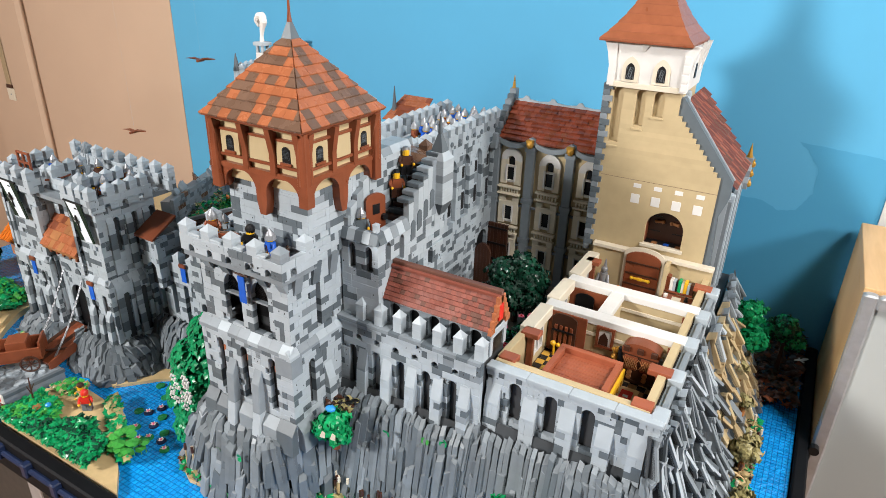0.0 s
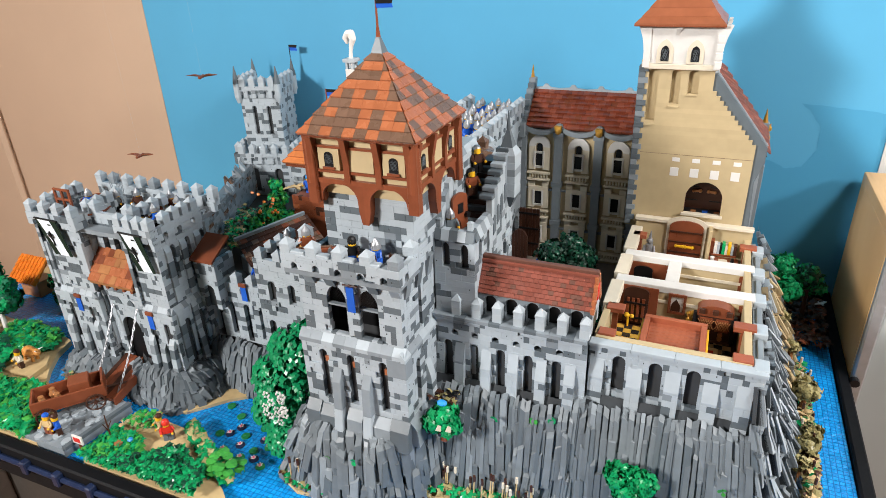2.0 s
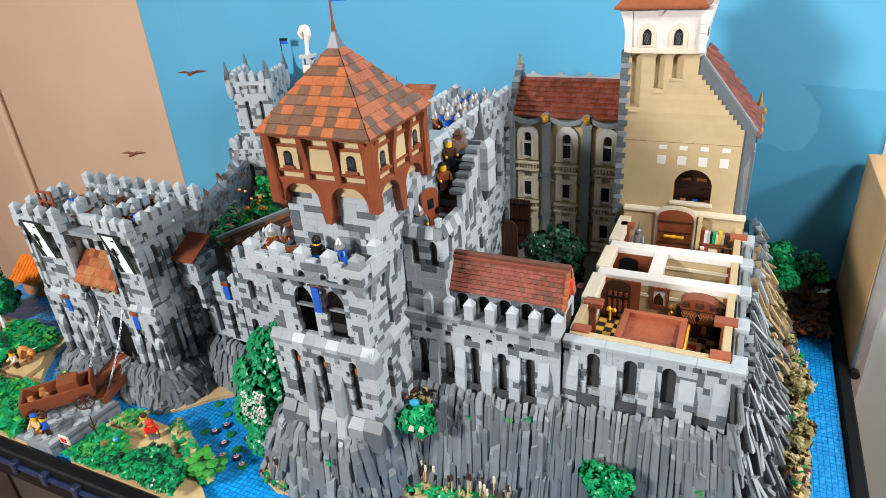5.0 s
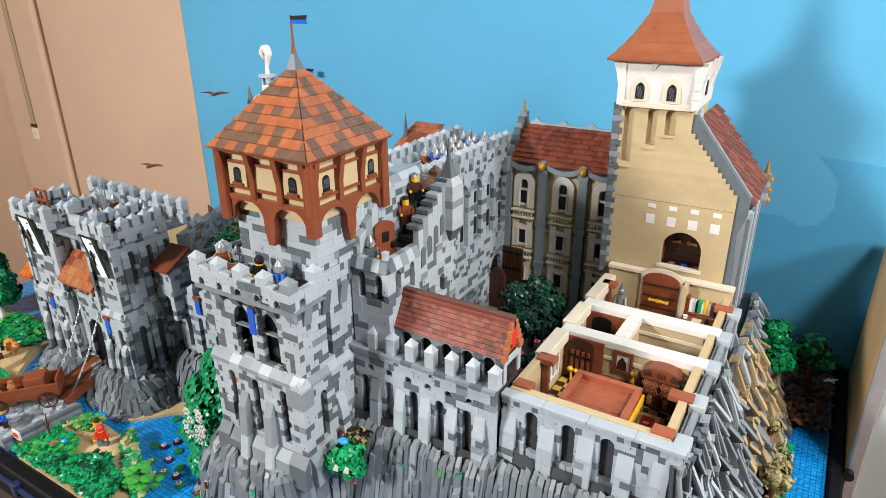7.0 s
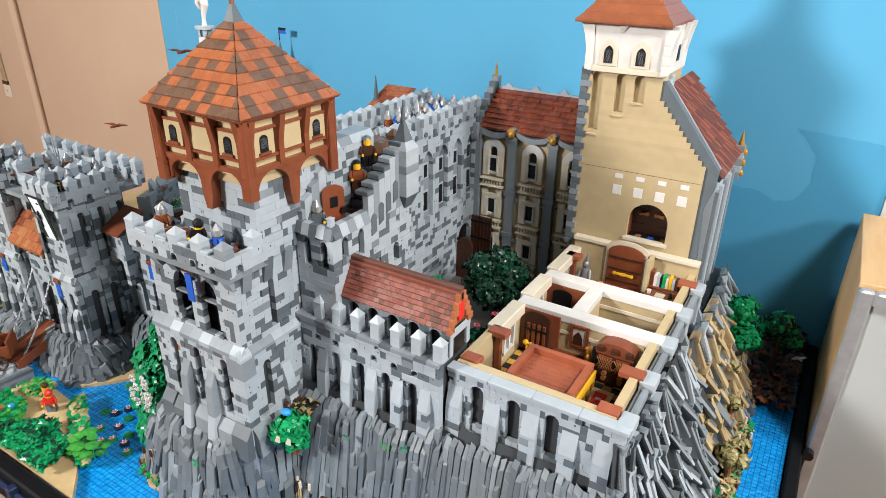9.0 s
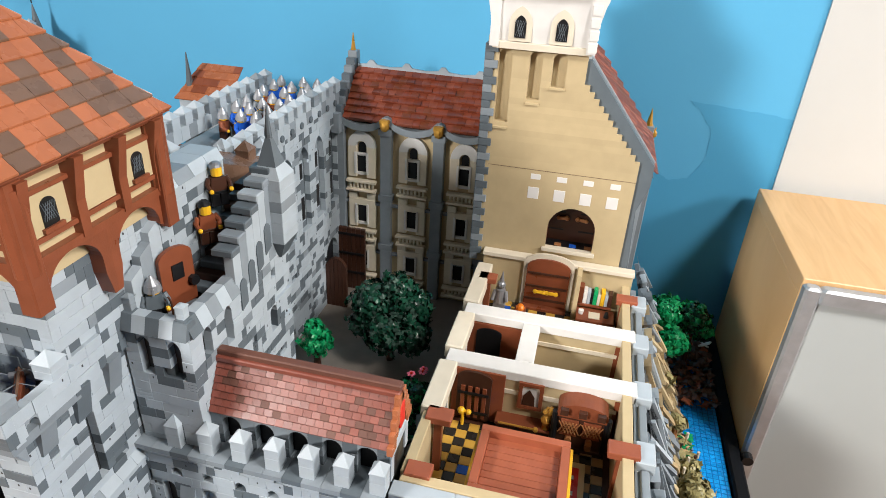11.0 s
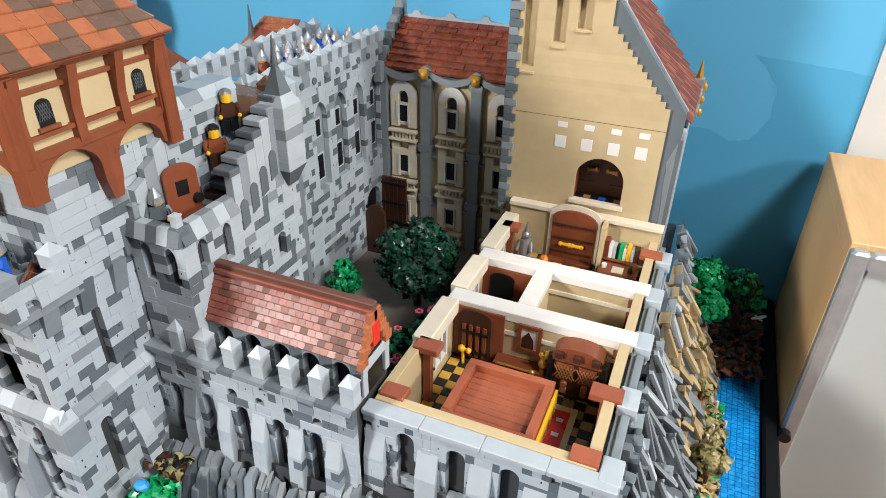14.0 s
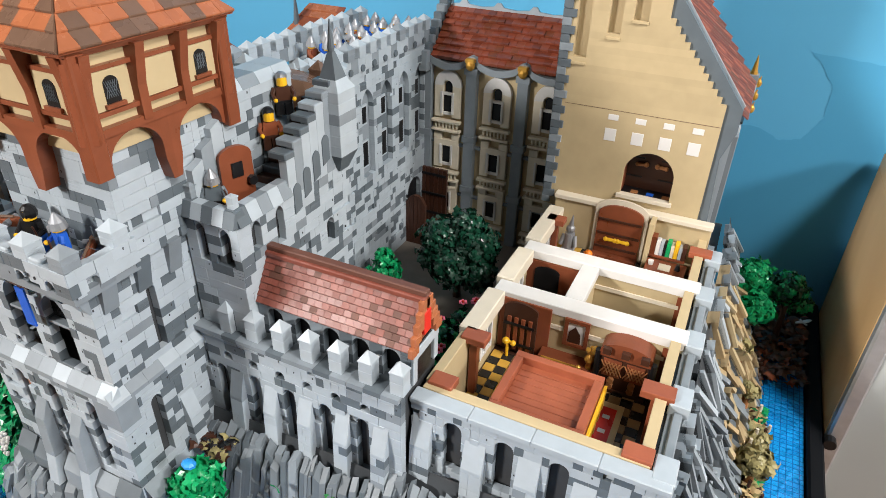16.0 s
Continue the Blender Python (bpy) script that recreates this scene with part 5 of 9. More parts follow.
for i in range(4):
    y = 0.682 + i * 0.0872
    s = Shape().cbox((RX1 + 0.003, y + 0.001, RZ - 0.016), (RX1 + 0.011, y + 0.058, RZ - 0.006), 0.001)
    part("side_coping", s, MG, manor)
# tan inner walls
T = 0.010
part("inner_wall_front", Shape().cbox((RX0 + 0.004, RY0 + 0.006, FZ), (RX1 - 0.004, RY0 + 0.006 + T, RZ + 0.001), 0.0006), TAN, manor)
part("inner_wall_right", Shape().cbox((RX1 - 0.004 - T, RY0 + 0.016, FZ), (RX1 - 0.004, RY1 - 0.006, RZ + 0.001), 0.0006), TAN, manor)
part("inner_wall_back", Shape().cbox((RX0 + 0.004, RY1 - 0.012, FZ), (RX1 - 0.002, RY1, RZ + 0.016), 0.0006), TAN, manor)
part("wall_cap", Shape().cbox((RX0 + 0.003, RY1 - 0.015, RZ + 0.0162), (RX1 - 0.001, RY1 - 0.0005, RZ + 0.0215), 0.0006), CREAM, manor)
part("inner_wall_left", Shape().cbox((RX0 + 0.002, RY0 + 0.016, FZ), (RX0 + 0.002 + T, 0.750, RZ + 0.001), 0.0006), TAN, manor)
part("inner_wall_right_gap", Shape().box((RX1 - 0.0038, RY0 + 0.018, FZ), (RX1 - 0.0012, RY1 - 0.01, RZ - 0.012)), BLACK, manor)
for y0, y1 in ((0.752, 0.828), (0.852, 0.923), (0.947, 1.046)):
    m = (y0 + y1) / 2
    wl = Shape()
    wl.cbox((RX0 - 0.002, y0, RZ - 0.012), (RX0 + 0.018, y1, RZ + 0.004), 0.001)
    part("lintel", wl, CREAM, manor)
    wl = Shape()
    for a, b in ((y0, m - 0.016), (m + 0.016, y1)):
        wl.cbox((RX0 + 0.002, a, FZ), (RX0 + 0.012, b, RZ - 0.012), 0.0005)
    wl.cbox((RX0 + 0.002, m - 0.016, FZ), (RX0 + 0.012, m + 0.016, FZ + 0.018), 0.0005)
    part("inner_wall_left", wl, TAN, manor)
    win = Shape()
    win.box((RX0 + 0.004, m - 0.016, FZ + 0.018), (RX0 + 0.006, m + 0.016, RZ - 0.012))
    wo = part("window", win, BLACK, manor)
    fr = Shape()
    for a, b in ((m - 0.016, m - 0.012), (m - 0.002, m + 0.002), (m + 0.012, m + 0.016)):
        fr.box((RX0 + 0.006, a, FZ + 0.018), (RX0 + 0.0145, b, RZ - 0.012))
    fr.box((RX0 + 0.006, m - 0.016, FZ + 0.018), (RX0 + 0.014, m + 0.016, FZ + 0.022))
    part("window_frame", fr, WHITE, wo)
# white partition walls (their tops are the white beams)
for y in (0.8400, 0.9350):
    part("partition", Shape().cbox((RX0 + 0.010, y - 0.010, FZ), (RX1 - 0.002, y + 0.010, RZ - 0.008), 0.0005), TAN, manor)
    part("beam", Shape().cbox((RX0 + 0.004, y - 0.011, RZ - 0.008), (RX1 + 0.001, y + 0.011, RZ + 0.0025), 0.0008), WHITE, manor)
part("beam", Shape().cbox((-0.172, 0.8512, RZ - 0.009), (-0.152, 0.9238, RZ + 0.0018), 0.0008), WHITE, manor)
part("partition", Shape().cbox((-0.170, 0.8502, FZ), (-0.154, 0.9248, RZ - 0.009), 0.0005), TAN, manor)
# brown corner tiles and posts
for x0, y0, x1, y1 in ((-0.242, 0.668, -0.219, 0.685), (-0.242, 0.738, -0.217, 0.756), (-0.072, 0.664, -0.048, 0.681), (-0.072, 0.742, -0.043, 0.760), (-0.242, 1.005, -0.219, 1.022), (-0.066, 1.005, -0.040, 1.022)):
    part("corner_tile", Shape().cbox((x0, y0, RZ - 0.003), (x1, y1, RZ + 0.004), 0.0006), REDWOOD, manor)
for x, y in ((-0.234, 0.743), (-0.062, 0.748), (-0.234, 1.008), (-0.060, 1.010)):
    part("corner_post", Shape().cbox((x, y, FZ), (x + 0.008, y + 0.008, RZ - 0.003), 0.0005), RB, manor)
for x, y in ((-0.064, 0.8285), (-0.064, 0.9238)):
    part("corner_post", Shape().cbox((x, y, FZ), (x + 0.006, y + 0.0012, RZ - 0.010), 0.0003), RB, manor)
# dado rails
for y in (0.8298, 0.9248):
    part("moulding", Shape().box((RX0 + 0.014, y - 0.0015, FZ + 0.046), (RX1 - 0.016, y + 0.0004, FZ + 0.051)), CREAM, manor)

# checked floor: one object for each tile
FT = {}
for nm, m in (("black_tile", material("black_floor_tile", (0.02, 0.018, 0.016), 0.25, 0.2)), ("tan_tile", material("dark_tan_floor_tile", (0.27, 0.17, 0.075), 0.28, 0.15)), ("blue_tile", BLUE), ("yellow_tile", material("ochre_floor_tile", (0.50, 0.29, 0.05), 0.3, 0.1))):
    FT[nm] = Shape().cbox((0.0002, 0.0002, 0), (0.0118, 0.0118, 0.0032), 0.0004).mesh("floor_tile", m, (0, 0, 0))
mfloor = part("manor_floor", Shape().box((RX0 + 0.012, RY0 + 0.016, FZ - 0.0018), (RX1 - 0.014, RY1 - 0.012, FZ)), DB, None, "checked black, ochre and blue tile floor of the manor", "floor", kind="structure")
part("back_floor", Shape().box((RX0 + 0.012, 0.945, FZ), (RX1 - 0.014, 1.046, FZ + 0.0198)), DB, mfloor)
rnd = random.Random(5)
for (ya, yb), cols in (((0.674, 0.829), ("black_tile", "tan_tile")), ((0.947, 1.046), ("black_tile", "yellow_tile"))):
    ny = int((yb - ya) / 0.012)
    for j in range(ny):
        for i in range(14):
            nm = cols[(i + j) % 2]
            if i < 4 and cols[1] == "tan_tile" and nm == "tan_tile":
                nm = "yellow_tile"
            if (i + 2 * j) % 7 == 0 and nm == "black_tile" and (i < 4 or ya > 0.9):
                nm = "blue_tile"
            piece("floor_tile", FT[nm], mfloor, (RX0 + 0.014 + i * 0.012, ya + j * 0.012, FZ + (0.020 if ya > 0.9 else 0.0)))

# canopy bed
bed = thing("canopy_bed", (-0.150, 0.715, FZ), "red-brown plank canopy bed with golden side rails", "bed")
BX0, BX1, BY0, BY1, BZ = -0.1885, -0.1045, 0.675, 0.756, 1.043
for nm, a, b in (("canopy_rail", (BX0, BY0, BZ - 0.013), (BX1, BY0 + 0.008, BZ)), ("canopy_rail", (BX0, BY1 - 0.008, BZ - 0.013), (BX1, BY1, BZ)),
                 ("canopy_rail", (BX0, BY0 + 0.008, BZ - 0.013), (BX0 + 0.008, BY1 - 0.008, BZ)), ("canopy_rail", (BX1 - 0.008, BY0 + 0.008, BZ - 0.013), (BX1, BY1 - 0.008, BZ))):
    part(nm, Shape().cbox(a, b, 0.0005), REDWOOD, bed)
for i in range(8):
    y = BY0 + 0.008 + i * 0.00825
    part("plank", Shape().cbox((BX0 + 0.008, y, BZ - 0.0125), (BX1 - 0.008, y + 0.0078, BZ - 0.0085), 0.0004), REDWOOD, bed)
for x in (BX0 + 0.001, BX1 - 0.009):
    for y in (BY0 + 0.001, BY1 - 0.009):
        part("post", Shape().cbox((x, y, FZ + 0.0032), (x + 0.008, y + 0.008, BZ - 0.013), 0.0006), DB, bed)
for x in (BX0 - 0.0035, BX1 + 0.0005):
    part("side_rail", Shape().cbox((x, BY0, BZ - 0.020), (x + 0.003, BY1, BZ - 0.009), 0.0005), YEL, bed)
    s = Shape()
    for i in range(5):
        s.cbox((x - 0.0004, BY0 + 0.006 + i * 0.016, BZ - 0.030), (x + 0.0034, BY0 + 0.014 + i * 0.016, BZ - 0.020), 0.0005)
    part("fringe", s, GOLD, bed)
part("mattress", Shape().cbox((BX0 + 0.009, BY0 + 0.009, FZ + 0.012), (BX1 - 0.009, BY1 - 0.009, FZ + 0.022), 0.001), RED, bed)
rug = thing("rug", (-0.10, 0.74, FZ + 0.0034), "red rug with white marks and a tan border", "rug")
part("border", Shape().box((-0.112, 0.708, FZ + 0.0034), (-0.084, 0.792, FZ + 0.0050)), SAND, rug)
part("field", Shape().box((-0.106, 0.716, FZ + 0.0050), (-0.090, 0.784, FZ + 0.0056)), RED, rug)
for i in range(3):
    s = Shape().box((-0.1015, 0.728 + i * 0.02, FZ + 0.0056), (-0.0945, 0.733 + i * 0.02, FZ + 0.0060))
    part("mark", s, WHITE, rug)


def arched_panel(u0, z0, hw, h, y, t, k=8):
    """A flat panel with a round head, standing across the room."""
    c = arch_curve(hw, "round", k)
    poly = [(u0 - hw, z0), (u0 + hw, z0)] + [(u0 + a, z0 + h - hw * 0.45 + b * 0.45) for a, b in reversed(c)] + [(u0 - a, z0 + h - hw * 0.45 + b * 0.45) for a, b in c[1:]]
    return Shape().prism([(a, y, b) for a, b in poly], (0, t, 0))


# arched door of the bedroom with its brown surround
d = thing("arched_door", (-0.222, 0.833, FZ), "dark brown arched door with an iron grille", "door", "arched doors")
part("surround", Shape().cbox((-0.247, 0.8325, FZ + 0.0033), (-0.190, 0.8353, FZ + 0.0690), 0.0005), RB, d)
part("leaf", arched_panel(-0.222, FZ + 0.0035, 0.0185, 0.065, 0.8325, -0.003), DB, d)
s = Shape()
for i in range(4):
    s.cbox((-0.236 + i * 0.0078, 0.8275, FZ + 0.008), (-0.2315 + i * 0.0078, 0.8295, FZ + 0.050), 0.0004)
part("planks", s, RB, d)
s = Shape()
for z in (0.014, 0.040):
    s.box((-0.239, 0.8262, FZ + z), (-0.205, 0.8276, FZ + z + 0.003))
part("strap", s, BLACK, d)
nudge(d, 0.0125, -0.0055)
ornament = thing("golden_key_ornament", (-0.238, 0.815, FZ), "small golden ornament beside the door", "ornament")
s = Shape()
s.tube((-0.240, 0.816, FZ + 0.0033), (-0.240, 0.816, FZ + 0.020), 0.0018, n=8)
s.ball((-0.242, 0.816, FZ + 0.023), 0.0042)
s.ball((-0.234, 0.816, FZ + 0.022), 0.0034)
s.tube((-0.242, 0.816, FZ + 0.023), (-0.232, 0.816, FZ + 0.022), 0.0018, n=8)
part("ornament_body", s, YEL, ornament)
nudge(ornament, 0.022, -0.002)
# picture
pic = thing("picture", (-0.156, 0.834, FZ + 0.02), "framed picture with brown shapes on a pale ground", "picture")
s = Shape()
for a, b in (((-0.169, 0.8318, FZ + 0.020), (-0.165, 0.8354, FZ + 0.054)), ((-0.147, 0.8318, FZ + 0.020), (-0.143, 0.8354, FZ + 0.054)), ((-0.165, 0.8318, FZ + 0.020), (-0.147, 0.8354, FZ + 0.024)), ((-0.165, 0.8318, FZ + 0.050), (-0.147, 0.8354, FZ + 0.054))):
    s.box(a, b)
part("frame", s, RB, pic)
part("canvas", Shape().box((-0.165, 0.8335, FZ + 0.024), (-0.147, 0.8353, FZ + 0.050)), WHITE, pic)
s = Shape().prism([(-0.1645, 0.8333, FZ + 0.0245), (-0.1505, 0.8333, FZ + 0.0245), (-0.1515, 0.8333, FZ + 0.036), (-0.1575, 0.8333, FZ + 0.0455), (-0.1635, 0.8333, FZ + 0.037)], (0, -0.0004, 0))
part("painted_shape", s, DB, pic)
nudge(pic, 0.0065, -0.0055, 0.0112)
# sideboard and gold vase
sb = thing("sideboard", (-0.155, 0.825, FZ), "low dark brown sideboard with golden rails", "sideboard")
part("body", Shape().cbox((-0.190, 0.818, FZ + 0.0033), (-0.124, 0.8345, FZ + 0.014), 0.0006), DB, sb)
part("top", Shape().cbox((-0.192, 0.816, FZ + 0.014), (-0.122, 0.8345, FZ + 0.017), 0.0006), RB, sb)
s = Shape()
s.tube((-0.188, 0.815, FZ + 0.018), (-0.150, 0.815, FZ + 0.018), 0.0012, n=6)
s.ball((-0.148, 0.815, FZ + 0.018), 0.003)
part("rail", s, GOLD, sb)
nudge(sb, 0.009, -0.0055, 0.003)
vase = thing("vase", (-0.131, 0.822, FZ + 0.0171), "golden vase with golden flowers on the sideboard", "vase")
s = Shape()
for z0, z1, r0, r1 in ((0.0, 0.004, 0.0045, 0.0035), (0.004, 0.011, 0.0035, 0.0065), (0.011, 0.017, 0.0065, 0.0032), (0.017, 0.020, 0.0032, 0.0046)):
    s.tube((-0.131, 0.822, FZ + 0.0171 + z0), (-0.131, 0.822, FZ + 0.0171 + z1), r0, r1, 12)
part("vase_body", s, GOLD, vase)
rnd = random.Random(6)
for i in range(7):
    part("flower", Shape().ball((-0.131 + rnd.uniform(-0.006, 0.006), 0.822 + rnd.uniform(-0.005, 0.005), FZ + 0.040 + rnd.uniform(-0.003, 0.006)), 0.0028, 0, 7, 4), GOLD, vase)
nudge(vase, 0.002, -0.0055, 0.003)
# cupboard with lattice doors
cup = thing("cupboard", (-0.094, 0.825, FZ), "brown cupboard with rounded top and lattice doors", "cupboard")
part("body", Shape().cbox((-0.117, 0.815, FZ + 0.0033), (-0.070, 0.8345, FZ + 0.044), 0.0006), DB, cup)
part("top", arched_panel(-0.0935, FZ + 0.044, 0.0255, 0.018, 0.813, 0.0215), RB, cup)
for x in (-0.105, -0.082):
    part("lattice_frame", Shape().cbox((x - 0.009, 0.8135, FZ + 0.020), (x + 0.009, 0.8152, FZ + 0.041), 0.0004), RB, cup)
    s = Shape()
    for i in range(-2, 3):
        for sg in (-1, 1):
            s.tube((x + i * 0.0034 - 0.004 * sg, 0.8132, FZ + 0.023), (x + i * 0.0034 + 0.004 * sg, 0.8132, FZ + 0.038), 0.0007, n=4)
    part("lattice", s, NOUGAT, cup)
for x in (-0.112, -0.0935, -0.075):
    part("block", Shape().cbox((x - 0.004, 0.808, FZ + 0.050), (x + 0.004, 0.814, FZ + 0.057), 0.0004), DB, cup)
for x in (-0.104, -0.083):
    for z in (0.009, 0.016):
        part("knob", Shape().tube((x, 0.8105, FZ + z), (x, 0.815, FZ + z), 0.0034, n=12), NOUGAT, cup)
for x in (-0.120, -0.067):
    part("side_post", Shape().tube((x, 0.816, FZ + 0.0033), (x, 0.816, FZ + 0.048), 0.0036, n=10), BLACK, cup)
nudge(cup, -0.001, -0.0055, 0.004)
part("plinth", Shape().cbox((-0.119, 0.8135, FZ - 0.0007), (-0.068, 0.8345, FZ + 0.0033), 0.0005), DB, cup)
# middle room: small arched door and passage
d = thing("arched_door", (-0.212, 0.915, FZ), "dark arched passage door set in brown panels", "door", "arched doors")
part("surround", Shape().box((-0.247, 0.9165, FZ + 0.001), (-0.180, 0.9193, FZ + 0.063)), RB, d)
part("leaf", arched_panel(-0.2215, FZ + 0.001, 0.0150, 0.057, 0.9165, -0.0015), BLACK, d)
nudge(d, 0.0105, 0.0055)
FB = FZ + 0.020
# back room: large door, bookshelf, desk, armour
d = thing("arched_door", (-0.150, 1.045, FB), "large red-brown arched double door with golden handles", "door", "arched doors")
part("surround", arched_panel(-0.150, FB + 0.001, 0.0335, 0.083, 1.047, -0.003), CREAM, d)
part("leaf", arched_panel(-0.150, FB + 0.001, 0.0285, 0.076, 1.0442, -0.003), RB, d)
s = Shape()
for z in (0.014, 0.034, 0.054):
    s.box((-0.177, 1.0396, FB + z), (-0.123, 1.0412, FB + z + 0.003))
part("strap", s, DB, d)
for x, sg in ((-0.158, -1), (-0.142, 1)):
    s = Shape()
    s.tube((x - 0.005, 1.0375, FB + 0.029), (x + 0.005, 1.0375, FB + 0.029), 0.0024, n=8)
    s.ball((x - 0.006, 1.0375, FB + 0.029), 0.0032)
    s.ball((x + 0.006, 1.0375, FB + 0.029), 0.0032)
    s.tube((x, 1.0375, FB + 0.029), (x, 1.0395, FB + 0.029), 0.002, n=6)
    part("handle", s, YEL, d, "golden handle")
part("threshold", Shape().cbox((-0.180, 1.030, FB + 0.0033), (-0.120, 1.0405, FB + 0.007), 0.0005), RB, d)
nudge(d, -0.005, 0)
shelf = thing("bookshelf", (-0.085, 1.035, FB + 0.04), "tan wall recess with a brown book board", "shelf")
part("side", Shape().cbox((-0.118, 1.022, FB + 0.0033), (-0.112, 1.0475, RZ + 0.020), 0.0005), TAN, shelf)
part("board", Shape().cbox((-0.112, 1.030, FB + 0.0235), (-0.068, 1.0475, FB + 0.0267), 0.0004), RB, shelf)
for i, (m, w, h) in enumerate(((RB, 0.006, 0.024), (WHITE, 0.005, 0.019), (LG, 0.004, 0.018), (BLACK, 0.003, 0.017), (GREEN, 0.005, 0.020), (CREAM, 0.004, 0.017), (YEL, 0.005, 0.020), (LG, 0.004, 0.016), (DB, 0.005, 0.018))):
    x = -0.112 + sum((0.006, 0.005, 0.004, 0.003, 0.005, 0.004, 0.005, 0.004, 0.005)[:i]) + i * 0.0003
    part("book", Shape().cbox((x, 1.032, FB + 0.0267), (x + w, 1.045, FB + 0.0267 + h), 0.0004), m, None, "small toy book standing on the board", "book", "books on the board")
desk = thing("writing_desk", (-0.085, 1.01, FB), "brown desk with two round tan drawers", "desk")
part("top", Shape().cbox((-0.112, 0.998, FB + 0.020), (-0.064, 1.028, FB + 0.0232), 0.0005), RB, desk)
part("body", Shape().cbox((-0.110, 1.000, FB + 0.0033), (-0.066, 1.028, FB + 0.020), 0.0005), DB, desk)
for x in (-0.103, -0.073):
    part("drawer_knob", Shape().tube((x, 0.996, FB + 0.012), (x, 1.000, FB + 0.012), 0.0045, n=12), NOUGAT, desk)
part("map_sheet", Shape().box((-0.096, 1.003, FB + 0.0234), (-0.082, 1.018, FB + 0.0242)), CREAM, None, "pale printed map sheet lying on the desk", "map")
part("cup", Shape().tube((-0.106, 1.012, FB + 0.0234), (-0.106, 1.012, FB + 0.029), 0.003, 0.0035, 10), WHITE, None, "small white cup on the desk", "cup")
part("inkpot", Shape().tube((-0.074, 1.012, FB + 0.0234), (-0.074, 1.012, FB + 0.031), 0.0035, 0.002, 10), BLACK, None, "black inkpot on the desk", "inkpot")
s = Shape()
s.cbox((-0.234, 1.022, FB + 0.0033), (-0.218, 1.036, FB + 0.010), 0.001)
s.tube((-0.226, 1.029, FB + 0.010), (-0.226, 1.029, FB + 0.030), 0.0085, 0.0065, 12)
s.ball((-0.226, 1.029, FB + 0.036), 0.0062)
s.tube((-0.226, 1.029, FB + 0.038), (-0.225, 1.029, FB + 0.056), 0.004, 0.0008, 10)
s.tube((-0.233, 1.028, FB + 0.027), (-0.236, 1.022, FB + 0.014), 0.003, 0.0026, 8)
s.tube((-0.219, 1.028, FB + 0.027), (-0.216, 1.022, FB + 0.014), 0.003, 0.0026, 8)
nudge(part("armour_statue", s, SILVER, None, "grey toy armour statue with a pointed helmet", "statue"), 0.012, 0)
chest = thing("small_chest", (-0.192, 1.018, FB), "orange and brown little chest on the checked floor", "chest")
part("box", Shape().cbox((-0.199, 1.010, FB + 0.0033), (-0.184, 1.025, FB + 0.011), 0.0006), RB, chest)
part("lid", Shape().ball((-0.1915, 1.0175, FB + 0.012), 0.006, 0, 10, 5), ORANGE, chest)
nudge(chest, 0.007, 0)

# ---- chapel with stepped gable ----
GY, GX0, GX1 = 1.06, -0.2625, -0.067
chapel = thing("chapel", (-0.16, 1.17, 1.05), "tan gabled house with a white-topped tower", "house")
steps = []
xs, zs = -0.146, 1.300
k = 12
for i in range(k + 1):
    steps.append((xs + (GX1 - xs) * i / k, zs - (zs - 1.207) * i / k))
AC, AH, AZ0, AZ1 = -0.135, 0.0305, 1.083, 1.143


NICHES = ((-0.2486, -0.2325, 1.240), (-0.2120, -0.1970, 1.273), (-0.1850, -0.1685, 1.294))


def gable_sheet(y, t):
    """The gable wall cut round its arched opening: a left part, a right part, a part above, and a sill."""
    s = Shape()
    arc = [(AC + a, AZ1 - AH + b) for a, b in arch_curve(AH, "round", 10)]
    left = [(GX0, 1.047), (AC - AH, 1.047), (AC - AH, AZ1 - AH)] + [(2 * AC - a, b) for a, b in reversed(arc)][1:] + [(AC, 1.2), (GX0, 1.2)]
    right = [(AC + AH, 1.047), (GX1, 1.047), (GX1, 1.2), (AC, 1.2)] + arc
    sill = [(AC - AH, 1.047), (AC + AH, 1.047), (AC + AH, AZ0), (AC - AH, AZ0)]
    for p in (left, right, sill):
        s.prism([(a, y, b) for a, b in p], (0, t, 0))
    for i in range(k):
        z1, z0 = steps[k - 1 - i][1], steps[k - i][1] if i else 1.2
        x0 = GX0
        for a, b, zn in NICHES:
            if z0 > zn - 0.002:
                part("gable_course", Shape().box((x0, y, z0), (a, y + t, z1)), TAN, chapel)
                x0 = b
        part("gable_course", Shape().box((x0, y, z0), (steps[k - i][0], y + t, z1)), TAN, chapel)
    return s


part("gable_wall", gable_sheet(GY, 0.008), TAN, chapel)
# tower shaft with recessed niches
s = Shape()
y0, y1 = GY, GY + 0.008
cols = [(GX0, -0.2486), (-0.2325, -0.2120), (-0.1970, -0.1850), (-0.1685, -0.146)]
for a, b in cols:
    s.box((a, y0, zs), (b, y1, 1.346))
part("tower_face", s, TAN, chapel)
for a, b, z0 in NICHES:
    m, hh = (a + b) / 2, (b - a) / 2
    c = arch_curve(hh, "round", 6)
    for sg in (-1, 1):
        pl = [(m + sg * hh, 1.346), (m, 1.346)] + [(m + sg * p, 1.333 - hh + q) for p, q in c] + [(m + sg * hh, 1.333 - hh)]
        if sg > 0:
            pl.reverse()
        part("niche_arch", Shape().prism([(p, GY, q) for p, q in pl], (0, 0.008, 0)), TAN, chapel)
    part("niche_sill", Shape().cbox((a - 0.001, GY - 0.002, z0 - 0.003), (b + 0.001, GY + 0.006, z0), 0.0004), TAN, chapel)
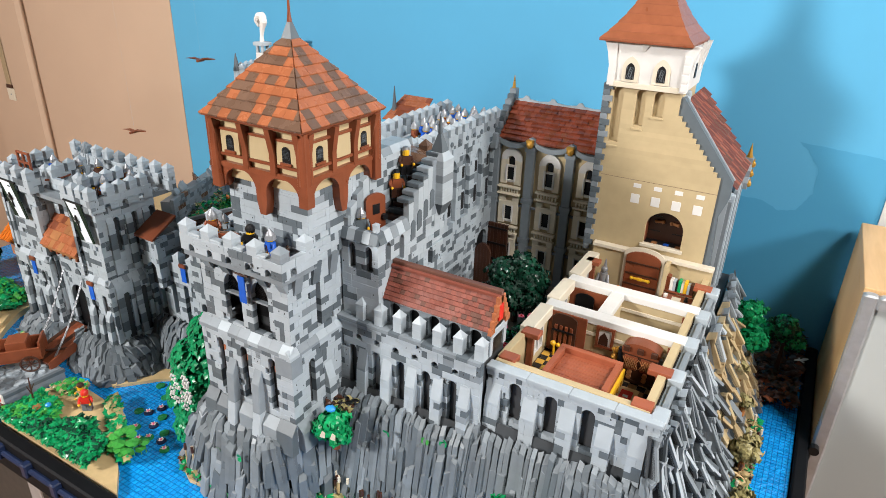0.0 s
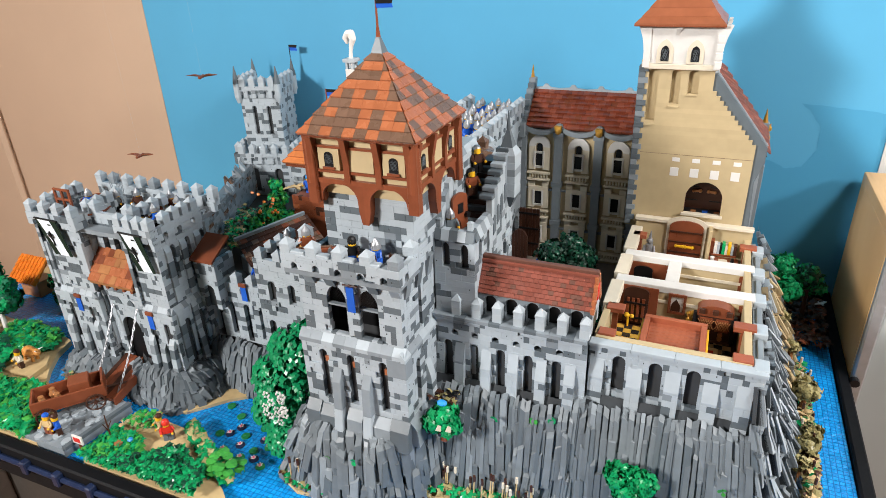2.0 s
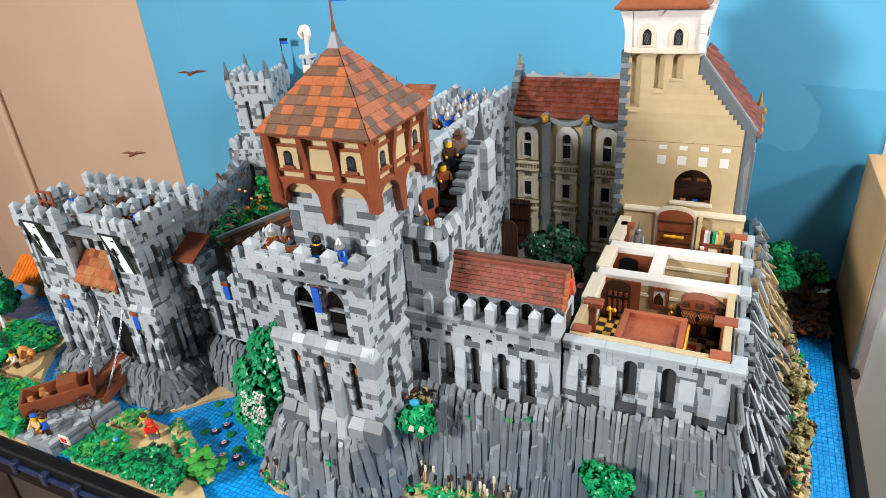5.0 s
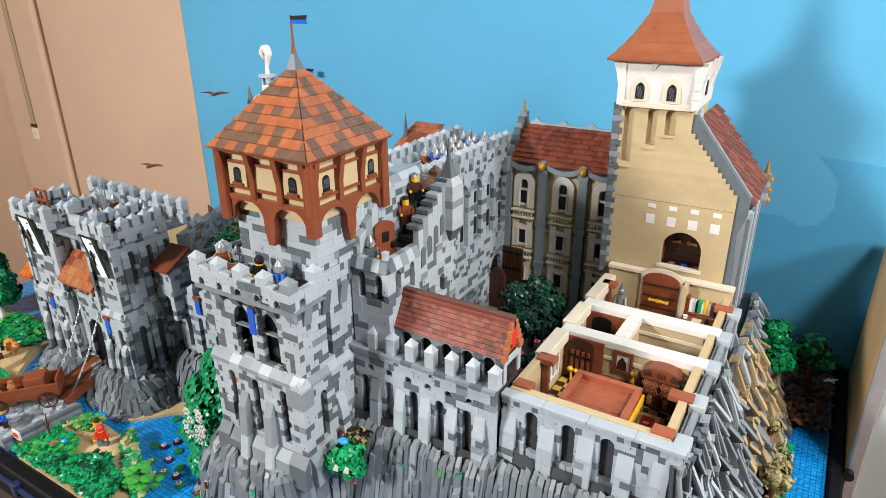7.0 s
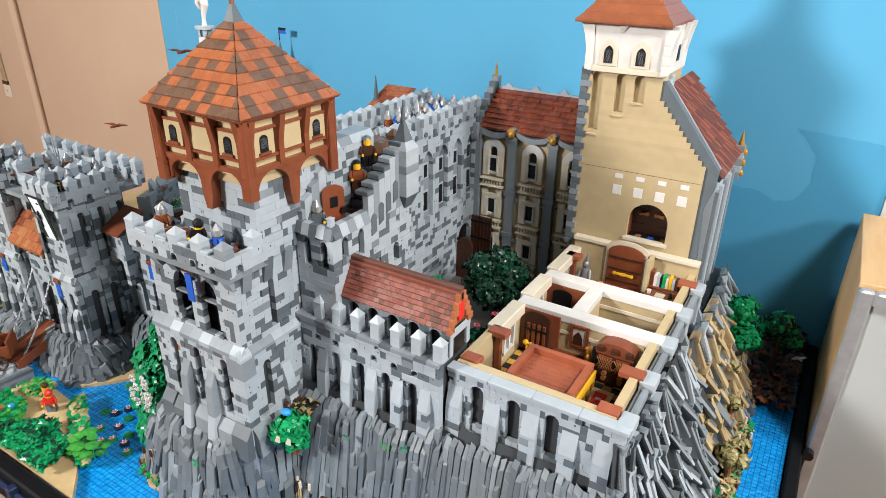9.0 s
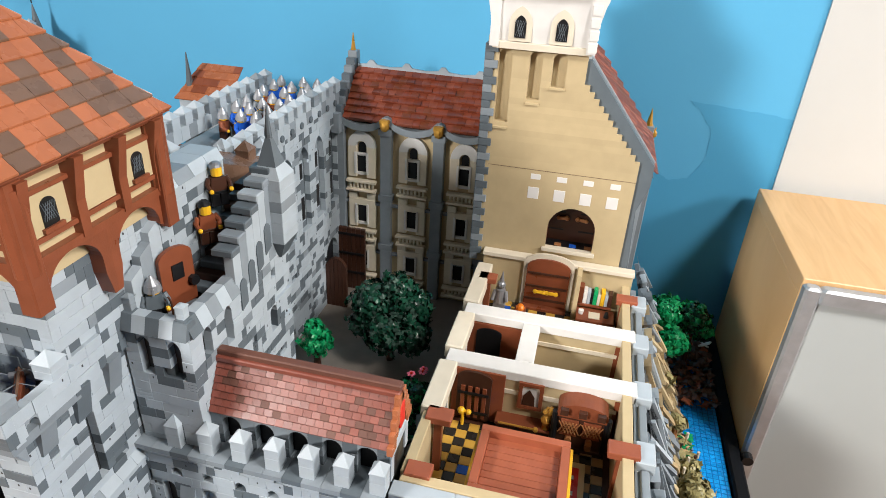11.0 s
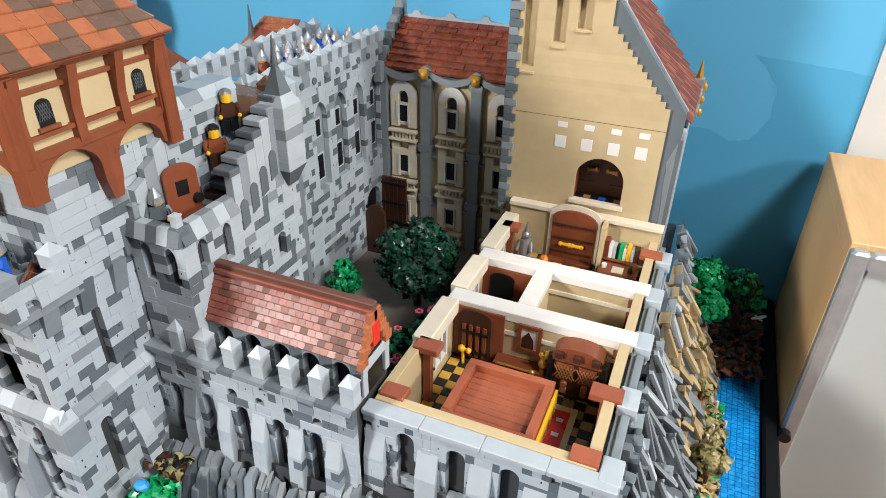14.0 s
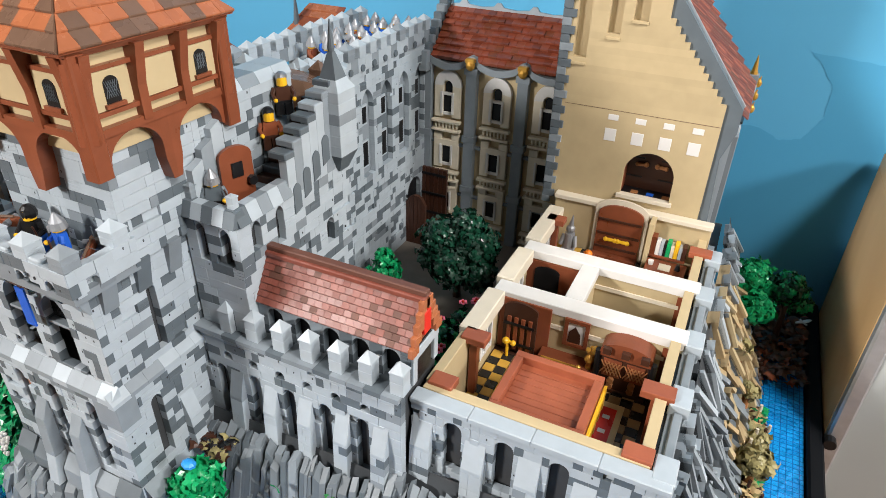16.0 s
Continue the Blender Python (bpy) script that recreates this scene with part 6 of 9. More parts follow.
part("tower_shaft", Shape().box((GX0 + 0.001, GY + 0.009, 1.16), (-0.147, GY + 0.125, 1.346)), TAN, chapel)
part("tower_shaft", Shape().box((GX0 + 0.001, GY + 0.009, 1.047), (-0.172, GY + 0.125, 1.16)), TAN, chapel)
part("body", Shape().box((-0.147, GY + 0.034, 0.95), (GX1 - 0.001, GY + 0.16, 1.205)), MG, chapel)
# small square lights: white tiles set in the gable
for i in range(4):
    x = -0.195 + i * 0.0330
    part("white_tile", Shape().cbox((x, GY - 0.0005, 1.1765), (x + 0.0125, GY + 0.001, 1.1835), 0.0003), WHITE, chapel)
    part("white_tile", Shape().cbox((x - 0.0015, GY - 0.0005, 1.1500), (x + 0.0125, GY + 0.001, 1.1655), 0.0003), WHITE, chapel)
part("tile_joint", Shape().box((GX0 + 0.012, GY - 0.0003, 1.1885), (GX1, GY + 0.0002, 1.1890)), DT, chapel)
# recess behind the arch: brown doors and tiled floor
s = Shape()
s.box((AC - AH - 0.004, GY + 0.028, AZ0 - 0.004), (AC + AH + 0.004, GY + 0.032, AZ1 + 0.004))
part("recess_door", s, DB, chapel)
part("recess_side", Shape().box((AC - AH - 0.004, GY + 0.008, AZ0), (AC - AH, GY + 0.028, AZ1)), RB, chapel)
part("recess_side", Shape().box((AC + AH, GY + 0.008, AZ0), (AC + AH + 0.004, GY + 0.028, AZ1)), RB, chapel)
part("recess_floor", Shape().box((AC - AH, GY + 0.008, AZ0 - 0.004), (AC + AH, GY + 0.028, AZ0)), BLACK, chapel)
for i in range(6):
    if i % 2:
        part("floor_tile", Shape().box((AC - AH + 0.002 + i * 0.0098, GY + 0.009, AZ0), (AC - AH + 0.011 + i * 0.0098, GY + 0.018, AZ0 + 0.0006)), NOUGAT if i != 3 else BLUE, chapel)
for sg in (-1, 1):
    s = Shape()
    s.tube((AC + sg * 0.008, GY + 0.024, 1.118), (AC + sg * 0.017, GY + 0.024, 1.117), 0.0025, n=8)
    s.ball((AC + sg * 0.007, GY + 0.024, 1.118), 0.0035)
    s.ball((AC + sg * 0.018, GY + 0.024, 1.117), 0.0030)
    part("handle", s, NOUGAT, chapel, "tan door handle")
    for z in (1.098, 1.124):
        part("hinge_strap", Shape().box((AC + sg * 0.02 - 0.010, GY + 0.0272, z), (AC + sg * 0.02 + 0.010, GY + 0.028, z + 0.002)), BLACK, chapel)
part("sill", Shape().cbox((AC - AH - 0.004, GY - 0.004, AZ0 - 0.004), (AC + AH + 0.004, GY + 0.006, AZ0 + 0.001), 0.0006), CREAM, chapel)
# dark grey quoins down the left edge
for i in range(30):
    z = 1.05 + i * 0.0096
    w = 0.013 if i % 2 else 0.008
    s = Shape().cbox((GX0 - 0.003, GY - 0.003, z + 0.0002), (GX0 + w, GY + 0.012, z + 0.0092), 0.0005)
    if z < 1.335:
        part("quoin", s, DG if i % 3 else MG, chapel)
# dark grey verge behind the tan steps, and side wall
vp = [(-0.150, 1.285), (-0.150, 1.327), (-0.141, 1.327), (-0.049, 1.211), (-0.049, 1.184), (-0.060, 1.150), (-0.055, 1.06), (-0.072, 1.06), (-0.072, 1.200)]
part("verge", Shape().prism([(x, GY + 0.0045, z) for x, z in vp], (0, 0.012, 0)), DG, chapel)
part("side_wall", Shape().box((GX1 - 0.004, GY + 0.0345, 0.96), (-0.052, GY + 0.20, 1.19)), LG, chapel)
for i in range(5):
    part("side_buttress", Shape().cbox((-0.0535, GY + 0.036 + i * 0.034, 0.96), (-0.046, GY + 0.048 + i * 0.034, 1.17), 0.0008), LG if i % 2 else MG, chapel)
# tiled roof on the right slope and the back parapet
SX, SZ, SEX, SEZ = -0.143, 1.316, -0.046, 1.194
CHAPROOF = material("matt_red_roof_plastic", (0.135, 0.038, 0.030), 0.58, 0.2)
s = Shape().prism([(SEX, GY + 0.016, SEZ - 0.002), (SX, GY + 0.016, SZ - 0.002), (SX, GY + 0.016, SEZ - 0.002)], (0, 0.174, 0))
part("roof_core", s, BLACK, chapel)
fall = Vector((SX - SEX, 0, SZ - SEZ))
ROWS, ACROSS = 9, 27
bow = [(0.0018 * math.cos(a), 0.0024 * math.sin(a)) for a in [math.pi * q / 5 for q in range(6)]]
PAN = {}
for mat in (CHAPROOF, BROWNROOF, DRED):
    long = fall.length / ROWS * 1.1
    s = Shape().add([(a, 0, b + 0.0042) for a, b in bow] + [(a * 0.88, long, b * 0.88 - 0.0004) for a, b in bow], [(q, q + 1, q + 7, q + 6) for q in range(5)] + [(5, 4, 3, 2, 1, 0), (6, 7, 8, 9, 10, 11)])
    PAN[mat] = s.mesh("pantile", mat, (0, 0, 0))
rq = random.Random(91)
slant = Matrix((Y, fall.normalized(), Y.cross(fall.normalized()))).transposed()
for r in range(ROWS):
    for q in range(ACROSS):
        at = Vector((SEX, GY + 0.0205 + q * 0.0063, SEZ)) + fall * (r / ROWS)
        piece("pantile", PAN[rq.choices((CHAPROOF, BROWNROOF, DRED), (0.62, 0.16, 0.22))[0]], chapel, at, slant)
part("verge_edge", Shape().prism([(-0.143, GY + 0.0166, 1.3275), (-0.049, GY + 0.0166, 1.2105), (-0.0475, GY + 0.0166, 1.2120), (-0.1405, GY + 0.0166, 1.3295)], (0, 0.003, 0)), LG, chapel)
part("gold_knob", Shape().ball((SX - 0.004, GY + 0.03, SZ + 0.002), 0.0045, 0, 8, 5), GOLD, chapel)
for q in range(3):
    part("ridge_cap", Shape().cbox((SX - 0.010, GY + 0.018 + 0.012 * q, SZ - 0.014), (SX + 0.003, GY + 0.0296 + 0.012 * q, SZ + 0.004 + 0.006 * q), 0.002), LG, chapel)
# rear corner pier with gilt knobs and a pinnacle
PIER = (SEX - 0.001, GY + 0.199)
for i in range(5):
    part("pier_stone", Shape().cbox((PIER[0] - 0.0075, PIER[1] - 0.008, 1.148 + i * 0.0114), (PIER[0] + 0.0075, PIER[1] + 0.008, 1.1592 + i * 0.0114), 0.0006), LG if i % 2 else MG, chapel)
for z in (1.158, 1.176, 1.194):
    part("gold_knob", Shape().ball((PIER[0] + 0.0085, PIER[1] - 0.004, z), 0.0048, 0, 9, 6, (1, 0.9, 1.25)).tube((PIER[0] + 0.0085, PIER[1] - 0.004, z + 0.004), (PIER[0] + 0.0105, PIER[1] - 0.004, z + 0.010), 0.0022, 0.0004, 7), GOLD, chapel)
part("pinnacle", Shape().tube((PIER[0], PIER[1], 1.205), (PIER[0], PIER[1], 1.209), 0.0055, 0.0045, 8).tube((PIER[0], PIER[1], 1.209), (PIER[0], PIER[1], 1.230), 0.0042, 0.0005, 8), GOLD, chapel)
# white storey
WX0, WX1, WY0, WY1, WZ0, WZ1 = -0.272, -0.145, 1.048, 1.172, 1.336, 1.404
white = thing("white_tower_storey", (-0.206, 1.118, WZ0), "white flared tower storey with two pointed windows", "tower storey")
s = Shape()
s.add([(WX0 + 0.014, WY0 + 0.010, WZ0), (WX1 + 0.003, WY0 + 0.010, WZ0), (WX1 + 0.003, WY1, WZ0), (WX0 + 0.014, WY1, WZ0)] + [(WX0 + 0.006, WY0 + 0.005, WZ1), (WX1 + 0.006, WY0 + 0.005, WZ1), (WX1 + 0.006, WY1, WZ1), (WX0 + 0.006, WY1, WZ1)],
      [(3, 2, 1, 0), (4, 5, 6, 7), (0, 1, 5, 4), (1, 2, 6, 5), (2, 3, 7, 6), (3, 0, 4, 7)])
part("wall", s, WHITE, white)
for cx in (-0.2265, -0.1795):
    s = Shape()
    c = arch_curve(0.013, "point", 7)
    pl = [(cx - 0.013, 1.343), (cx + 0.013, 1.343)] + [(cx + a, 1.362 + b) for a, b in reversed(c)] + [(cx - a, 1.362 + b) for a, b in c[1:]]
    s.prism([(a, WY0 + 0.0095, b) for a, b in pl], (0, -0.003, 0))
    fr = part("window_surround", s, CREAM, white)
    c = arch_curve(0.0065, "point", 7)
    pl = [(cx - 0.0065, 1.347), (cx + 0.0065, 1.347)] + [(cx + a, 1.362 + b) for a, b in reversed(c)] + [(cx - a, 1.362 + b) for a, b in c[1:]]
    part("pane", Shape().prism([(a, WY0 + 0.0063, b) for a, b in pl], (0, -0.0008, 0)), BLACK, fr)
    for i in range(-1, 2):
        for sg in (-1, 1):
            part("leading_bar", Shape().tube((cx + i * 0.0026 - 0.003 * sg, WY0 + 0.0052, 1.348), (cx + i * 0.0022 + 0.003 * sg, WY0 + 0.0052, 1.366), 0.0003, n=4), DG, fr)
part("bracket", Shape().prism([(-0.2125, WY0 + 0.008, 1.384), (-0.1995, WY0 + 0.0, WZ1), (-0.2125, WY0 - 0.001, WZ1)], (0.003, 0.006, 0)), WHITE, white)
for x, sg in ((WX0 + 0.016, -1), (WX1 + 0.001, 1)):
    pl = [(x + sg * 0.0045, WZ0), (x + sg * 0.0045, 1.366), (x + sg * 0.0085, 1.385), (x + sg * 0.0155, WZ1), (x - sg * 0.006, WZ1), (x - sg * 0.006, WZ0)]
    part("corner_bracket", Shape().prism([(a, WY0 + 0.004, b) for a, b in (pl if sg < 0 else pl[::-1])], (0, 0.010, 0)), WHITE, white)
part("sill_band", Shape().cbox((WX0 + 0.015, WY0 + 0.006, WZ0 - 0.002), (WX1 + 0.002, WY0 + 0.012, WZ0 + 0.006), 0.001), CREAM, white)
for y in (WY0 + 0.02, WY0 + 0.075, WY1 - 0.014):
    s = Shape().prism([(WX1 + 0.003, y - 0.005, 1.352), (WX1 + 0.003, y + 0.005, 1.352), (WX1 + 0.014, y + 0.005, WZ1), (WX1 + 0.014, y - 0.005, WZ1)], (-0.006, 0, 0))
    part("bracket", s, WHITE, white)
for i in range(4):
    part("corner_block", Shape().cbox((WX1 - 0.004, WY0 + 0.003, WZ0 + 0.002 + i * 0.0135), (WX1 + 0.0065, WY0 + 0.013, WZ0 + 0.0125 + i * 0.0135), 0.0006), WHITE, white)
part("pane", Shape().box((WX1 - 0.003, 1.103, 1.352), (WX1 + 0.0052, 1.115, 1.374)), BLACK, white)
BELLROOF = material("smooth_red_brown_roof_plastic", (0.285, 0.095, 0.045), 0.30, 0.06)
roof2 = thing("chapel_tower_roof", (-0.206, 1.118, WZ1), "bell-shaped smooth red-brown tower roof", "roof")
prof = [(0.0745, 0.0), (0.0635, 0.011), (0.053, 0.023), (0.043, 0.036), (0.034, 0.050), (0.026, 0.064), (0.021, 0.086), (0.016, 0.115), (0.010, 0.150), (0.003, 0.185)]
cx, cy = (WX0 + WX1) / 2, (WY0 + WY1) / 2
ry = (WY1 - WY0) / (WX1 - WX0)
for (r0, z0), (r1, z1) in zip(prof, prof[1:]):
    for i in range(4):
        a, b = math.pi / 4 + math.pi / 2 * i, math.pi / 4 + math.pi / 2 * (i + 1)
        q = lambda r, an, z: Vector((cx + r * 0.93 * math.copysign(1, math.cos(an)), cy + r * 0.93 * ry * math.copysign(1, math.sin(an)), WZ1 + z))
        lo = [q(r0, a, z0), q(r0, b, z0)]
        hi = [q(r1, a, z1 + 0.001), q(r1, b, z1 + 0.001)]
        s = Shape().add([lo[0], lo[1], hi[1], hi[0]] + [lo[0] + UP * 0.0024, lo[1] + UP * 0.0024, hi[1], hi[0]], [(0, 1, 5, 4), (4, 5, 2, 3), (0, 3, 2, 1)])
        part("roof_course", s, BELLROOF, roof2)
part("eave", Shape().box((cx - 0.0695, cy - 0.0695 * ry, WZ1 - 0.002), (cx + 0.0695, cy + 0.0695 * ry, WZ1)), RB, roof2)

# ---- palace ----
PALCREAM = material("pale_cream_plastic", (0.70, 0.625, 0.49), 0.40, 0.04, stain=0.06)
PALROOF = material("glossy_red_roof_plastic", (0.235, 0.058, 0.030), 0.16, 0.22)
FY, FX0, FX1 = 1.170, -0.497, -0.263
pal = thing("palace", (-0.38, 1.22, 0.90), "three-storey palace with cream windows and dark grey pilasters", "house")
part("body", Shape().box((FX0 + 0.004, FY + 0.006, 0.89), (FX1, 1.29, 1.192)), TAN, pal)
part("facade_back", Shape().box((FX0, FY + 0.003, 0.89), (FX1, FY + 0.006, 1.19)), TAN, pal)
BAYS = (-0.461, -0.380, -0.301)
for x in (-0.4215, -0.3405, -0.266, -0.496):
    s = Shape()
    s.cbox((x - 0.0085, FY - 0.008, 0.89), (x + 0.0085, FY + 0.004, 1.180), 0.0006)
    s.cbox((x - 0.0110, FY - 0.010, 1.066), (x + 0.0110, FY + 0.004, 1.076), 0.0006)
    s.cbox((x - 0.0110, FY - 0.010, 0.980), (x + 0.0110, FY + 0.004, 0.990), 0.0006)
    s.cbox((x - 0.0105, FY - 0.011, 1.172), (x + 0.0105, FY + 0.004, 1.182), 0.0006)
    part("pilaster", s, MG, pal)
for z0 in (1.058, 0.972):
    part("string_course", Shape().cbox((FX0, FY - 0.003, z0 - 0.004), (FX1, FY + 0.004, z0), 0.0005), MG, pal)


def palace_bay(cx, zw, tall, balusters):
    zt = 0.036 if not tall else 0.028
    s = Shape()
    for a, b in (((cx - 0.022, FY - 0.004, zw - 0.022), (cx - 0.008, FY + 0.003, zw + zt)), ((cx + 0.008, FY - 0.004, zw - 0.022), (cx + 0.022, FY + 0.003, zw + zt))):
        s.cbox(a, b, 0.0008)
    if not tall:
        s.cbox((cx - 0.0215, FY - 0.0048, zw + 0.016), (cx + 0.0215, FY + 0.003, zw + 0.026), 0.0008)
    w = part("window", s, PALCREAM, pal, "cream moulded window with a dark opening")
    if tall:
        zz = zw + 0.028
        for side in (-1, 1):
            arc = [(cx + side * a, zz + b) for a, b in arch_curve(0.008, "round", 6)]
            out = [(cx + side * a, zz - 0.002 + b * 1.15) for a, b in arch_curve(0.022, "round", 8)]
            pl = arc + [(cx + side * 0.022, zz - 0.002)] + list(reversed(out))
            if side > 0:
                pl.reverse()
            part("window_head", Shape().prism([(a, FY - 0.004, b) for a, b in pl], (0, 0.007, 0)), WHITE, w)
        c = arch_curve(0.0055, "round", 6)
        pl = [(cx - 0.0055, zw + 0.017), (cx + 0.0055, zw + 0.017)] + [(cx + a, zw + 0.028 + b) for a, b in reversed(c)] + [(cx - a, zw + 0.028 + b) for a, b in c[1:]]
        part("arched_light", Shape().prism([(a, FY + 0.0015, b) for a, b in pl], (0, -0.001, 0)), BLACK, w)
        part("transom", Shape().cbox((cx - 0.010, FY - 0.003, zw + 0.0125), (cx + 0.010, FY + 0.003, zw + 0.0165), 0.0005), WHITE, w)
    part("opening", Shape().box((cx - 0.0088, FY + 0.0008, zw - 0.0145), (cx + 0.0088, FY + 0.0026, zw + 0.013)), BLACK, w)
    part("inner_frame", Shape().cbox((cx - 0.009, FY - 0.002, zw - 0.019), (cx + 0.009, FY + 0.002, zw - 0.0145), 0.0005), WHITE, w)
    for sg in (-1, 1):
        part("inner_frame", Shape().cbox((cx + sg * 0.0095 - 0.0018, FY - 0.006, zw - 0.016), (cx + sg * 0.0095 + 0.0018, FY - 0.001, zw + 0.018), 0.0005), WHITE, w)
    if balusters:
        z = zw - 0.044
        bal = part("balustrade", Shape().cbox((cx - 0.024, FY - 0.010, z + 0.014), (cx + 0.024, FY, z + 0.018), 0.0006), PALCREAM, pal)
        part("bottom_rail", Shape().cbox((cx - 0.024, FY - 0.010, z), (cx + 0.024, FY, z + 0.0035), 0.0006), PALCREAM, bal)
        for i in range(7):
            s = Shape()
            x = cx - 0.018 + i * 0.006
            s.tube((x, FY - 0.005, z + 0.0035), (x, FY - 0.005, z + 0.0085), 0.0012, 0.0021, 7)
            s.tube((x, FY - 0.005, z + 0.0085), (x, FY - 0.005, z + 0.014), 0.0021, 0.0011, 7)
            part("baluster", s, PALCREAM, bal)


for cx in BAYS:
    palace_bay(cx, 1.121, True, True)
    palace_bay(cx, 1.036, False, True)
    palace_bay(cx, 0.955, False, True)
# scalloped grey cornice
for i, cx in enumerate(BAYS):
    s = Shape()
    x0, x1 = ((FX0, -0.4215), (-0.4215, -0.3405), (-0.3405, FX1))[i]
    pts = []
    for j in range(13):
        t = j / 12
        pts.append((x0 + (x1 - x0) * t, 1.196 - 0.012 * math.sin(math.pi * t) ** 1.0 + (0.004 if 0.1 > t or t > 0.9 else 0)))
    low = [(x, z - 0.010) for x, z in pts]
    s.prism([(x, FY - 0.010, z) for x, z in low + pts[::-1]], (0, 0.014, 0))
    part("cornice", s, MG, pal)
for x in (-0.4215, -0.3405):
    s = Shape()
    s.ball((x, FY - 0.013, 1.188), 0.0082, 0, 10, 6, (0.9, 0.8, 1.1))
    s.cbox((x - 0.007, FY - 0.018, 1.191), (x + 0.007, FY - 0.006, 1.197), 0.001)
    part("golden_boss", s, GOLD, pal, "golden helmet boss")
tiled_slope(pal, (FX0 + 0.008, FY - 0.006, 1.188), (FX1, FY - 0.006, 1.188), (FX1, 1.231, 1.251), (FX0 + 0.008, 1.231, 1.251), 8, 0.0118, (PALROOF, DRED, RB), (0.60, 0.24, 0.16), 95, 0.0046, jitter=0.0030)
s = Shape().prism([(FX0 + 0.008, FY - 0.004, 1.186), (FX0 + 0.008, 1.231, 1.249), (FX0 + 0.008, 1.29, 1.186)], (FX1 - FX0 - 0.008, 0, 0))
part("roof_core", s, DB, pal)
s = Shape()
for i in range(4):
    x = FX0 + 0.03 + i * 0.056
    s = Shape().prism([(x - 0.028, 1.230, 1.248), (x + 0.028, 1.230, 1.248), (x + 0.028, 1.230, 1.255), (x + 0.008, 1.230, 1.257), (x + 0.003, 1.230, 1.263), (x - 0.003, 1.230, 1.263), (x - 0.008, 1.230, 1.257), (x - 0.028, 1.230, 1.255)], (0, 0.004, 0))
    part("ridge_crest", s, LG, pal)
# left gable parapet
for i in range(9):
    t = i / 8
    y, z = FY - 0.012 + (1.234 - FY + 0.012) * t, 1.190 + 0.075 * t
    part("gable_step", Shape().cbox((FX0 - 0.006, y - 0.008, z - 0.02), (FX0 + 0.008, y + 0.008, z + 0.010), 0.001), DG if i % 2 else MG, pal)
part("finial", Shape().tube((FX0, 1.234, 1.275), (FX0, 1.234, 1.300), 0.004, 0.0006, 8), GOLD, pal)
pd = thing("palace_door", (-0.477, 1.16, 0.90), "dark red-brown studded door in the palace corner", "door")
for i in range(6):
    part("plank", Shape().cbox((-0.500 + i * 0.0078, FY - 0.014, 0.90), (-0.4925 + i * 0.0078, FY - 0.008, 1.012), 0.0006), DB, pd)
for z in (0.93, 0.965, 1.0):
    part("strap", Shape().cbox((-0.500, FY - 0.016, z), (-0.454, FY - 0.014, z + 0.004), 0.0004), BLACK, pd)

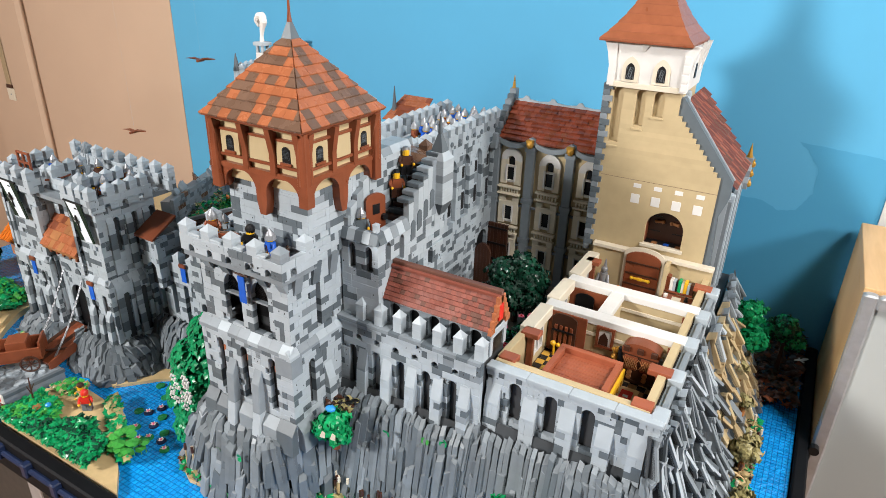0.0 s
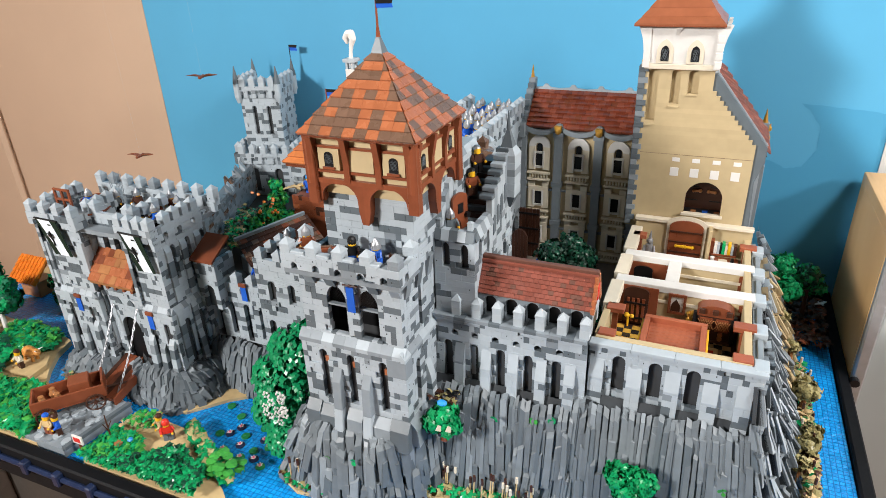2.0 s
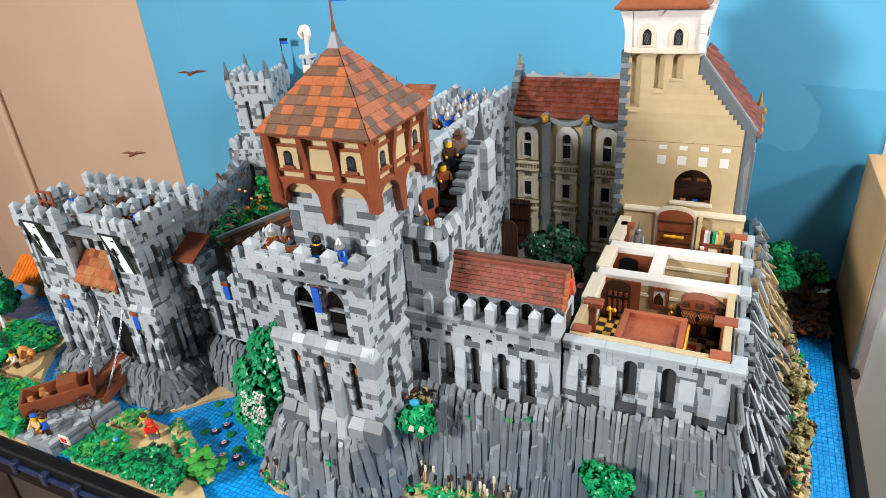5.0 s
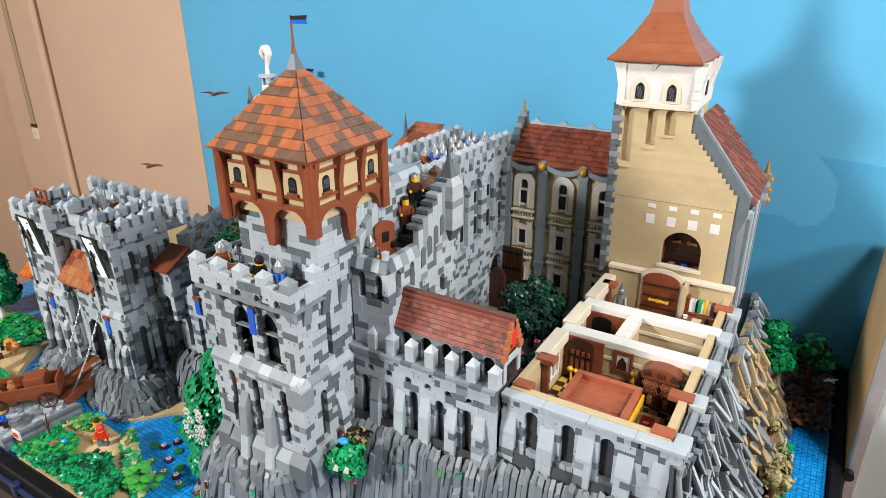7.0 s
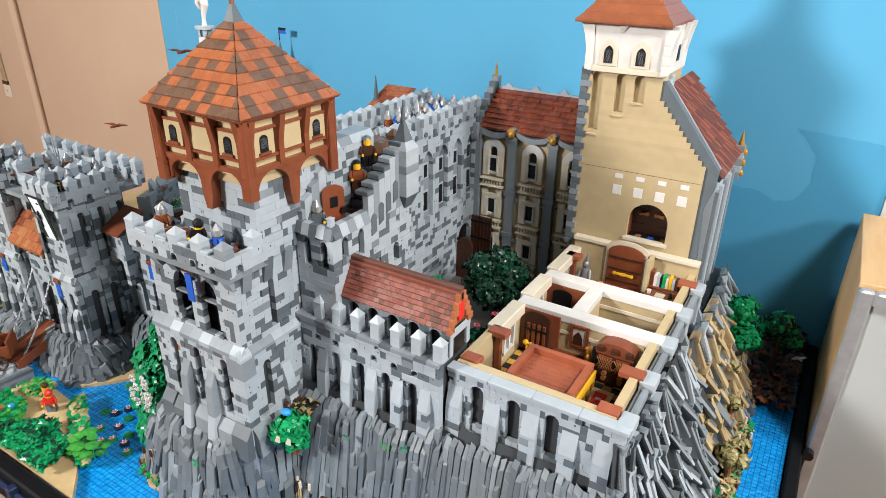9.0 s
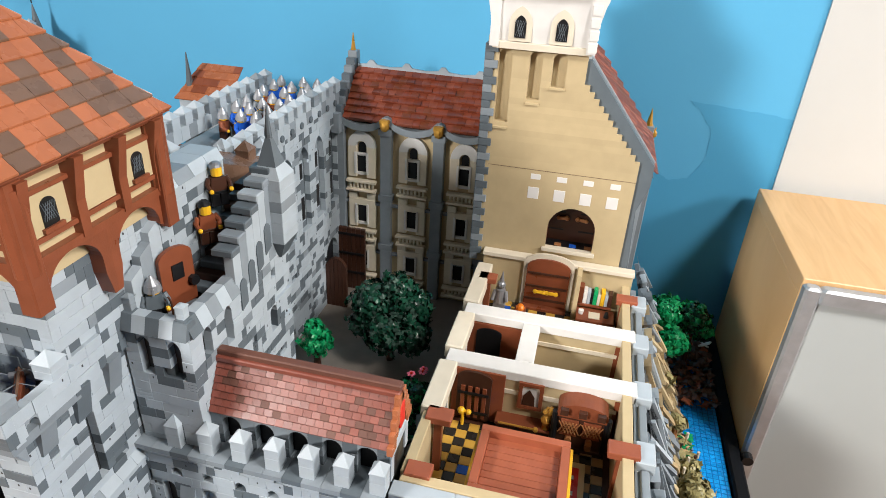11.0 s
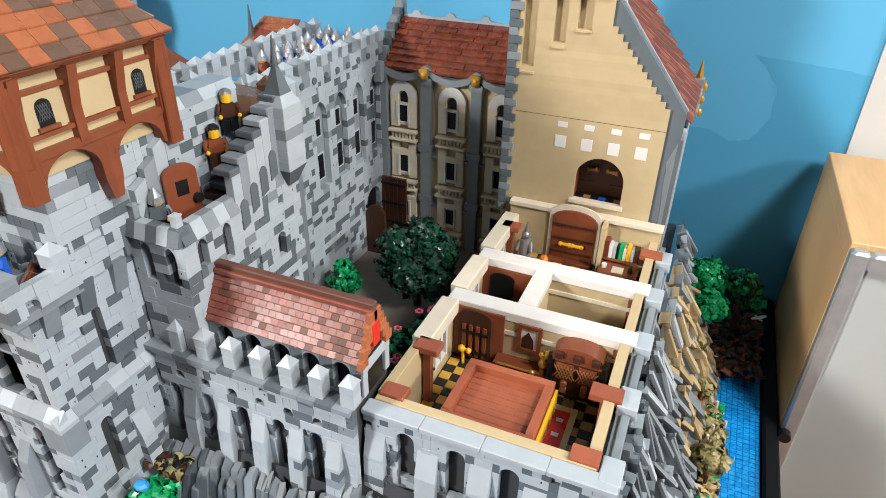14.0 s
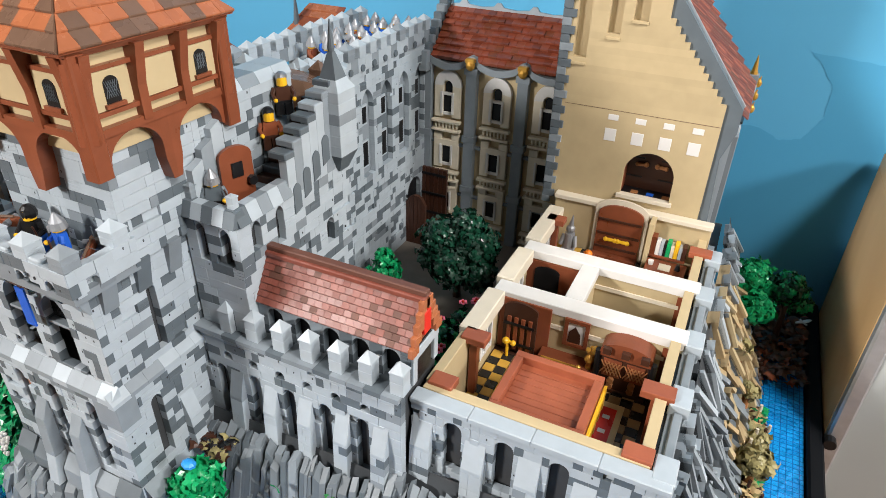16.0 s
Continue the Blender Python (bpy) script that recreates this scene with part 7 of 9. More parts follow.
# ---- gatehouse ----
gate = thing("gatehouse", (-1.10, 0.72, WZ), "twin-towered grey toy-brick gatehouse with crenellated tops", "gatehouse")
G0, G1, G2, G3 = -1.250, -1.135, -1.038, -0.960
GYF, GYB = 0.640, 0.753
for a, b, sd in ((G0, G1, 101), (G2, G3, 111)):
    core(gate, (a + 0.004, GYF + 0.004, 0.80), (b - 0.004, GYB, 0.97))
    core(gate, (a + 0.013, GYF + 0.013, 0.96), (b - 0.013, GYB, 1.0975))
    w = b - a
    niche = [("round", w * 0.3, 0.006, 0.05, 0.125), ("round", w * 0.75, 0.006, 0.05, 0.125)]
    brick_face(gate, (a, GYF, 0.825), X, w, 0.142, -Y, sd, niche, single=60, dark=0.34)
    brick_face(gate, (b, GYF, 0.825), Y, GYB - GYF, 0.142, X, sd + 1, [("round", 0.03 + 0.035 * i, 0.007, 0.03, 0.12) for i in range(4)], single=60, dark=0.36)
    brick_face(gate, (a, GYB, 0.825), -Y, GYB - GYF, 0.142, -X, sd + 2, dark=0.34)
    brick_face(gate, (a + 0.006, GYF + 0.006, 0.975), X, w - 0.012, 0.132, -Y, sd + 3, single=60, dark=0.34)
    brick_face(gate, (b - 0.006, GYF + 0.006, 0.975), Y, GYB - GYF, 0.132, X, sd + 4, [("round", 0.035 + 0.035 * i, 0.006, 0.05, 0.11) for i in range(3)], single=60, dark=0.36)
    brick_face(gate, (a + 0.006, GYB, 0.975), -Y, GYB - GYF, 0.132, -X, sd + 5)
    for i in range(7):
        x = a + w * i / 7
        s = Shape().prism([(x, GYF, 0.966), (x, GYF, 0.970), (x, GYF + 0.007, 0.980), (x, GYF + 0.007, 0.966)], (w / 7 - 0.0003, 0, 0))
        part("ledge_stone", s, LG if i % 3 else MG, gate)
    for i in range(11):
        y = GYF + (GYB - GYF) * i / 11
        s = Shape().prism([(b, y, 0.966), (b - 0.007, y, 0.966), (b - 0.007, y, 0.980), (b, y, 0.970)], (0, (GYB - GYF) / 11 - 0.0003, 0))
        part("ledge_stone", s, LG if i % 3 else MG, gate)
    # projecting parapet
    brick_face(gate, (a - 0.002, GYF - 0.003, 1.106), X, w + 0.004, 0.024, -Y, sd + 6, [("round", 0.018 + 0.03 * i, 0.005, 0.0, 0.012) for i in range(3)], dark=0.18, row=0.012)
    brick_face(gate, (b + 0.002, GYF - 0.003, 1.106), Y, GYB - GYF + 0.003, 0.024, X, sd + 7, [("round", 0.03 + 0.032 * i, 0.005, 0.0, 0.012) for i in range(4)], dark=0.18, row=0.012)
    brick_face(gate, (a - 0.002, GYB, 1.106), -Y, GYB - GYF + 0.003, 0.024, -X, sd + 8, dark=0.18, row=0.012)
    merlons(gate, (a + 0.007, GYF + 0.005, 1.130), (b - 0.007, GYF + 0.005, 1.130), 4, sd, h=0.012, cap=0.011)
    merlons(gate, (b - 0.006, GYF + 0.037, 1.130), (b - 0.006, GYB - 0.012, 1.130), 4, sd + 1, h=0.012, cap=0.011)
    merlons(gate, (a + 0.006, GYF + 0.037, 1.130), (a + 0.006, GYB - 0.012, 1.130), 4, sd + 2, h=0.012, cap=0.011)
    for i in range(3):
        xb, zb = a + w * (0.16 + 0.30 * i), 0.918 - 0.012 * (i % 2)
        for j in range(4):
            zc = zb - 0.0192 * j
            front = [(xb, GYF - 0.006 - 0.001 * j, zc - 0.010 if j == 0 else zc)]
            part("buttress_stone", Shape().prism([(xb, GYF, zc - 0.019), (xb, GYF, zc)] + front + [(xb, GYF - 0.007 - 0.001 * j, zc - 0.019)], (0.0115, 0, 0)), (LG, MG, LG, DG)[(i + j) % 4], gate)
    for i in range(3):
        y = GYF + 0.045 + 0.04 * i
        for j in range(4):
            zc = 0.916 - 0.0192 * j
            s = Shape().prism([(b, y, zc - 0.019), (b, y, zc), (b + 0.006 + 0.001 * j, y, zc - 0.010 if j == 0 else zc), (b + 0.007 + 0.001 * j, y, zc - 0.019)], (0, 0.0115, 0))
            part("buttress_stone", s, (LG, DG, MG, LG)[(i + j) % 4], gate)
    rb = random.Random(sd + 50)
    lines = [(b - 0.006, GYF + 0.022 + 0.035 * i, 0.984) for i in range(3)] + [(b, GYF + 0.010 + 0.035 * i, 0.866) for i in range(3)]
    for x, y, z0 in lines:
        z, deep = z0, 0.0045
        while z < z0 + 0.088:
            h = rb.choice((0.0096, 0.0096, 0.0192))
            part("pilaster_stone", Shape().cbox((x - 0.001, y, z), (x + deep, y + 0.0125, z + h - 0.0002), 0.0003), rb.choices((LG, MG, DG), (0.58, 0.10, 0.32))[0], gate)
            z += h
        part("pilaster_cap", Shape().prism([(x, y, z), (x + deep, y, z), (x, y, z + 0.010)], (0, 0.0125, 0)), LG, gate)
    for x, z0 in [(a + 0.010 + 0.030 * i, 0.984) for i in range(int((w - 0.02) / 0.030) + 1)]:
        z, deep = z0, 0.0045
        if abs(x - (a + b) / 2) < 0.030:
            continue
        while z < z0 + 0.080:
            h = rb.choice((0.0096, 0.0096, 0.0192))
            part("pilaster_stone", Shape().cbox((x, GYF + 0.006 - deep, z), (x + 0.0120, GYF + 0.007, z + h - 0.0002), 0.0003), rb.choices((LG, MG, DG), (0.62, 0.10, 0.28))[0], gate)
            z += h
part("deck", Shape().box((G0 + 0.01, GYF + 0.01, 1.098), (G3 - 0.01, GYB + 0.05, 1.106)), MG, gate)
merlons(gate, (G0 + 0.006, GYB + 0.045, 1.130), (G3 - 0.006, GYB + 0.045, 1.130), 9, 131, h=0.014, cap=0.011)
brick_face(gate, (G3, GYB + 0.053, 1.106), -X, G3 - G0, 0.026, Y, 132)
brick_face(gate, (G0, GYB + 0.037, 1.104), X, G3 - G0, 0.028, -Y, 133)
merlons(gate, (G1 + 0.01, GYF + 0.04, 1.130), (G2 - 0.01, GYF + 0.04, 1.130), 2, 134, h=0.012, cap=0.011)
brick_face(gate, (G1 + 0.001, GYF + 0.032, 1.06), X, G2 - G1 - 0.002, 0.07, -Y, 135, [("round", 0.022, 0.007, 0.0, 0.03), ("round", 0.048, 0.007, 0.0, 0.03), ("round", 0.074, 0.007, 0.0, 0.03)])
core(gate, (G1, GYF + 0.041, 0.80), (G2, GYB + 0.05, 1.0975))
# gate wall with arch
brick_face(gate, (G1 + 0.001, GYF + 0.016, 0.835), X, G2 - G1 - 0.002, 0.165, -Y, 136, [("round", 0.046, 0.022, 0.0, 0.100)], dark=0.3, single=60)
part("gate_opening", Shape().box((-1.114, GYF + 0.0238, 0.835), (-1.064, GYF + 0.0250, 0.945)), BLACK, gate)
for x in (-1.104, -1.074):
    c = arch_curve(0.008, "point", 5)
    pl = [(x + a, 0.958 + b) for a, b in reversed(c)] + [(x - a, 0.958 + b) for a, b in c[1:]]
    part("medallion", Shape().prism([(a, GYF + 0.0155, b) for a, b in pl], (0, -0.001, 0)), DG, gate)
tiled_slope(gate, (G1 - 0.004, GYF - 0.004, 1.010), (G2 + 0.004, GYF - 0.004, 1.010), (G2 + 0.004, GYF + 0.034, 1.062), (G1 - 0.004, GYF + 0.034, 1.062), 4, 0.0125, (DO, RB, NOUGAT), (0.55, 0.25, 0.2), 137, 0.003, jitter=0.001)
part("small_roof_core", Shape().prism([(G1 - 0.004, GYF - 0.002, 1.008), (G1 - 0.004, GYF + 0.034, 1.060), (G1 - 0.004, GYF + 0.034, 1.008)], (G2 - G1 + 0.008, 0, 0)), RB, gate)
for i in range(5):
    x = G1 + 0.008 + i * 0.0195
    part("hoarding_post", Shape().cbox((x, GYF + 0.002, 0.996), (x + 0.006, GYF + 0.014, 1.009), 0.0005), RB, gate)
part("hoarding_beam", Shape().cbox((G1 - 0.003, GYF - 0.003, 1.005), (G2 + 0.003, GYF + 0.003, 1.010), 0.0005), NOUGAT, gate)
# side annex with a brown roof on the right
brick_face(gate, (G3 + 0.001, 0.712, 0.95), X, 0.046, 0.096, -Y, 138, [("round", 0.024, 0.011, 0.0, 0.048)])
brick_face(gate, (G3 + 0.047, 0.712, 0.95), Y, 0.05, 0.096, X, 139)
part("annex", Shape().cbox((G3 + 0.002, 0.7202, 0.95), (G3 + 0.039, 0.765, 1.046), 0.001), CORE, gate)
s = Shape().prism([(G3 + 0.001, 0.704, 1.046), (G3 + 0.001, 0.704, 1.050), (G3 + 0.001, 0.757, 1.079), (G3 + 0.001, 0.757, 1.075)], (0.050, 0, 0))
part("annex_roof", s, RB, gate)

# banners of the gatehouse
DKCLOTH = material("dark_green_cloth", (0.006, 0.02, 0.012), 0.5)
for x, w2 in ((-1.202, 0.025), (-1.004, 0.022)):
    bn = thing("banner", (x, 0.636, 1.05), "white cloth banner with a black plant emblem and dark green edges", "banner", "gatehouse banners")
    zt, zb, lean = 1.120, 1.050, 0.014
    strip = lambda a, b, c, e: Shape().prism([(x + a * w2, 0.635, zt), (x + b * w2, 0.635, zt - 0.001), (x + e * w2 + lean, 0.640, zb + 0.001), (x + c * w2 + lean, 0.640, zb)], (0, -0.0012, 0))
    part("cloth", strip(-0.80, 0.42, -0.28, 0.62), PAPER, bn)
    part("edge", strip(-1.0, -0.80, -0.86, -0.28), DKCLOTH, bn)
    part("edge", strip(0.42, 1.0, 0.62, 0.88), DKCLOTH, bn)
    part("pole", Shape().tube((x - w2 - 0.003, 0.635, zt + 0.001), (x + w2 + 0.003, 0.635, zt), 0.0018, n=8), BLACK, bn)
    s = Shape()
    xe = x + 0.001
    s.tube((xe + 0.003, 0.6362, 1.070), (xe, 0.6345, 1.098), 0.0013, n=5)
    for i in range(7):
        a = math.radians(20 + i * 23)
        part("emblem_leaf", Shape().tube((xe + 0.001, 0.6350, 1.083), (xe + 0.010 * math.cos(a), 0.6345, 1.085 + 0.012 * math.sin(a)), 0.0012, 0.0005, 5), BLACK, bn)
    part("emblem_stem", s, BLACK, bn)
    part("emblem_mark", Shape().ball((x + 0.006, 0.6345, 1.111), 0.0035, 0, 8, 4, (1.5, 0.15, 0.5)), BLACK, bn)


def small_banner(x, y, z):
    bn = thing("banner", (x, y, z), "small blue hanging banner on a brown bracket", "banner", "blue banners")
    part("cloth", Shape().cbox((x - 0.006, y - 0.0022, z - 0.030), (x + 0.006, y - 0.0008, z), 0.0003), BLUE, bn)
    part("bracket", Shape().cbox((x - 0.008, y - 0.004, z - 0.001), (x + 0.008, y, z + 0.006), 0.0008), RB, bn)


small_banner(-1.188, 0.640, 0.965)
small_banner(-1.012, 0.640, 0.962)
small_banner(-0.866, 0.688, 0.998)

# ---- low wall and stepped annex left of the keep ----
low = thing("low_wall", (-0.80, 0.72, WZ), "low grey curtain wall with rounded merlons", "castle wall")
core(low, (-0.966, 0.70, 0.80), (-0.81, 0.74, 0.995))
brick_face(low, (-0.966, 0.690, 0.86), X, 0.156, 0.138, -Y, 141, [("round", 0.03 + 0.033 * i, 0.006, 0.02 + 0.01 * (i % 2), 0.10) for i in range(4)], single=60, dark=0.34)
merlons(low, (-0.955, 0.698, 0.997), (-0.820, 0.698, 0.997), 5, 142, h=0.012, cap=0.010)
core(low, (-0.81, 0.672, 0.80), (-0.64, 0.76, 1.07))
brick_face(low, (-0.812, 0.664, 0.87), X, 0.172, 0.205, -Y, 143, [("round", 0.02 + 0.036 * i, 0.007, 0.03, 0.09) for i in range(4)] + [("round", 0.03 + 0.04 * i, 0.007, 0.125, 0.165) for i in range(3)], single=80, dark=0.33)
brick_face(low, (-0.812, 0.76, 0.87), -Y, 0.096, 0.205, -X, 144)
merlons(low, (-0.80, 0.672, 1.073), (-0.655, 0.672, 1.073), 5, 145, h=0.012, cap=0.010)
merlons(low, (-0.80, 0.70, 1.073), (-0.80, 0.755, 1.073), 3, 146, h=0.012, cap=0.010)
# brown tiled roof behind the annex
rr = thing("court_roof", (-0.80, 0.80, 1.02), "dark red-brown tiled lean-to roof inside the walls", "roof")
tiled_slope(rr, (-0.865, 0.715, 1.022), (-0.785, 0.835, 1.038), (-0.84, 0.865, 1.068), (-0.915, 0.745, 1.052), 6, 0.012, (DB, RB, DT), (0.55, 0.2, 0.25), 147)
part("roof_ridge", Shape().prism([(-0.917, 0.743, 1.052), (-0.842, 0.863, 1.068), (-0.842, 0.863, 1.074), (-0.917, 0.743, 1.058)], (-0.006, 0.004, 0)), MG, rr)
part("lean_to", Shape().prism([(-0.864, 0.717, 0.94), (-0.787, 0.833, 0.94), (-0.838, 0.862, 0.94), (-0.912, 0.746, 0.94)], (0, 0, 0.085)), MG, rr)
# courtyard ground on the left and rear walls
slab("courtyard", [(-1.23, 0.80), (-0.61, 0.80), (-0.61, 1.38), (-1.28, 1.38)], 0.80, 0.93, material("court_rubble", (0.09, 0.075, 0.06), 0.6, 0.2), "dark planted court inside the walls", "courtyard")
rear = thing("rear_wall", (-1.22, 1.05, 0.93), "rough grey and brown rear wall of the castle", "castle wall")
p0, p1 = Vector((-1.10, 0.86, 0)), Vector((-1.275, 1.27, 0))
dv = (p1 - p0).normalized()
nv = Vector((dv.y, -dv.x, 0))
brick_face(rear, p0 + UP * 0.93, dv, (p1 - p0).length, 0.09, nv, 151, dark=0.5, mats=(MG, DG, DT))
part("wall_core", Shape().prism([p0 - nv * 0.008 + UP * 0.80, p1 - nv * 0.008 + UP * 0.80, p1 - nv * 0.03 + UP * 0.80, p0 - nv * 0.03 + UP * 0.80], (0, 0, 0.215)), MG, rear)
rnd = random.Random(8)
for i in range(26):
    p = p0.lerp(p1, rnd.random()) - nv * rnd.uniform(0.0, 0.026)
    s = Shape()
    rock_shape(s, p + UP * 1.012, p + UP * rnd.uniform(1.025, 1.045), rnd.uniform(0.010, 0.018), 0.014, dv, rnd, 0)
    part("rubble_stone", s, rnd.choice((LG, MG, DT, MG)), rear)

# ---- far tower ----
far = thing("far_tower", (-1.19, 1.31, 0.93), "tall grey tower with four small spires and a blue flag", "castle tower")
C = Matrix.Translation((-1.235, 1.300, 0)) @ Matrix.Rotation(math.radians(14), 4, "Z")


def turned_face(parent, corner0, corner1, z0, h, seed, holes=(), dark=0.3):
    a, b = C @ Vector((*corner0, 0)), C @ Vector((*corner1, 0))
    u = (b - a).normalized()
    brick_face(parent, a + UP * z0, u, (b - a).length, h, Vector((u.y, -u.x, 0)), seed, holes, dark=dark)


for h, z0, z1, sd in ((0.076, 0.93, 1.035, 161), (0.052, 1.035, 1.205, 171)):
    part("wall_core", Shape().box((-h + 0.008, -h + 0.008, z0), (h - 0.008, h - 0.008, z1), 0, C), CORE, far)
    w = 2 * h
    turned_face(far, (-h, -h), (h, -h), z0, z1 - z0, sd, [("round", w * 0.28, 0.011, 0.01, 0.08), ("round", w * 0.72, 0.011, 0.01, 0.08)] if sd == 161 else [("round", w * 0.33, 0.006, 0.06, 0.13), ("round", w * 0.7, 0.006, 0.06, 0.13)])
    turned_face(far, (h, -h), (h, h), z0, z1 - z0, sd + 1, [("round", w * 0.35, 0.006, 0.02, 0.10)])
    turned_face(far, (-h, h), (-h, -h), z0, z1 - z0, sd + 2)
    part("floor_slab", Shape().box((-h - 0.004, -h - 0.004, z1), (h + 0.004, h + 0.004, z1 + 0.012), 0, C), LG, far)
    hh = h + 0.006
    for k, (c0, c1) in enumerate((((-hh, -hh), (hh, -hh)), ((hh, -hh), (hh, hh)), ((-hh, hh), (-hh, -hh)))):
        turned_face(far, c0, c1, z1 - 0.016, 0.0288, sd + 4 + k, [("round", 2 * hh * (0.12 + 0.19 * j), 0.006, 0.0, 0.0192) for j in range(5)], dark=0.2)
    n = 5 if sd == 161 else 4
    for i in range(n):
        t = -1 + 2 * (i + 0.5) / n
        for q in ((t * h, -h), (h, t * h), (-h, t * h)):
            piece("merlon", merlon_mesh(h=0.016, cap=0.012), far, C @ Vector((*q, z1 + 0.012)), Matrix.Rotation(math.radians(14), 3, "Z"))
for sx in (-1, 1):
    for sy in (-1, 1):
        p = C @ Vector((sx * 0.055, sy * 0.055, 0))
        s = Shape()
        s.tube(p + UP * 1.175, p + UP * 1.19, 0.004, 0.0085, 10)
        s.tube(p + UP * 1.19, p + UP * 1.224, 0.0085, 0.0085, 10)
        part("corner_turret", s, LG, far)
        part("spire", Shape().tube(p + UP * 1.224, p + UP * 1.268, 0.0088, 0.0010, 8), DG, far)
p = C @ Vector((0.055, 0.055, 1.27))
part("flag_pole", Shape().tube(p, p + UP * 0.032, 0.0012, n=6), BLACK, far)
part("flag", Shape().prism([p + UP * 0.032, p + Vector((0.024, 0, 0.032)), p + Vector((0.021, 0, 0.025)), p + Vector((0.024, 0, 0.018)), p + UP * 0.018], (0, 0.0012, 0)), BLUE, far)
part("flag_band", Shape().prism([p + Vector((0, -0.0006, 0.0325)), p + Vector((0.024, -0.0006, 0.0325)), p + Vector((0.022, -0.0006, 0.026)), p + Vector((0, -0.0006, 0.026))], (0, 0.0024, 0)), BLACK, far)

# ---- hall with orange roof behind the keep ----
hall = thing("orange_roofed_hall", (-0.86, 1.04, 0.93), "grey hall with arched openings under a layered orange roof", "house")
HX0, HX1, HY0, HY1 = -0.930, -0.720, 1.005, 1.13
core(hall, (HX0 + 0.009, HY0 + 0.009, 0.93), (HX1, HY1, 1.12))
brick_face(hall, (HX0, HY0, 0.93), X, HX1 - HX0, 0.19, -Y, 181, [("round", 0.04, 0.016, 0.08, 0.17), ("point", 0.10, 0.012, 0.08, 0.16), ("point", 0.16, 0.012, 0.08, 0.16)], dark=0.2)
brick_face(hall, (HX0, HY1, 0.93), -Y, HY1 - HY0, 0.19, -X, 182, dark=0.2)
ap0, ap1 = Vector((-0.862, 1.068, 1.215)), Vector((-0.79, 1.068, 1.215))
e = [Vector((HX0 - 0.012, HY0 - 0.012, 1.125)), Vector((HX1 + 0.012, HY0 - 0.012, 1.125)), Vector((HX1 + 0.012, HY1 + 0.012, 1.125)), Vector((HX0 - 0.012, HY1 + 0.012, 1.125))]
ORT = material("orange_roof_plastic", (0.52, 0.17, 0.055), 0.3, 0.10)
tiled_slope(hall, e[0], e[1], ap1, ap0, 8, 0.03, (ORT, DO), (0.8, 0.2), 183, 0.0045)
tiled_slope(hall, e[3], e[0], ap0, ap0 + Vector((0, 0.001, 0)), 8, 0.03, (ORT, DO), (0.8, 0.2), 184, 0.0045)
part("roof_core", Shape().add([*[q - UP * 0.001 for q in e], ap0 - UP * 0.002, ap1 - UP * 0.002], [(0, 1, 5, 4), (1, 2, 5), (2, 3, 4, 5), (3, 0, 4), (3, 2, 1, 0)]), RB, hall)
part("eave", Shape().box((HX0 - 0.008, HY0 - 0.008, 1.117), (HX1 + 0.008, HY1 + 0.008, 1.124)), RB, hall)
part("flag_spike", Shape().tube(ap0 - UP * 0.004, ap0 + UP * 0.022, 0.009, 0.002, 8), DB, hall)
part("flag_pole", Shape().tube(ap0 + UP * 0.02, ap0 + UP * 0.056, 0.0016, n=6), RB, hall)
f0 = ap0 + UP * 0.055
part("flag", Shape().prism([f0, f0 + Vector((0.026, 0, 0)), f0 + Vector((0.023, 0, -0.006)), f0 + Vector((0.026, 0, -0.014)), f0 + Vector((0, 0, -0.014))], (0, 0.0012, 0)), BLUE, hall)
part("flag_band", Shape().prism([f0 + Vector((0, -0.0006, 0.0004)), f0 + Vector((0.026, -0.0006, 0.0004)), f0 + Vector((0.0235, -0.0006, -0.0055)), f0 + Vector((0, -0.0006, -0.0055))], (0, 0.0024, 0)), BLACK, hall)
nudge(hall, -0.036, 0, -0.006)
plat = thing("brick_platform", (-0.885, 0.96, 0.93), "reddish-brown toy-brick platform by the hall", "platform")
brick_face(plat, (-0.93, 0.945, 1.02), X, 0.10, 0.048, -Y, 185, dark=0.3, mats=(RB, DB, DO), single=40)
core(plat, (-0.928, 0.953, 0.93), (-0.832, 1.00, 1.066), RB)
# far red roof seen past the inner wall
fr = thing("far_roof", (-0.76, 1.25, 1.15), "distant dark orange tiled roof with a spike", "roof")
tiled_slope(fr, (-0.795, 1.20, 1.175), (-0.70, 1.20, 1.175), (-0.70, 1.26, 1.222), (-0.775, 1.26, 1.222), 5, 0.014, (DO, RB), (0.7, 0.3), 186)
part("house_body", Shape().box((-0.79, 1.205, 0.93), (-0.705, 1.30, 1.175)), LG, fr)
part("spike", Shape().tube((-0.780, 1.225, 1.19), (-0.780, 1.225, 1.246), 0.006, 0.0008, 8), DG, fr)

# ---- plants ----
def tree(name, label, base, blobs, trunk_top, mats, seed, per=260, size=0.0062, trunk=None, category="tree"):
    rnd = random.Random(seed)
    th = thing(name, base, label, category)
    s = Shape()
    b = Vector(base)
    t = Vector(trunk_top)
    s.tube(b, t, 0.006, 0.0035, 8)
    for c, r in blobs:
        s.tube(b.lerp(t, 0.7), Vector(c), 0.003, 0.0015, 6)
    part("trunk", s, trunk or DB, th)
    s = Shape()
    for c, r in blobs:
        leaf_cloud(s, c, (r, r, r * 0.85), int(per * (r / 0.03) ** 2), size, rnd, tuple(range(len(mats))))
    part("crown", s, mats, th)
    return th


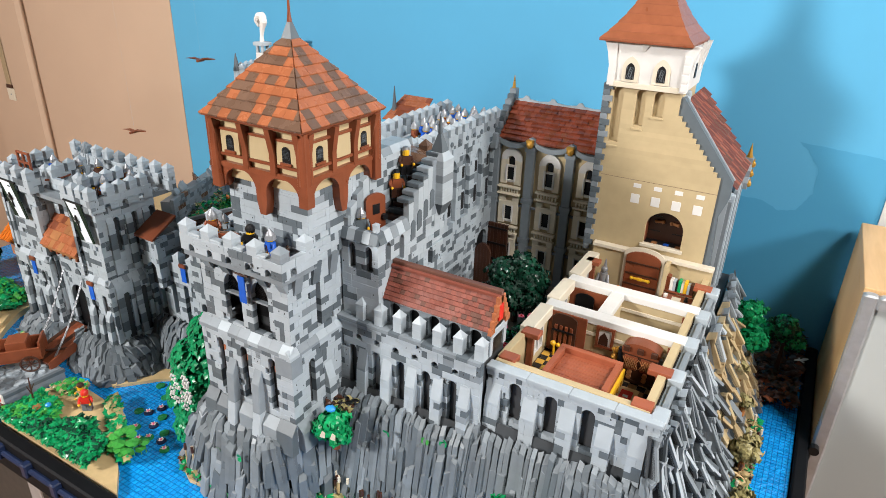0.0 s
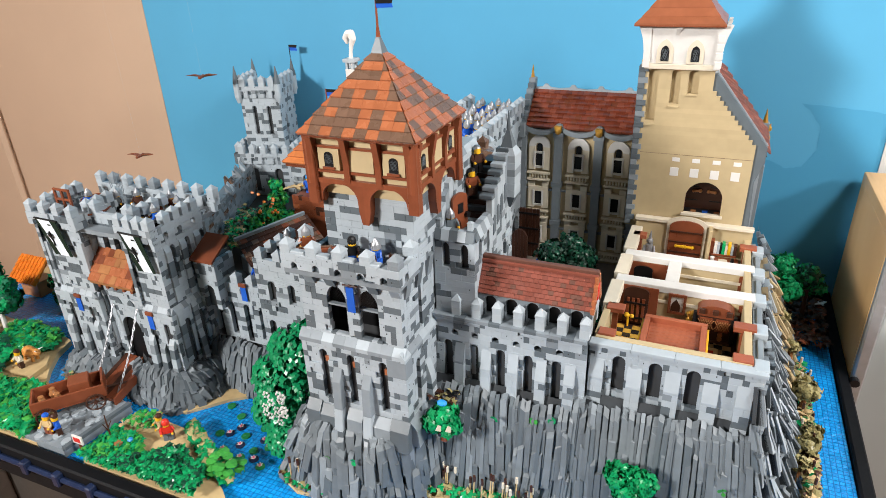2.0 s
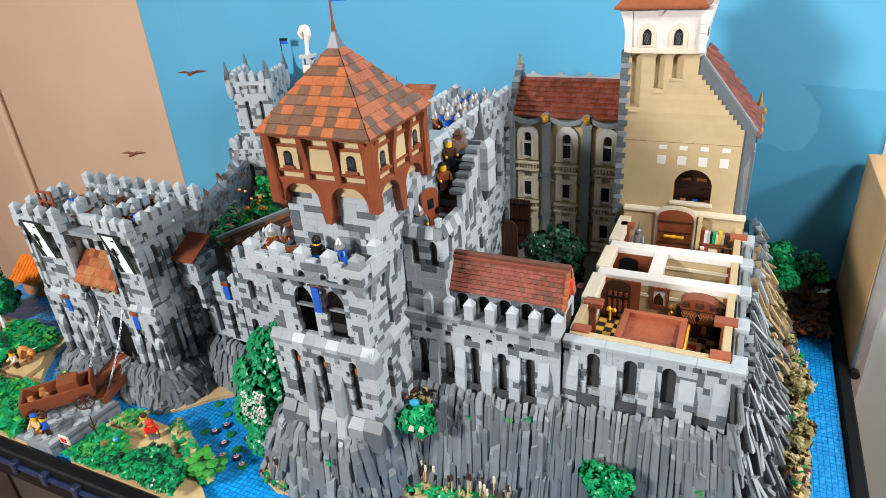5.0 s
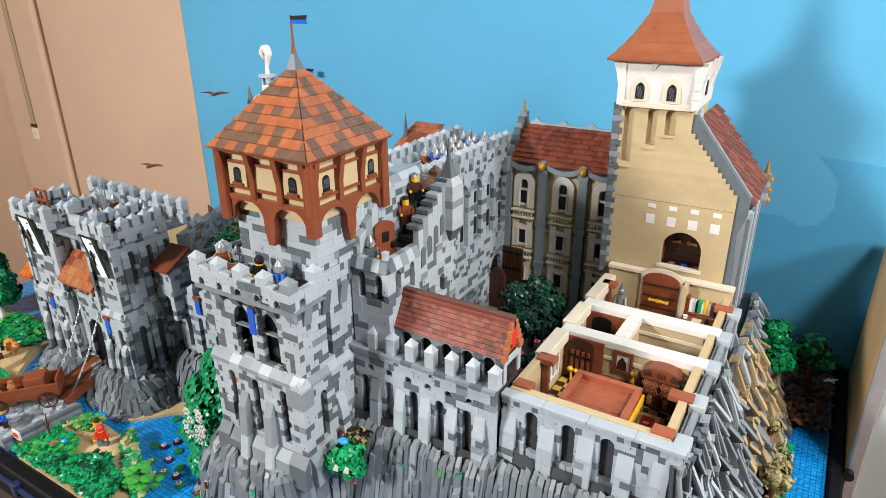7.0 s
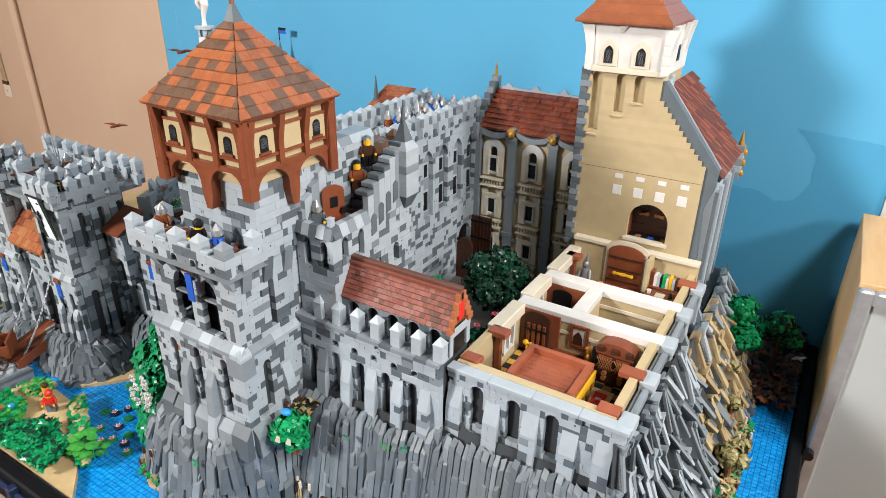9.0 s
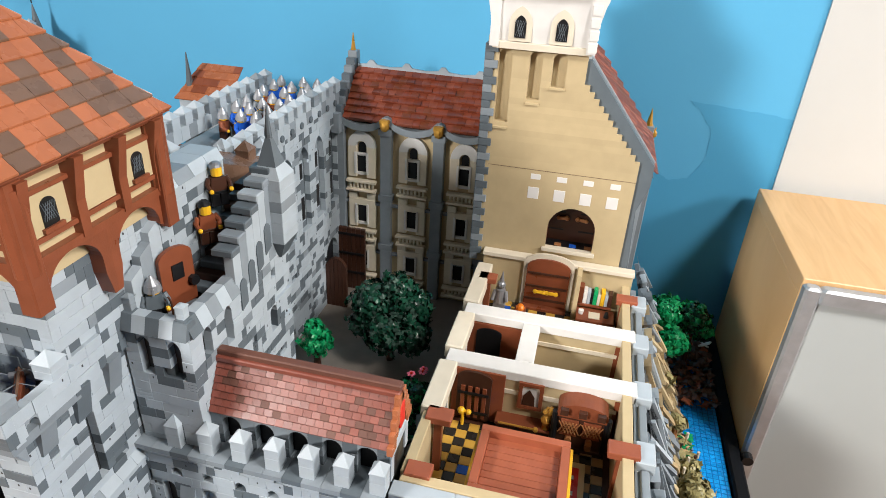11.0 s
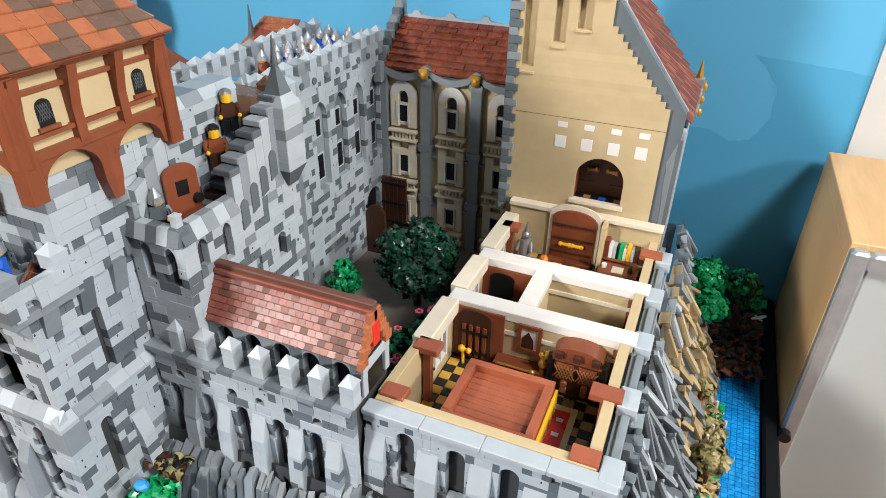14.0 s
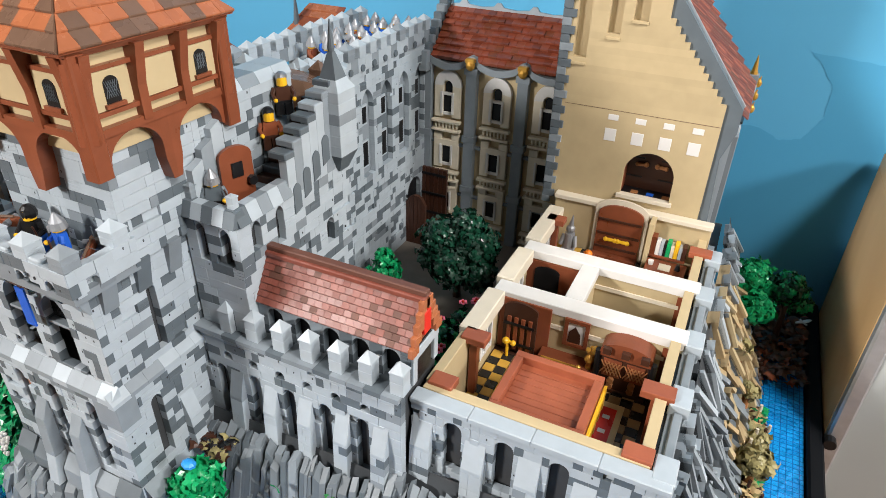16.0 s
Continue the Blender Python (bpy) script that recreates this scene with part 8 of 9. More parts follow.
tree("court_tree", "dark glossy green leafy tree in the courtyard", (-0.358, 0.995, 0.90), [((-0.382, 0.99, 0.995), 0.038), ((-0.332, 1.0, 0.990), 0.040), ((-0.358, 0.97, 0.965), 0.038), ((-0.325, 0.985, 0.955), 0.034), ((-0.352, 1.005, 1.014), 0.030), ((-0.392, 0.985, 0.965), 0.028)],
     (-0.356, 0.99, 0.975), [DGREEN, DGREEN, material("grey_green_leaf_plastic", (0.045, 0.085, 0.065), 0.2, 0.3)], 1, 330, 0.0055)
tree("round_bush", "bright green round bush by the inner wall", (-0.447, 0.945, 0.90), [((-0.447, 0.945, 0.945), 0.026), ((-0.452, 0.950, 0.965), 0.017)], (-0.447, 0.945, 0.945), [GREEN], 2, 300, 0.0050, category="bush")
tree("flower_bush", "dark green bush with pink flowers beside the manor", (-0.285, 0.80, 0.90), [((-0.285, 0.79, 0.985), 0.030), ((-0.30, 0.83, 0.960), 0.030), ((-0.29, 0.87, 0.95), 0.030), ((-0.29, 0.755, 0.97), 0.028)], (-0.288, 0.80, 0.96), [DGREEN, GREEN, DGREEN], 3, 200, 0.0060, category="bush")
rnd = random.Random(4)
for i in range(9):
    c = Vector((-0.285 + rnd.uniform(-0.024, 0.014), 0.75 + 0.13 * rnd.random(), 1.004 + rnd.uniform(-0.012, 0.008)))
    s = Shape()
    for k in range(6):
        a = k * math.pi / 3
        s.ball(c + Vector((0.0035 * math.cos(a), 0.0035 * math.sin(a), 0)), 0.0020, 0, 6, 4, (1, 1, 0.6))
    s.ball(c + UP * 0.0008, 0.0018, 1, 6, 4)
    part("flower", s, [PINK, RED], None, "pink six-petalled toy flower on the bush", "flower", "pink flowers")
tree("green_tree", "bright green glossy tree behind the cliff", (0.03, 1.15, WZ + 0.006), [((0.018, 1.15, 0.962), 0.032), ((0.036, 1.125, 0.925), 0.030), ((0.012, 1.17, 0.935), 0.026)], (0.025, 1.145, 0.93), [GREEN], 5, 330, 0.0058)
tree("green_tree", "darker green tree in the shade by the wall", (0.085, 1.24, WZ + 0.006), [((0.080, 1.24, 0.905), 0.034), ((0.10, 1.25, 0.875), 0.026), ((0.06, 1.25, 0.89), 0.026)], (0.085, 1.24, 0.89), [GREEN, DGREEN], 6, 280, 0.0058)
foot_bush = tree("foot_bush", "bright green clover bush at the foot of the keep", (-0.452, 0.553, 0.885), [((-0.450, 0.548, 0.930), 0.026), ((-0.462, 0.540, 0.925), 0.020), ((-0.440, 0.545, 0.918), 0.020)], (-0.452, 0.552, 0.92), [GREEN], 7, 230, 0.0072, RB, category="bush")
s = Shape()
for c in ((-0.446, 0.518, 0.935), (-0.434, 0.524, 0.932)):
    s.prism([Vector(c) + Vector(d) for d in ((-0.004, 0, -0.004), (0.003, 0.002, -0.005), (0.004, 0.002, 0.004), (0.0, 0.001, 0.006))], (0.001, -0.001, 0))
nudge(part("pale_leaf", s, CREAM, None, "pale cream leaf in the bush", "leaf"), 0.021, 0.015, 0.004)
nudge(part("blue_frog", Shape().ball((-0.448, 0.540, 0.962), 0.0060, 0, 8, 5, (1.3, 1, 0.7)), AZURE, None, "bright blue toy frog on the bush", "toy frog"), 0.021, 0.015, 0.004)
nudge(foot_bush, 0.021, 0.015, 0.004)
# hanging green on the left of the keep
IVY = material("ivy_leaf_plastic", (0.006, 0.235, 0.088), 0.25, 0.2)
th = thing("ivy", (-0.69, 0.60, WZ), "bright green leafy ivy hanging beside the keep", "plant")
s = Shape()
rnd = random.Random(11)
for c, r in (((-0.700, 0.618, 0.950), (0.044, 0.030, 0.038)), ((-0.716, 0.600, 0.900), (0.052, 0.032, 0.046)), ((-0.708, 0.578, 0.855), (0.046, 0.034, 0.046)), ((-0.682, 0.548, 0.815), (0.026, 0.026, 0.036)), ((-0.75, 0.60, 0.86), (0.030, 0.026, 0.036)), ((-0.685, 0.632, 0.975), (0.030, 0.022, 0.022))):
    leaf_cloud(s, (c[0] - 0.006, c[1] - 0.005, c[2]), r, 300, 0.0088, rnd)
part("leaves", s, IVY, th)
s = Shape()
for i in range(620):
    c, r = rnd.choice((((-0.708, 0.612, 0.950), (0.044, 0.034, 0.036)), ((-0.726, 0.594, 0.900), (0.054, 0.036, 0.046)), ((-0.720, 0.575, 0.852), (0.052, 0.038, 0.046)), ((-0.700, 0.552, 0.818), (0.034, 0.030, 0.034))))
    d = Vector((rnd.gauss(-0.3, 0.7), rnd.gauss(-0.7, 0.5), rnd.gauss(0.35, 0.6))).normalized()
    p = Vector(c) + Vector((d.x * r[0], d.y * r[1], d.z * r[2])) * rnd.uniform(0.9, 1.12)
    f = (d * 0.5 + Vector((-0.3, -0.6, 0.75)) + Vector((rnd.gauss(0, 0.25), rnd.gauss(0, 0.25), rnd.gauss(0, 0.25)))).normalized()
    q, a0, w = f.to_track_quat("Z", "Y"), rnd.uniform(0, 6.3), rnd.uniform(0.006, 0.0095)
    ring = [p + q @ Vector((w * (1 if k % 2 == 0 else 0.6) * math.cos(a0 + k * math.pi / 4), w * (1 if k % 2 == 0 else 0.6) * math.sin(a0 + k * math.pi / 4), -0.15 * w * (k % 2 == 0))) for k in range(8)]
    s.add([p + f * w * 0.15] + ring, [(0, 1 + k, 1 + (k + 1) % 8) for k in range(8)])
part("outer_leaves", s, IVY, th)
s = Shape()
for i in range(16):
    c = Vector((-0.694 + rnd.uniform(-0.022, 0.018), 0.532 + rnd.uniform(-0.006, 0.004), 0.896 + rnd.uniform(-0.028, 0.034)))
    for k in range(6):
        a = k * math.pi / 3
        s.ball(c + Vector((0.0048 * math.cos(a), -0.001, 0.0048 * math.sin(a))), 0.0021, 0, 6, 4)
part("blossom", s, WHITE, th, "white blossom")
part("stem_wood", Shape().cbox((-0.672, 0.60, 0.80), (-0.650, 0.63, 0.945), 0.002), DB, th)
tree("low_bush", "bright green bush on the cliff below the manor", (-0.165, 0.598, 0.86), [((-0.186, 0.584, 0.890), 0.023), ((-0.156, 0.582, 0.891), 0.023), ((-0.170, 0.576, 0.872), 0.026)], (-0.167, 0.59, 0.885), [GREEN], 12, 300, 0.0058, category="bush")
tree("low_bush", "bright green bush at the foot of the cliff", (-0.093, 0.575, 0.80), [((-0.095, 0.570, 0.838), 0.019)], (-0.094, 0.572, 0.83), [GREEN], 13, 300, 0.0048, category="bush")
# small leaves growing from cracks in the cliff
rnd = random.Random(14)
for x, y, z in ((-0.59, 0.505, 0.86), (-0.54, 0.500, 0.875), (-0.515, 0.500, 0.84), (-0.60, 0.496, 0.83), (-0.365, 0.600, 0.925), (-0.31, 0.612, 0.93), (-0.285, 0.616, 0.935), (-0.06, 0.60, 0.90), (-0.05, 0.59, 0.845), (-0.012, 0.66, 0.93), (-0.56, 0.488, 0.805)):
    s = Shape()
    for i in range(5):
        a = rnd.uniform(0, 6.3)
        q = Vector((x, y - 0.006, z))
        d = Vector((math.cos(a), -0.4, math.sin(a))) * 0.007
        e = Vector((-d.z, 0, d.x)) * 0.45
        s.add([q, q + d * 0.6 + e, q + d, q + d * 0.6 - e], [(0, 1, 2, 3)])
    part("sprig", s, LIME if rnd.random() < 0.3 else GREEN, None, "small green sprig in a crack of the cliff", "plant", "cliff sprigs")


def ground_cover(name, label, pts, z, count, size, mats, seed, height=0.012):
    """Low toy leaves spread over an outline on the ground."""
    rnd = random.Random(seed)
    xs, ys = [p[0] for p in pts], [p[1] for p in pts]
    inside = lambda x, y: sum(((y1 > y) != (y2 > y)) and x < (x2 - x1) * (y - y1) / (y2 - y1) + x1 for (x1, y1), (x2, y2) in zip(pts, pts[1:] + pts[:1])) % 2 == 1
    s = Shape()
    made = 0
    while made < count:
        x, y = rnd.uniform(min(xs), max(xs)), rnd.uniform(min(ys), max(ys))
        if not inside(x, y):
            continue
        made += 1
        h = z + height * (0.35 + 0.65 * (0.5 + 0.5 * noise.noise(Vector((x * 22, y * 22, 0))))) * rnd.uniform(0.5, 1.2)
        f = Vector((rnd.gauss(0, 0.45), rnd.gauss(0, 0.45) - 0.15, 1)).normalized()
        q = f.to_track_quat("Z", "Y")
        a0, r = rnd.uniform(0, 6.3), size * rnd.uniform(0.7, 1.25)
        ring = []
        for i in range(8):
            a = a0 + math.pi * 2 * i / 8
            k = r * (1 if i % 2 == 0 else 0.55)
            ring.append(Vector((x, y, h)) + q @ Vector((k * math.cos(a), k * math.sin(a), -0.15 * k if i % 2 == 0 else 0)))
        s.add([Vector((x, y, h)) + f * r * 0.15] + ring, [(0, 1 + i, 1 + (i + 1) % 8) for i in range(8)], rnd.randrange(len(mats)))
    return part(name, s, mats, None, label, "plants", kind="stuff")


G = WZ + 0.010
ground_cover("undergrowth", "dark brown and pale leaves in the corner below the curtain wall", [(-0.466, 0.590), (-0.425, 0.588), (-0.425, 0.628), (-0.466, 0.628)], 0.925, 90, 0.0062, [DB, DB, OLIVE, BLACK], 37, 0.022)
ground_cover("undergrowth", "thick bright green toy-leaf undergrowth by the table edge", [(-1.36, 0.446), (-1.155, 0.446), (-1.18, 0.51), (-1.24, 0.55), (-1.36, 0.53)], G, 1500, 0.0105, [GREEN, GREEN, LIME], 21, 0.030)
ground_cover("undergrowth", "dark and bright green undergrowth with flowers", [(-1.62, 0.446), (-1.36, 0.446), (-1.36, 0.54), (-1.42, 0.62), (-1.62, 0.66)], G, 1700, 0.0095, [GREEN, DGREEN, GREEN], 22, 0.030)
ground_cover("undergrowth", "bright green undergrowth beside the stream", [(-1.46, 0.62), (-1.38, 0.600), (-1.335, 0.640), (-1.355, 0.69), (-1.44, 0.70), (-1.50, 0.69)], G, 900, 0.010, [GREEN, GREEN, LIME], 23, 0.024)
ground_cover("undergrowth", "green undergrowth on the bank with shrubs", [(-1.03, 0.445), (-0.94, 0.445), (-0.93, 0.48), (-0.96, 0.515), (-1.03, 0.52)], G, 800, 0.0065, [GREEN, GREEN, LIME], 24, 0.016)
ground_cover("undergrowth", "dark green undergrowth near the shore", [(-0.99, 0.445), (-0.79, 0.445), (-0.80, 0.480), (-0.87, 0.515), (-0.92, 0.49)], G, 1200, 0.0065, [GREEN, DGREEN, GREEN], 25, 0.026)
ground_cover("undergrowth", "olive and green plants on the river bank", [(-1.03, 0.535), (-1.0, 0.53), (-0.96, 0.545), (-0.975, 0.57), (-1.02, 0.565)], G, 260, 0.006, [OLIVE, GREEN, LIME], 26, 0.02)
ground_cover("undergrowth", "green plants on the far bank", [(-1.62, 0.83), (-1.40, 0.81), (-1.27, 0.87), (-1.25, 1.0), (-1.62, 1.0)], G, 1300, 0.008, [GREEN, DGREEN, OLIVE], 27, 0.02)
ground_cover("undergrowth", "green and olive plants along the foot of the cliff", [(-0.66, 0.480), (-0.54, 0.486), (-0.45, 0.538), (-0.30, 0.570), (-0.30, 0.588), (-0.46, 0.555), (-0.66, 0.505)], WZ + 0.006, 520, 0.0072, [GREEN, OLIVE, GREEN], 28, 0.016)
ground_cover("undergrowth", "green and olive plants below the manor", [(-0.30, 0.565), (-0.03, 0.555), (0.03, 0.60), (-0.02, 0.60), (-0.30, 0.59)], WZ + 0.006, 640, 0.0072, [GREEN, OLIVE, GREEN, DGREEN], 29, 0.016)
ground_cover("undergrowth", "olive and green shore plants beside the side cliff", [(0.04, 0.62), (0.075, 0.68), (0.078, 1.05), (0.060, 1.05), (0.058, 0.70)], WZ + 0.006, 1000, 0.0075, [OLIVE, OLIVE, GREEN, SAND, DB], 30, 0.034)
ground_cover("undergrowth", "dark brown leaf litter and rocks in the shaded corner", [(0.055, 1.13), (0.128, 1.14), (0.128, 1.40), (0.02, 1.40), (0.03, 1.2)], WZ + 0.004, 700, 0.009, [DB, DB, BLACK, DB, RB], 31, 0.030)
ground_cover("undergrowth", "dark green shrubs with orange flowers in the court", [(-1.06, 0.86), (-0.94, 0.86), (-0.93, 0.99), (-1.08, 1.04), (-1.12, 0.95)], 0.93, 900, 0.008, [DGREEN, GREEN, OLIVE], 32, 0.085)
ground_cover("undergrowth", "olive and green plants on the islet", [(-1.23, 0.594), (-1.19, 0.58), (-1.17, 0.60), (-1.19, 0.63), (-1.222, 0.625)], WZ + 0.008, 160, 0.006, [OLIVE, GREEN, DT], 33, 0.016)
ground_cover("undergrowth", "bright green and olive plants at the water's edge", [(-0.80, 0.446), (-0.735, 0.446), (-0.775, 0.476), (-0.86, 0.522), (-0.89, 0.535), (-0.885, 0.512), (-0.825, 0.478)], G, 420, 0.0085, [GREEN, GREEN, OLIVE], 34, 0.016)
ground_cover("undergrowth", "olive and green plants along the shore below the keep", [(-0.688, 0.505), (-0.66, 0.484), (-0.60, 0.482), (-0.52, 0.492), (-0.45, 0.53), (-0.52, 0.510), (-0.62, 0.496), (-0.675, 0.515)], WZ + 0.006, 420, 0.007, [GREEN, OLIVE, DB, GREEN], 35, 0.014)
rnd = random.Random(36)
s = Shape()
for i in range(26):
    x, y = -0.765 + rnd.uniform(-0.030, 0.026), 0.462 + rnd.uniform(-0.014, 0.020)
    h, r, a0 = G + rnd.uniform(0.008, 0.026), rnd.uniform(0.007, 0.011), rnd.uniform(0, 6.3)
    c = Vector((x, y, h))
    s.add([c + Vector((0, 0, r * 0.15))] + [c + Vector((r * math.cos(a0 + k * 0.785), r * math.sin(a0 + k * 0.785), rnd.uniform(-0.002, 0.001))) * 1.0 for k in range(8)], [(0, 1 + k, 1 + (k + 1) % 8) for k in range(8)])
    s.tube((x, y, G - 0.002), (x, y, h), 0.0007, n=5)
part("broad_leaf_plant", s, LIME, None, "bright light green broad-leaved plant at the bank's tip", "plant")
# olive shrubs by the side cliff
for i, (x, y, z, r) in enumerate(((0.062, 0.905, 0.862, 0.026), (0.045, 1.01, 0.875, 0.016), (0.030, 1.06, 0.905, 0.012), (0.072, 0.84, 0.83, 0.020), (0.070, 0.98, 0.83, 0.016), (0.012, 0.90, 0.905, 0.012), (0.062, 0.80, 0.835, 0.022), (0.066, 0.93, 0.845, 0.022), (0.048, 0.755, 0.84, 0.016))):
    tree("olive_shrub", "olive-green toy shrub on the side cliff", (x, y, z - r - 0.02), [((x, y, z), r)], (x, y, z), [OLIVE], 40 + i, 210, 0.0068, NOUGAT, category="shrub")
# cat-tails
rnd = random.Random(51)
for i in range(48):
    if i < 16:
        x, y = 0.066 + rnd.uniform(-0.012, 0.012), rnd.uniform(0.68, 1.06)
    elif i < 38:
        x, y = rnd.uniform(-0.44, -0.30), 0.565 + rnd.uniform(-0.01, 0.012)
    else:
        x, y = rnd.uniform(-0.66, -0.62), 0.495 + rnd.uniform(-0.006, 0.01)
    h = rnd.uniform(0.022, 0.042)
    cat = thing("cat_tail", (x, y, WZ + 0.006), "tan reed with a dark brown head on the shore", "reed", "reeds on the shore")
    part("stalk", Shape().tube((x, y, WZ + 0.006), (x + 0.002, y, WZ + 0.006 + h), 0.0014, 0.0011, 6), SAND, cat)
    part("head", Shape().tube((x + 0.002, y, WZ + 0.006 + h), (x + 0.002, y, WZ + 0.016 + h), 0.0024, 0.0020, 8), DB if rnd.random() < 0.7 else CREAM, cat)
# court shrub with orange flowers
tree("flowering_shrub", "bright green climbing shrub with orange flowers", (-0.985, 0.95, 0.93), [((-0.972, 0.95, 1.085), 0.018), ((-0.970, 0.95, 1.055), 0.026), ((-0.985, 0.94, 1.02), 0.034), ((-0.955, 0.945, 1.01), 0.032), ((-1.01, 0.93, 1.0), 0.028)], (-0.982, 0.95, 1.06), [GREEN, LIME], 52, 240, 0.0055, category="shrub")
rnd = random.Random(53)
for i in range(20):
    c = (-0.975 + rnd.uniform(-0.035, 0.030), 0.918 + rnd.uniform(-0.004, 0.01), 1.03 + rnd.uniform(-0.035, 0.045))
    part("flower", Shape().ball(c, 0.0034, 0, 7, 4, (1.2, 1.0, 0.9)), ORANGE, None, "orange toy flower on the shrub", "flower", "orange flowers")
# trees on the far left
teal_tree = tree("teal_tree", "tall green tree with white trunks by the stream", (-1.47, 0.675, G), [((-1.50, 0.69, 0.90), 0.050), ((-1.55, 0.70, 0.885), 0.048), ((-1.46, 0.685, 0.885), 0.042), ((-1.51, 0.70, 0.935), 0.036), ((-1.57, 0.69, 0.86), 0.04), ((-1.445, 0.69, 0.92), 0.024), ((-1.53, 0.675, 0.85), 0.036)], (-1.485, 0.685, 0.88), [GREEN, material("teal_leaf_plastic", (0.02, 0.16, 0.085), 0.25, 0.25)], 60, 190, 0.0095, WHITE)
olive_tree = tree("olive_tree", "pale olive autumn tree behind the stream", (-1.618, 0.91, G), [((-1.612, 0.905, 0.885), 0.034), ((-1.628, 0.91, 0.905), 0.024), ((-1.60, 0.90, 0.855), 0.036), ((-1.615, 0.905, 0.92), 0.022)], (-1.617, 0.91, 0.87), [OLIVE], 61, 280, 0.007)
tree("green_tree", "round green tree beside the gatehouse", (-1.475, 0.82, G), [((-1.474, 0.81, 0.860), 0.040), ((-1.468, 0.805, 0.825), 0.040), ((-1.468, 0.81, 0.885), 0.026)], (-1.475, 0.82, 0.84), [GREEN, DGREEN], 62, 260, 0.0068)
nudge(teal_tree, -0.035, -0.006, -0.008)
nudge(olive_tree, -0.030, 0.0, 0.0)
# hut
hut = thing("orange_roofed_hut", (-1.588, 0.83, G), "small hut with an orange rounded tile roof", "hut")
part("wall", Shape().cbox((-1.618, 0.81, G), (-1.558, 0.86, 0.838), 0.001), NOUGAT, hut)
for r in range(5):
    for i in range(8):
        a, y, z = -1.636 + i * 0.0115, 0.795 + r * 0.010, 0.842 + r * 0.009
        part("roof_tile", Shape().tube((a + 0.005, y, z), (a + 0.005, y + 0.014, z + 0.010), 0.0062, 0.0058, 8), ORANGE, hut)
nudge(hut, -0.028, 0.0, -0.010)

# ---- lilies ----
rnd = random.Random(70)
LILYPAD = material("lily_green", (0.02, 0.22, 0.07), 0.25, 0.2)
spots = [(-0.842, 0.542), (-0.811, 0.513), (-0.79, 0.531), (-0.76, 0.528), (-0.741, 0.544), (-0.816, 0.567), (-0.775, 0.579), (-0.728, 0.503), (-0.748, 0.513), (-0.87, 0.607), (-0.80, 0.601), (-0.825, 0.548), (-0.795, 0.552), (-0.772, 0.508), (-0.758, 0.555), (-0.835, 0.590), (-0.783, 0.497)]
for i, (x, y) in enumerate(spots):
    lily = thing("water_lily", (x, y, WZ), "green lily pad with a white and pink bloom on blue water" if i % 3 else "plain green lily pad on blue water", "water lily", "water lilies")
    s = Shape().tube((x, y, WZ), (x, y, WZ + 0.0022), 0.0078, 0.0076, 14)
    part("pad", s, NAVY if i % 3 == 2 else LILYPAD, lily)
    if i % 3:
        c = Vector((x, y, WZ + 0.0034))
        ring = [c + Vector((q * math.cos(k * math.pi / 6), q * math.sin(k * math.pi / 6), 0.0026 if k % 2 == 0 else 0.0008)) for k, q in enumerate((0.0058, 0.0032) * 6)]
        part("bloom", Shape().add([c] + ring, [(0, 1 + k, 1 + (k + 1) % 12) for k in range(12)]), WHITE, lily)
        part("flower_heart", Shape().ball((x, y, WZ + 0.0050), 0.0021, 0, 8, 5), PINK, lily)

# ---- drawbridge, wagon, yard things ----
db = thing("drawbridge", (-1.095, 0.60, 0.82), "reddish-brown plank drawbridge on grey chains", "drawbridge")
for i in range(6):
    x = -1.125 + i * 0.0102
    part("plank", Shape().prism([(x, 0.562, 0.812), (x, 0.655, 0.838), (x, 0.655, 0.843), (x, 0.562, 0.817)], (0.0098, 0, 0)), RB if i % 3 else DB, db)
part("side_board", Shape().prism([(-1.063, 0.56, 0.805), (-1.063, 0.655, 0.832), (-1.063, 0.655, 0.850), (-1.063, 0.56, 0.822)], (0.004, 0, 0)), RB, db)
for x, zz in ((-1.125, 0.955), (-1.066, 0.955)):
    a, b = Vector((x, 0.575, 0.823)), Vector((x + 0.006, 0.654, zz))
    n = 22
    s = Shape()
    for k in range(n):
        p = a.lerp(b, (k + 0.5) / n) - UP * 0.010 * math.sin(math.pi * (k + 0.5) / n)
        d = (b - a).normalized() * 0.0042
        o = (X if k % 2 else UP) * 0.0016
        s.tube(p - d + o, p + d + o, 0.0007, n=5)
        s.tube(p - d - o, p + d - o, 0.0007, n=5)
        s.tube(p + d + o, p + d - o, 0.0007, n=5)
    part("chain", s, SILVER, db, "grey chain")
causeway = thing("causeway", (-1.10, 0.50, WZ), "grey causeway paved with round pale stones", "causeway")
part("base", Shape().prism([(-1.160, 0.446, WZ), (-1.066, 0.446, WZ), (-1.050, 0.572, WZ), (-1.150, 0.590, WZ)], (0, 0, 0.018)), MG, causeway)
part("kerb", Shape().prism([(-1.066, 0.446, WZ + 0.018), (-1.058, 0.446, WZ + 0.018), (-1.046, 0.572, WZ + 0.018), (-1.054, 0.572, WZ + 0.018)], (0, 0, 0.006)), DG, causeway)
rnd = random.Random(80)
for i in range(52):
    t, q = rnd.random(), (i + 0.5) / 52
    x, y = -1.152 + 0.014 * q + t * 0.080, 0.452 + q * 0.115
    part("cobble", Shape().tube((x, y, WZ + 0.017), (x, y, WZ + 0.0205 + 0.001 * rnd.random()), rnd.choice((0.0055, 0.0075)), n=10), LG if rnd.random() < 0.75 else MG, causeway)


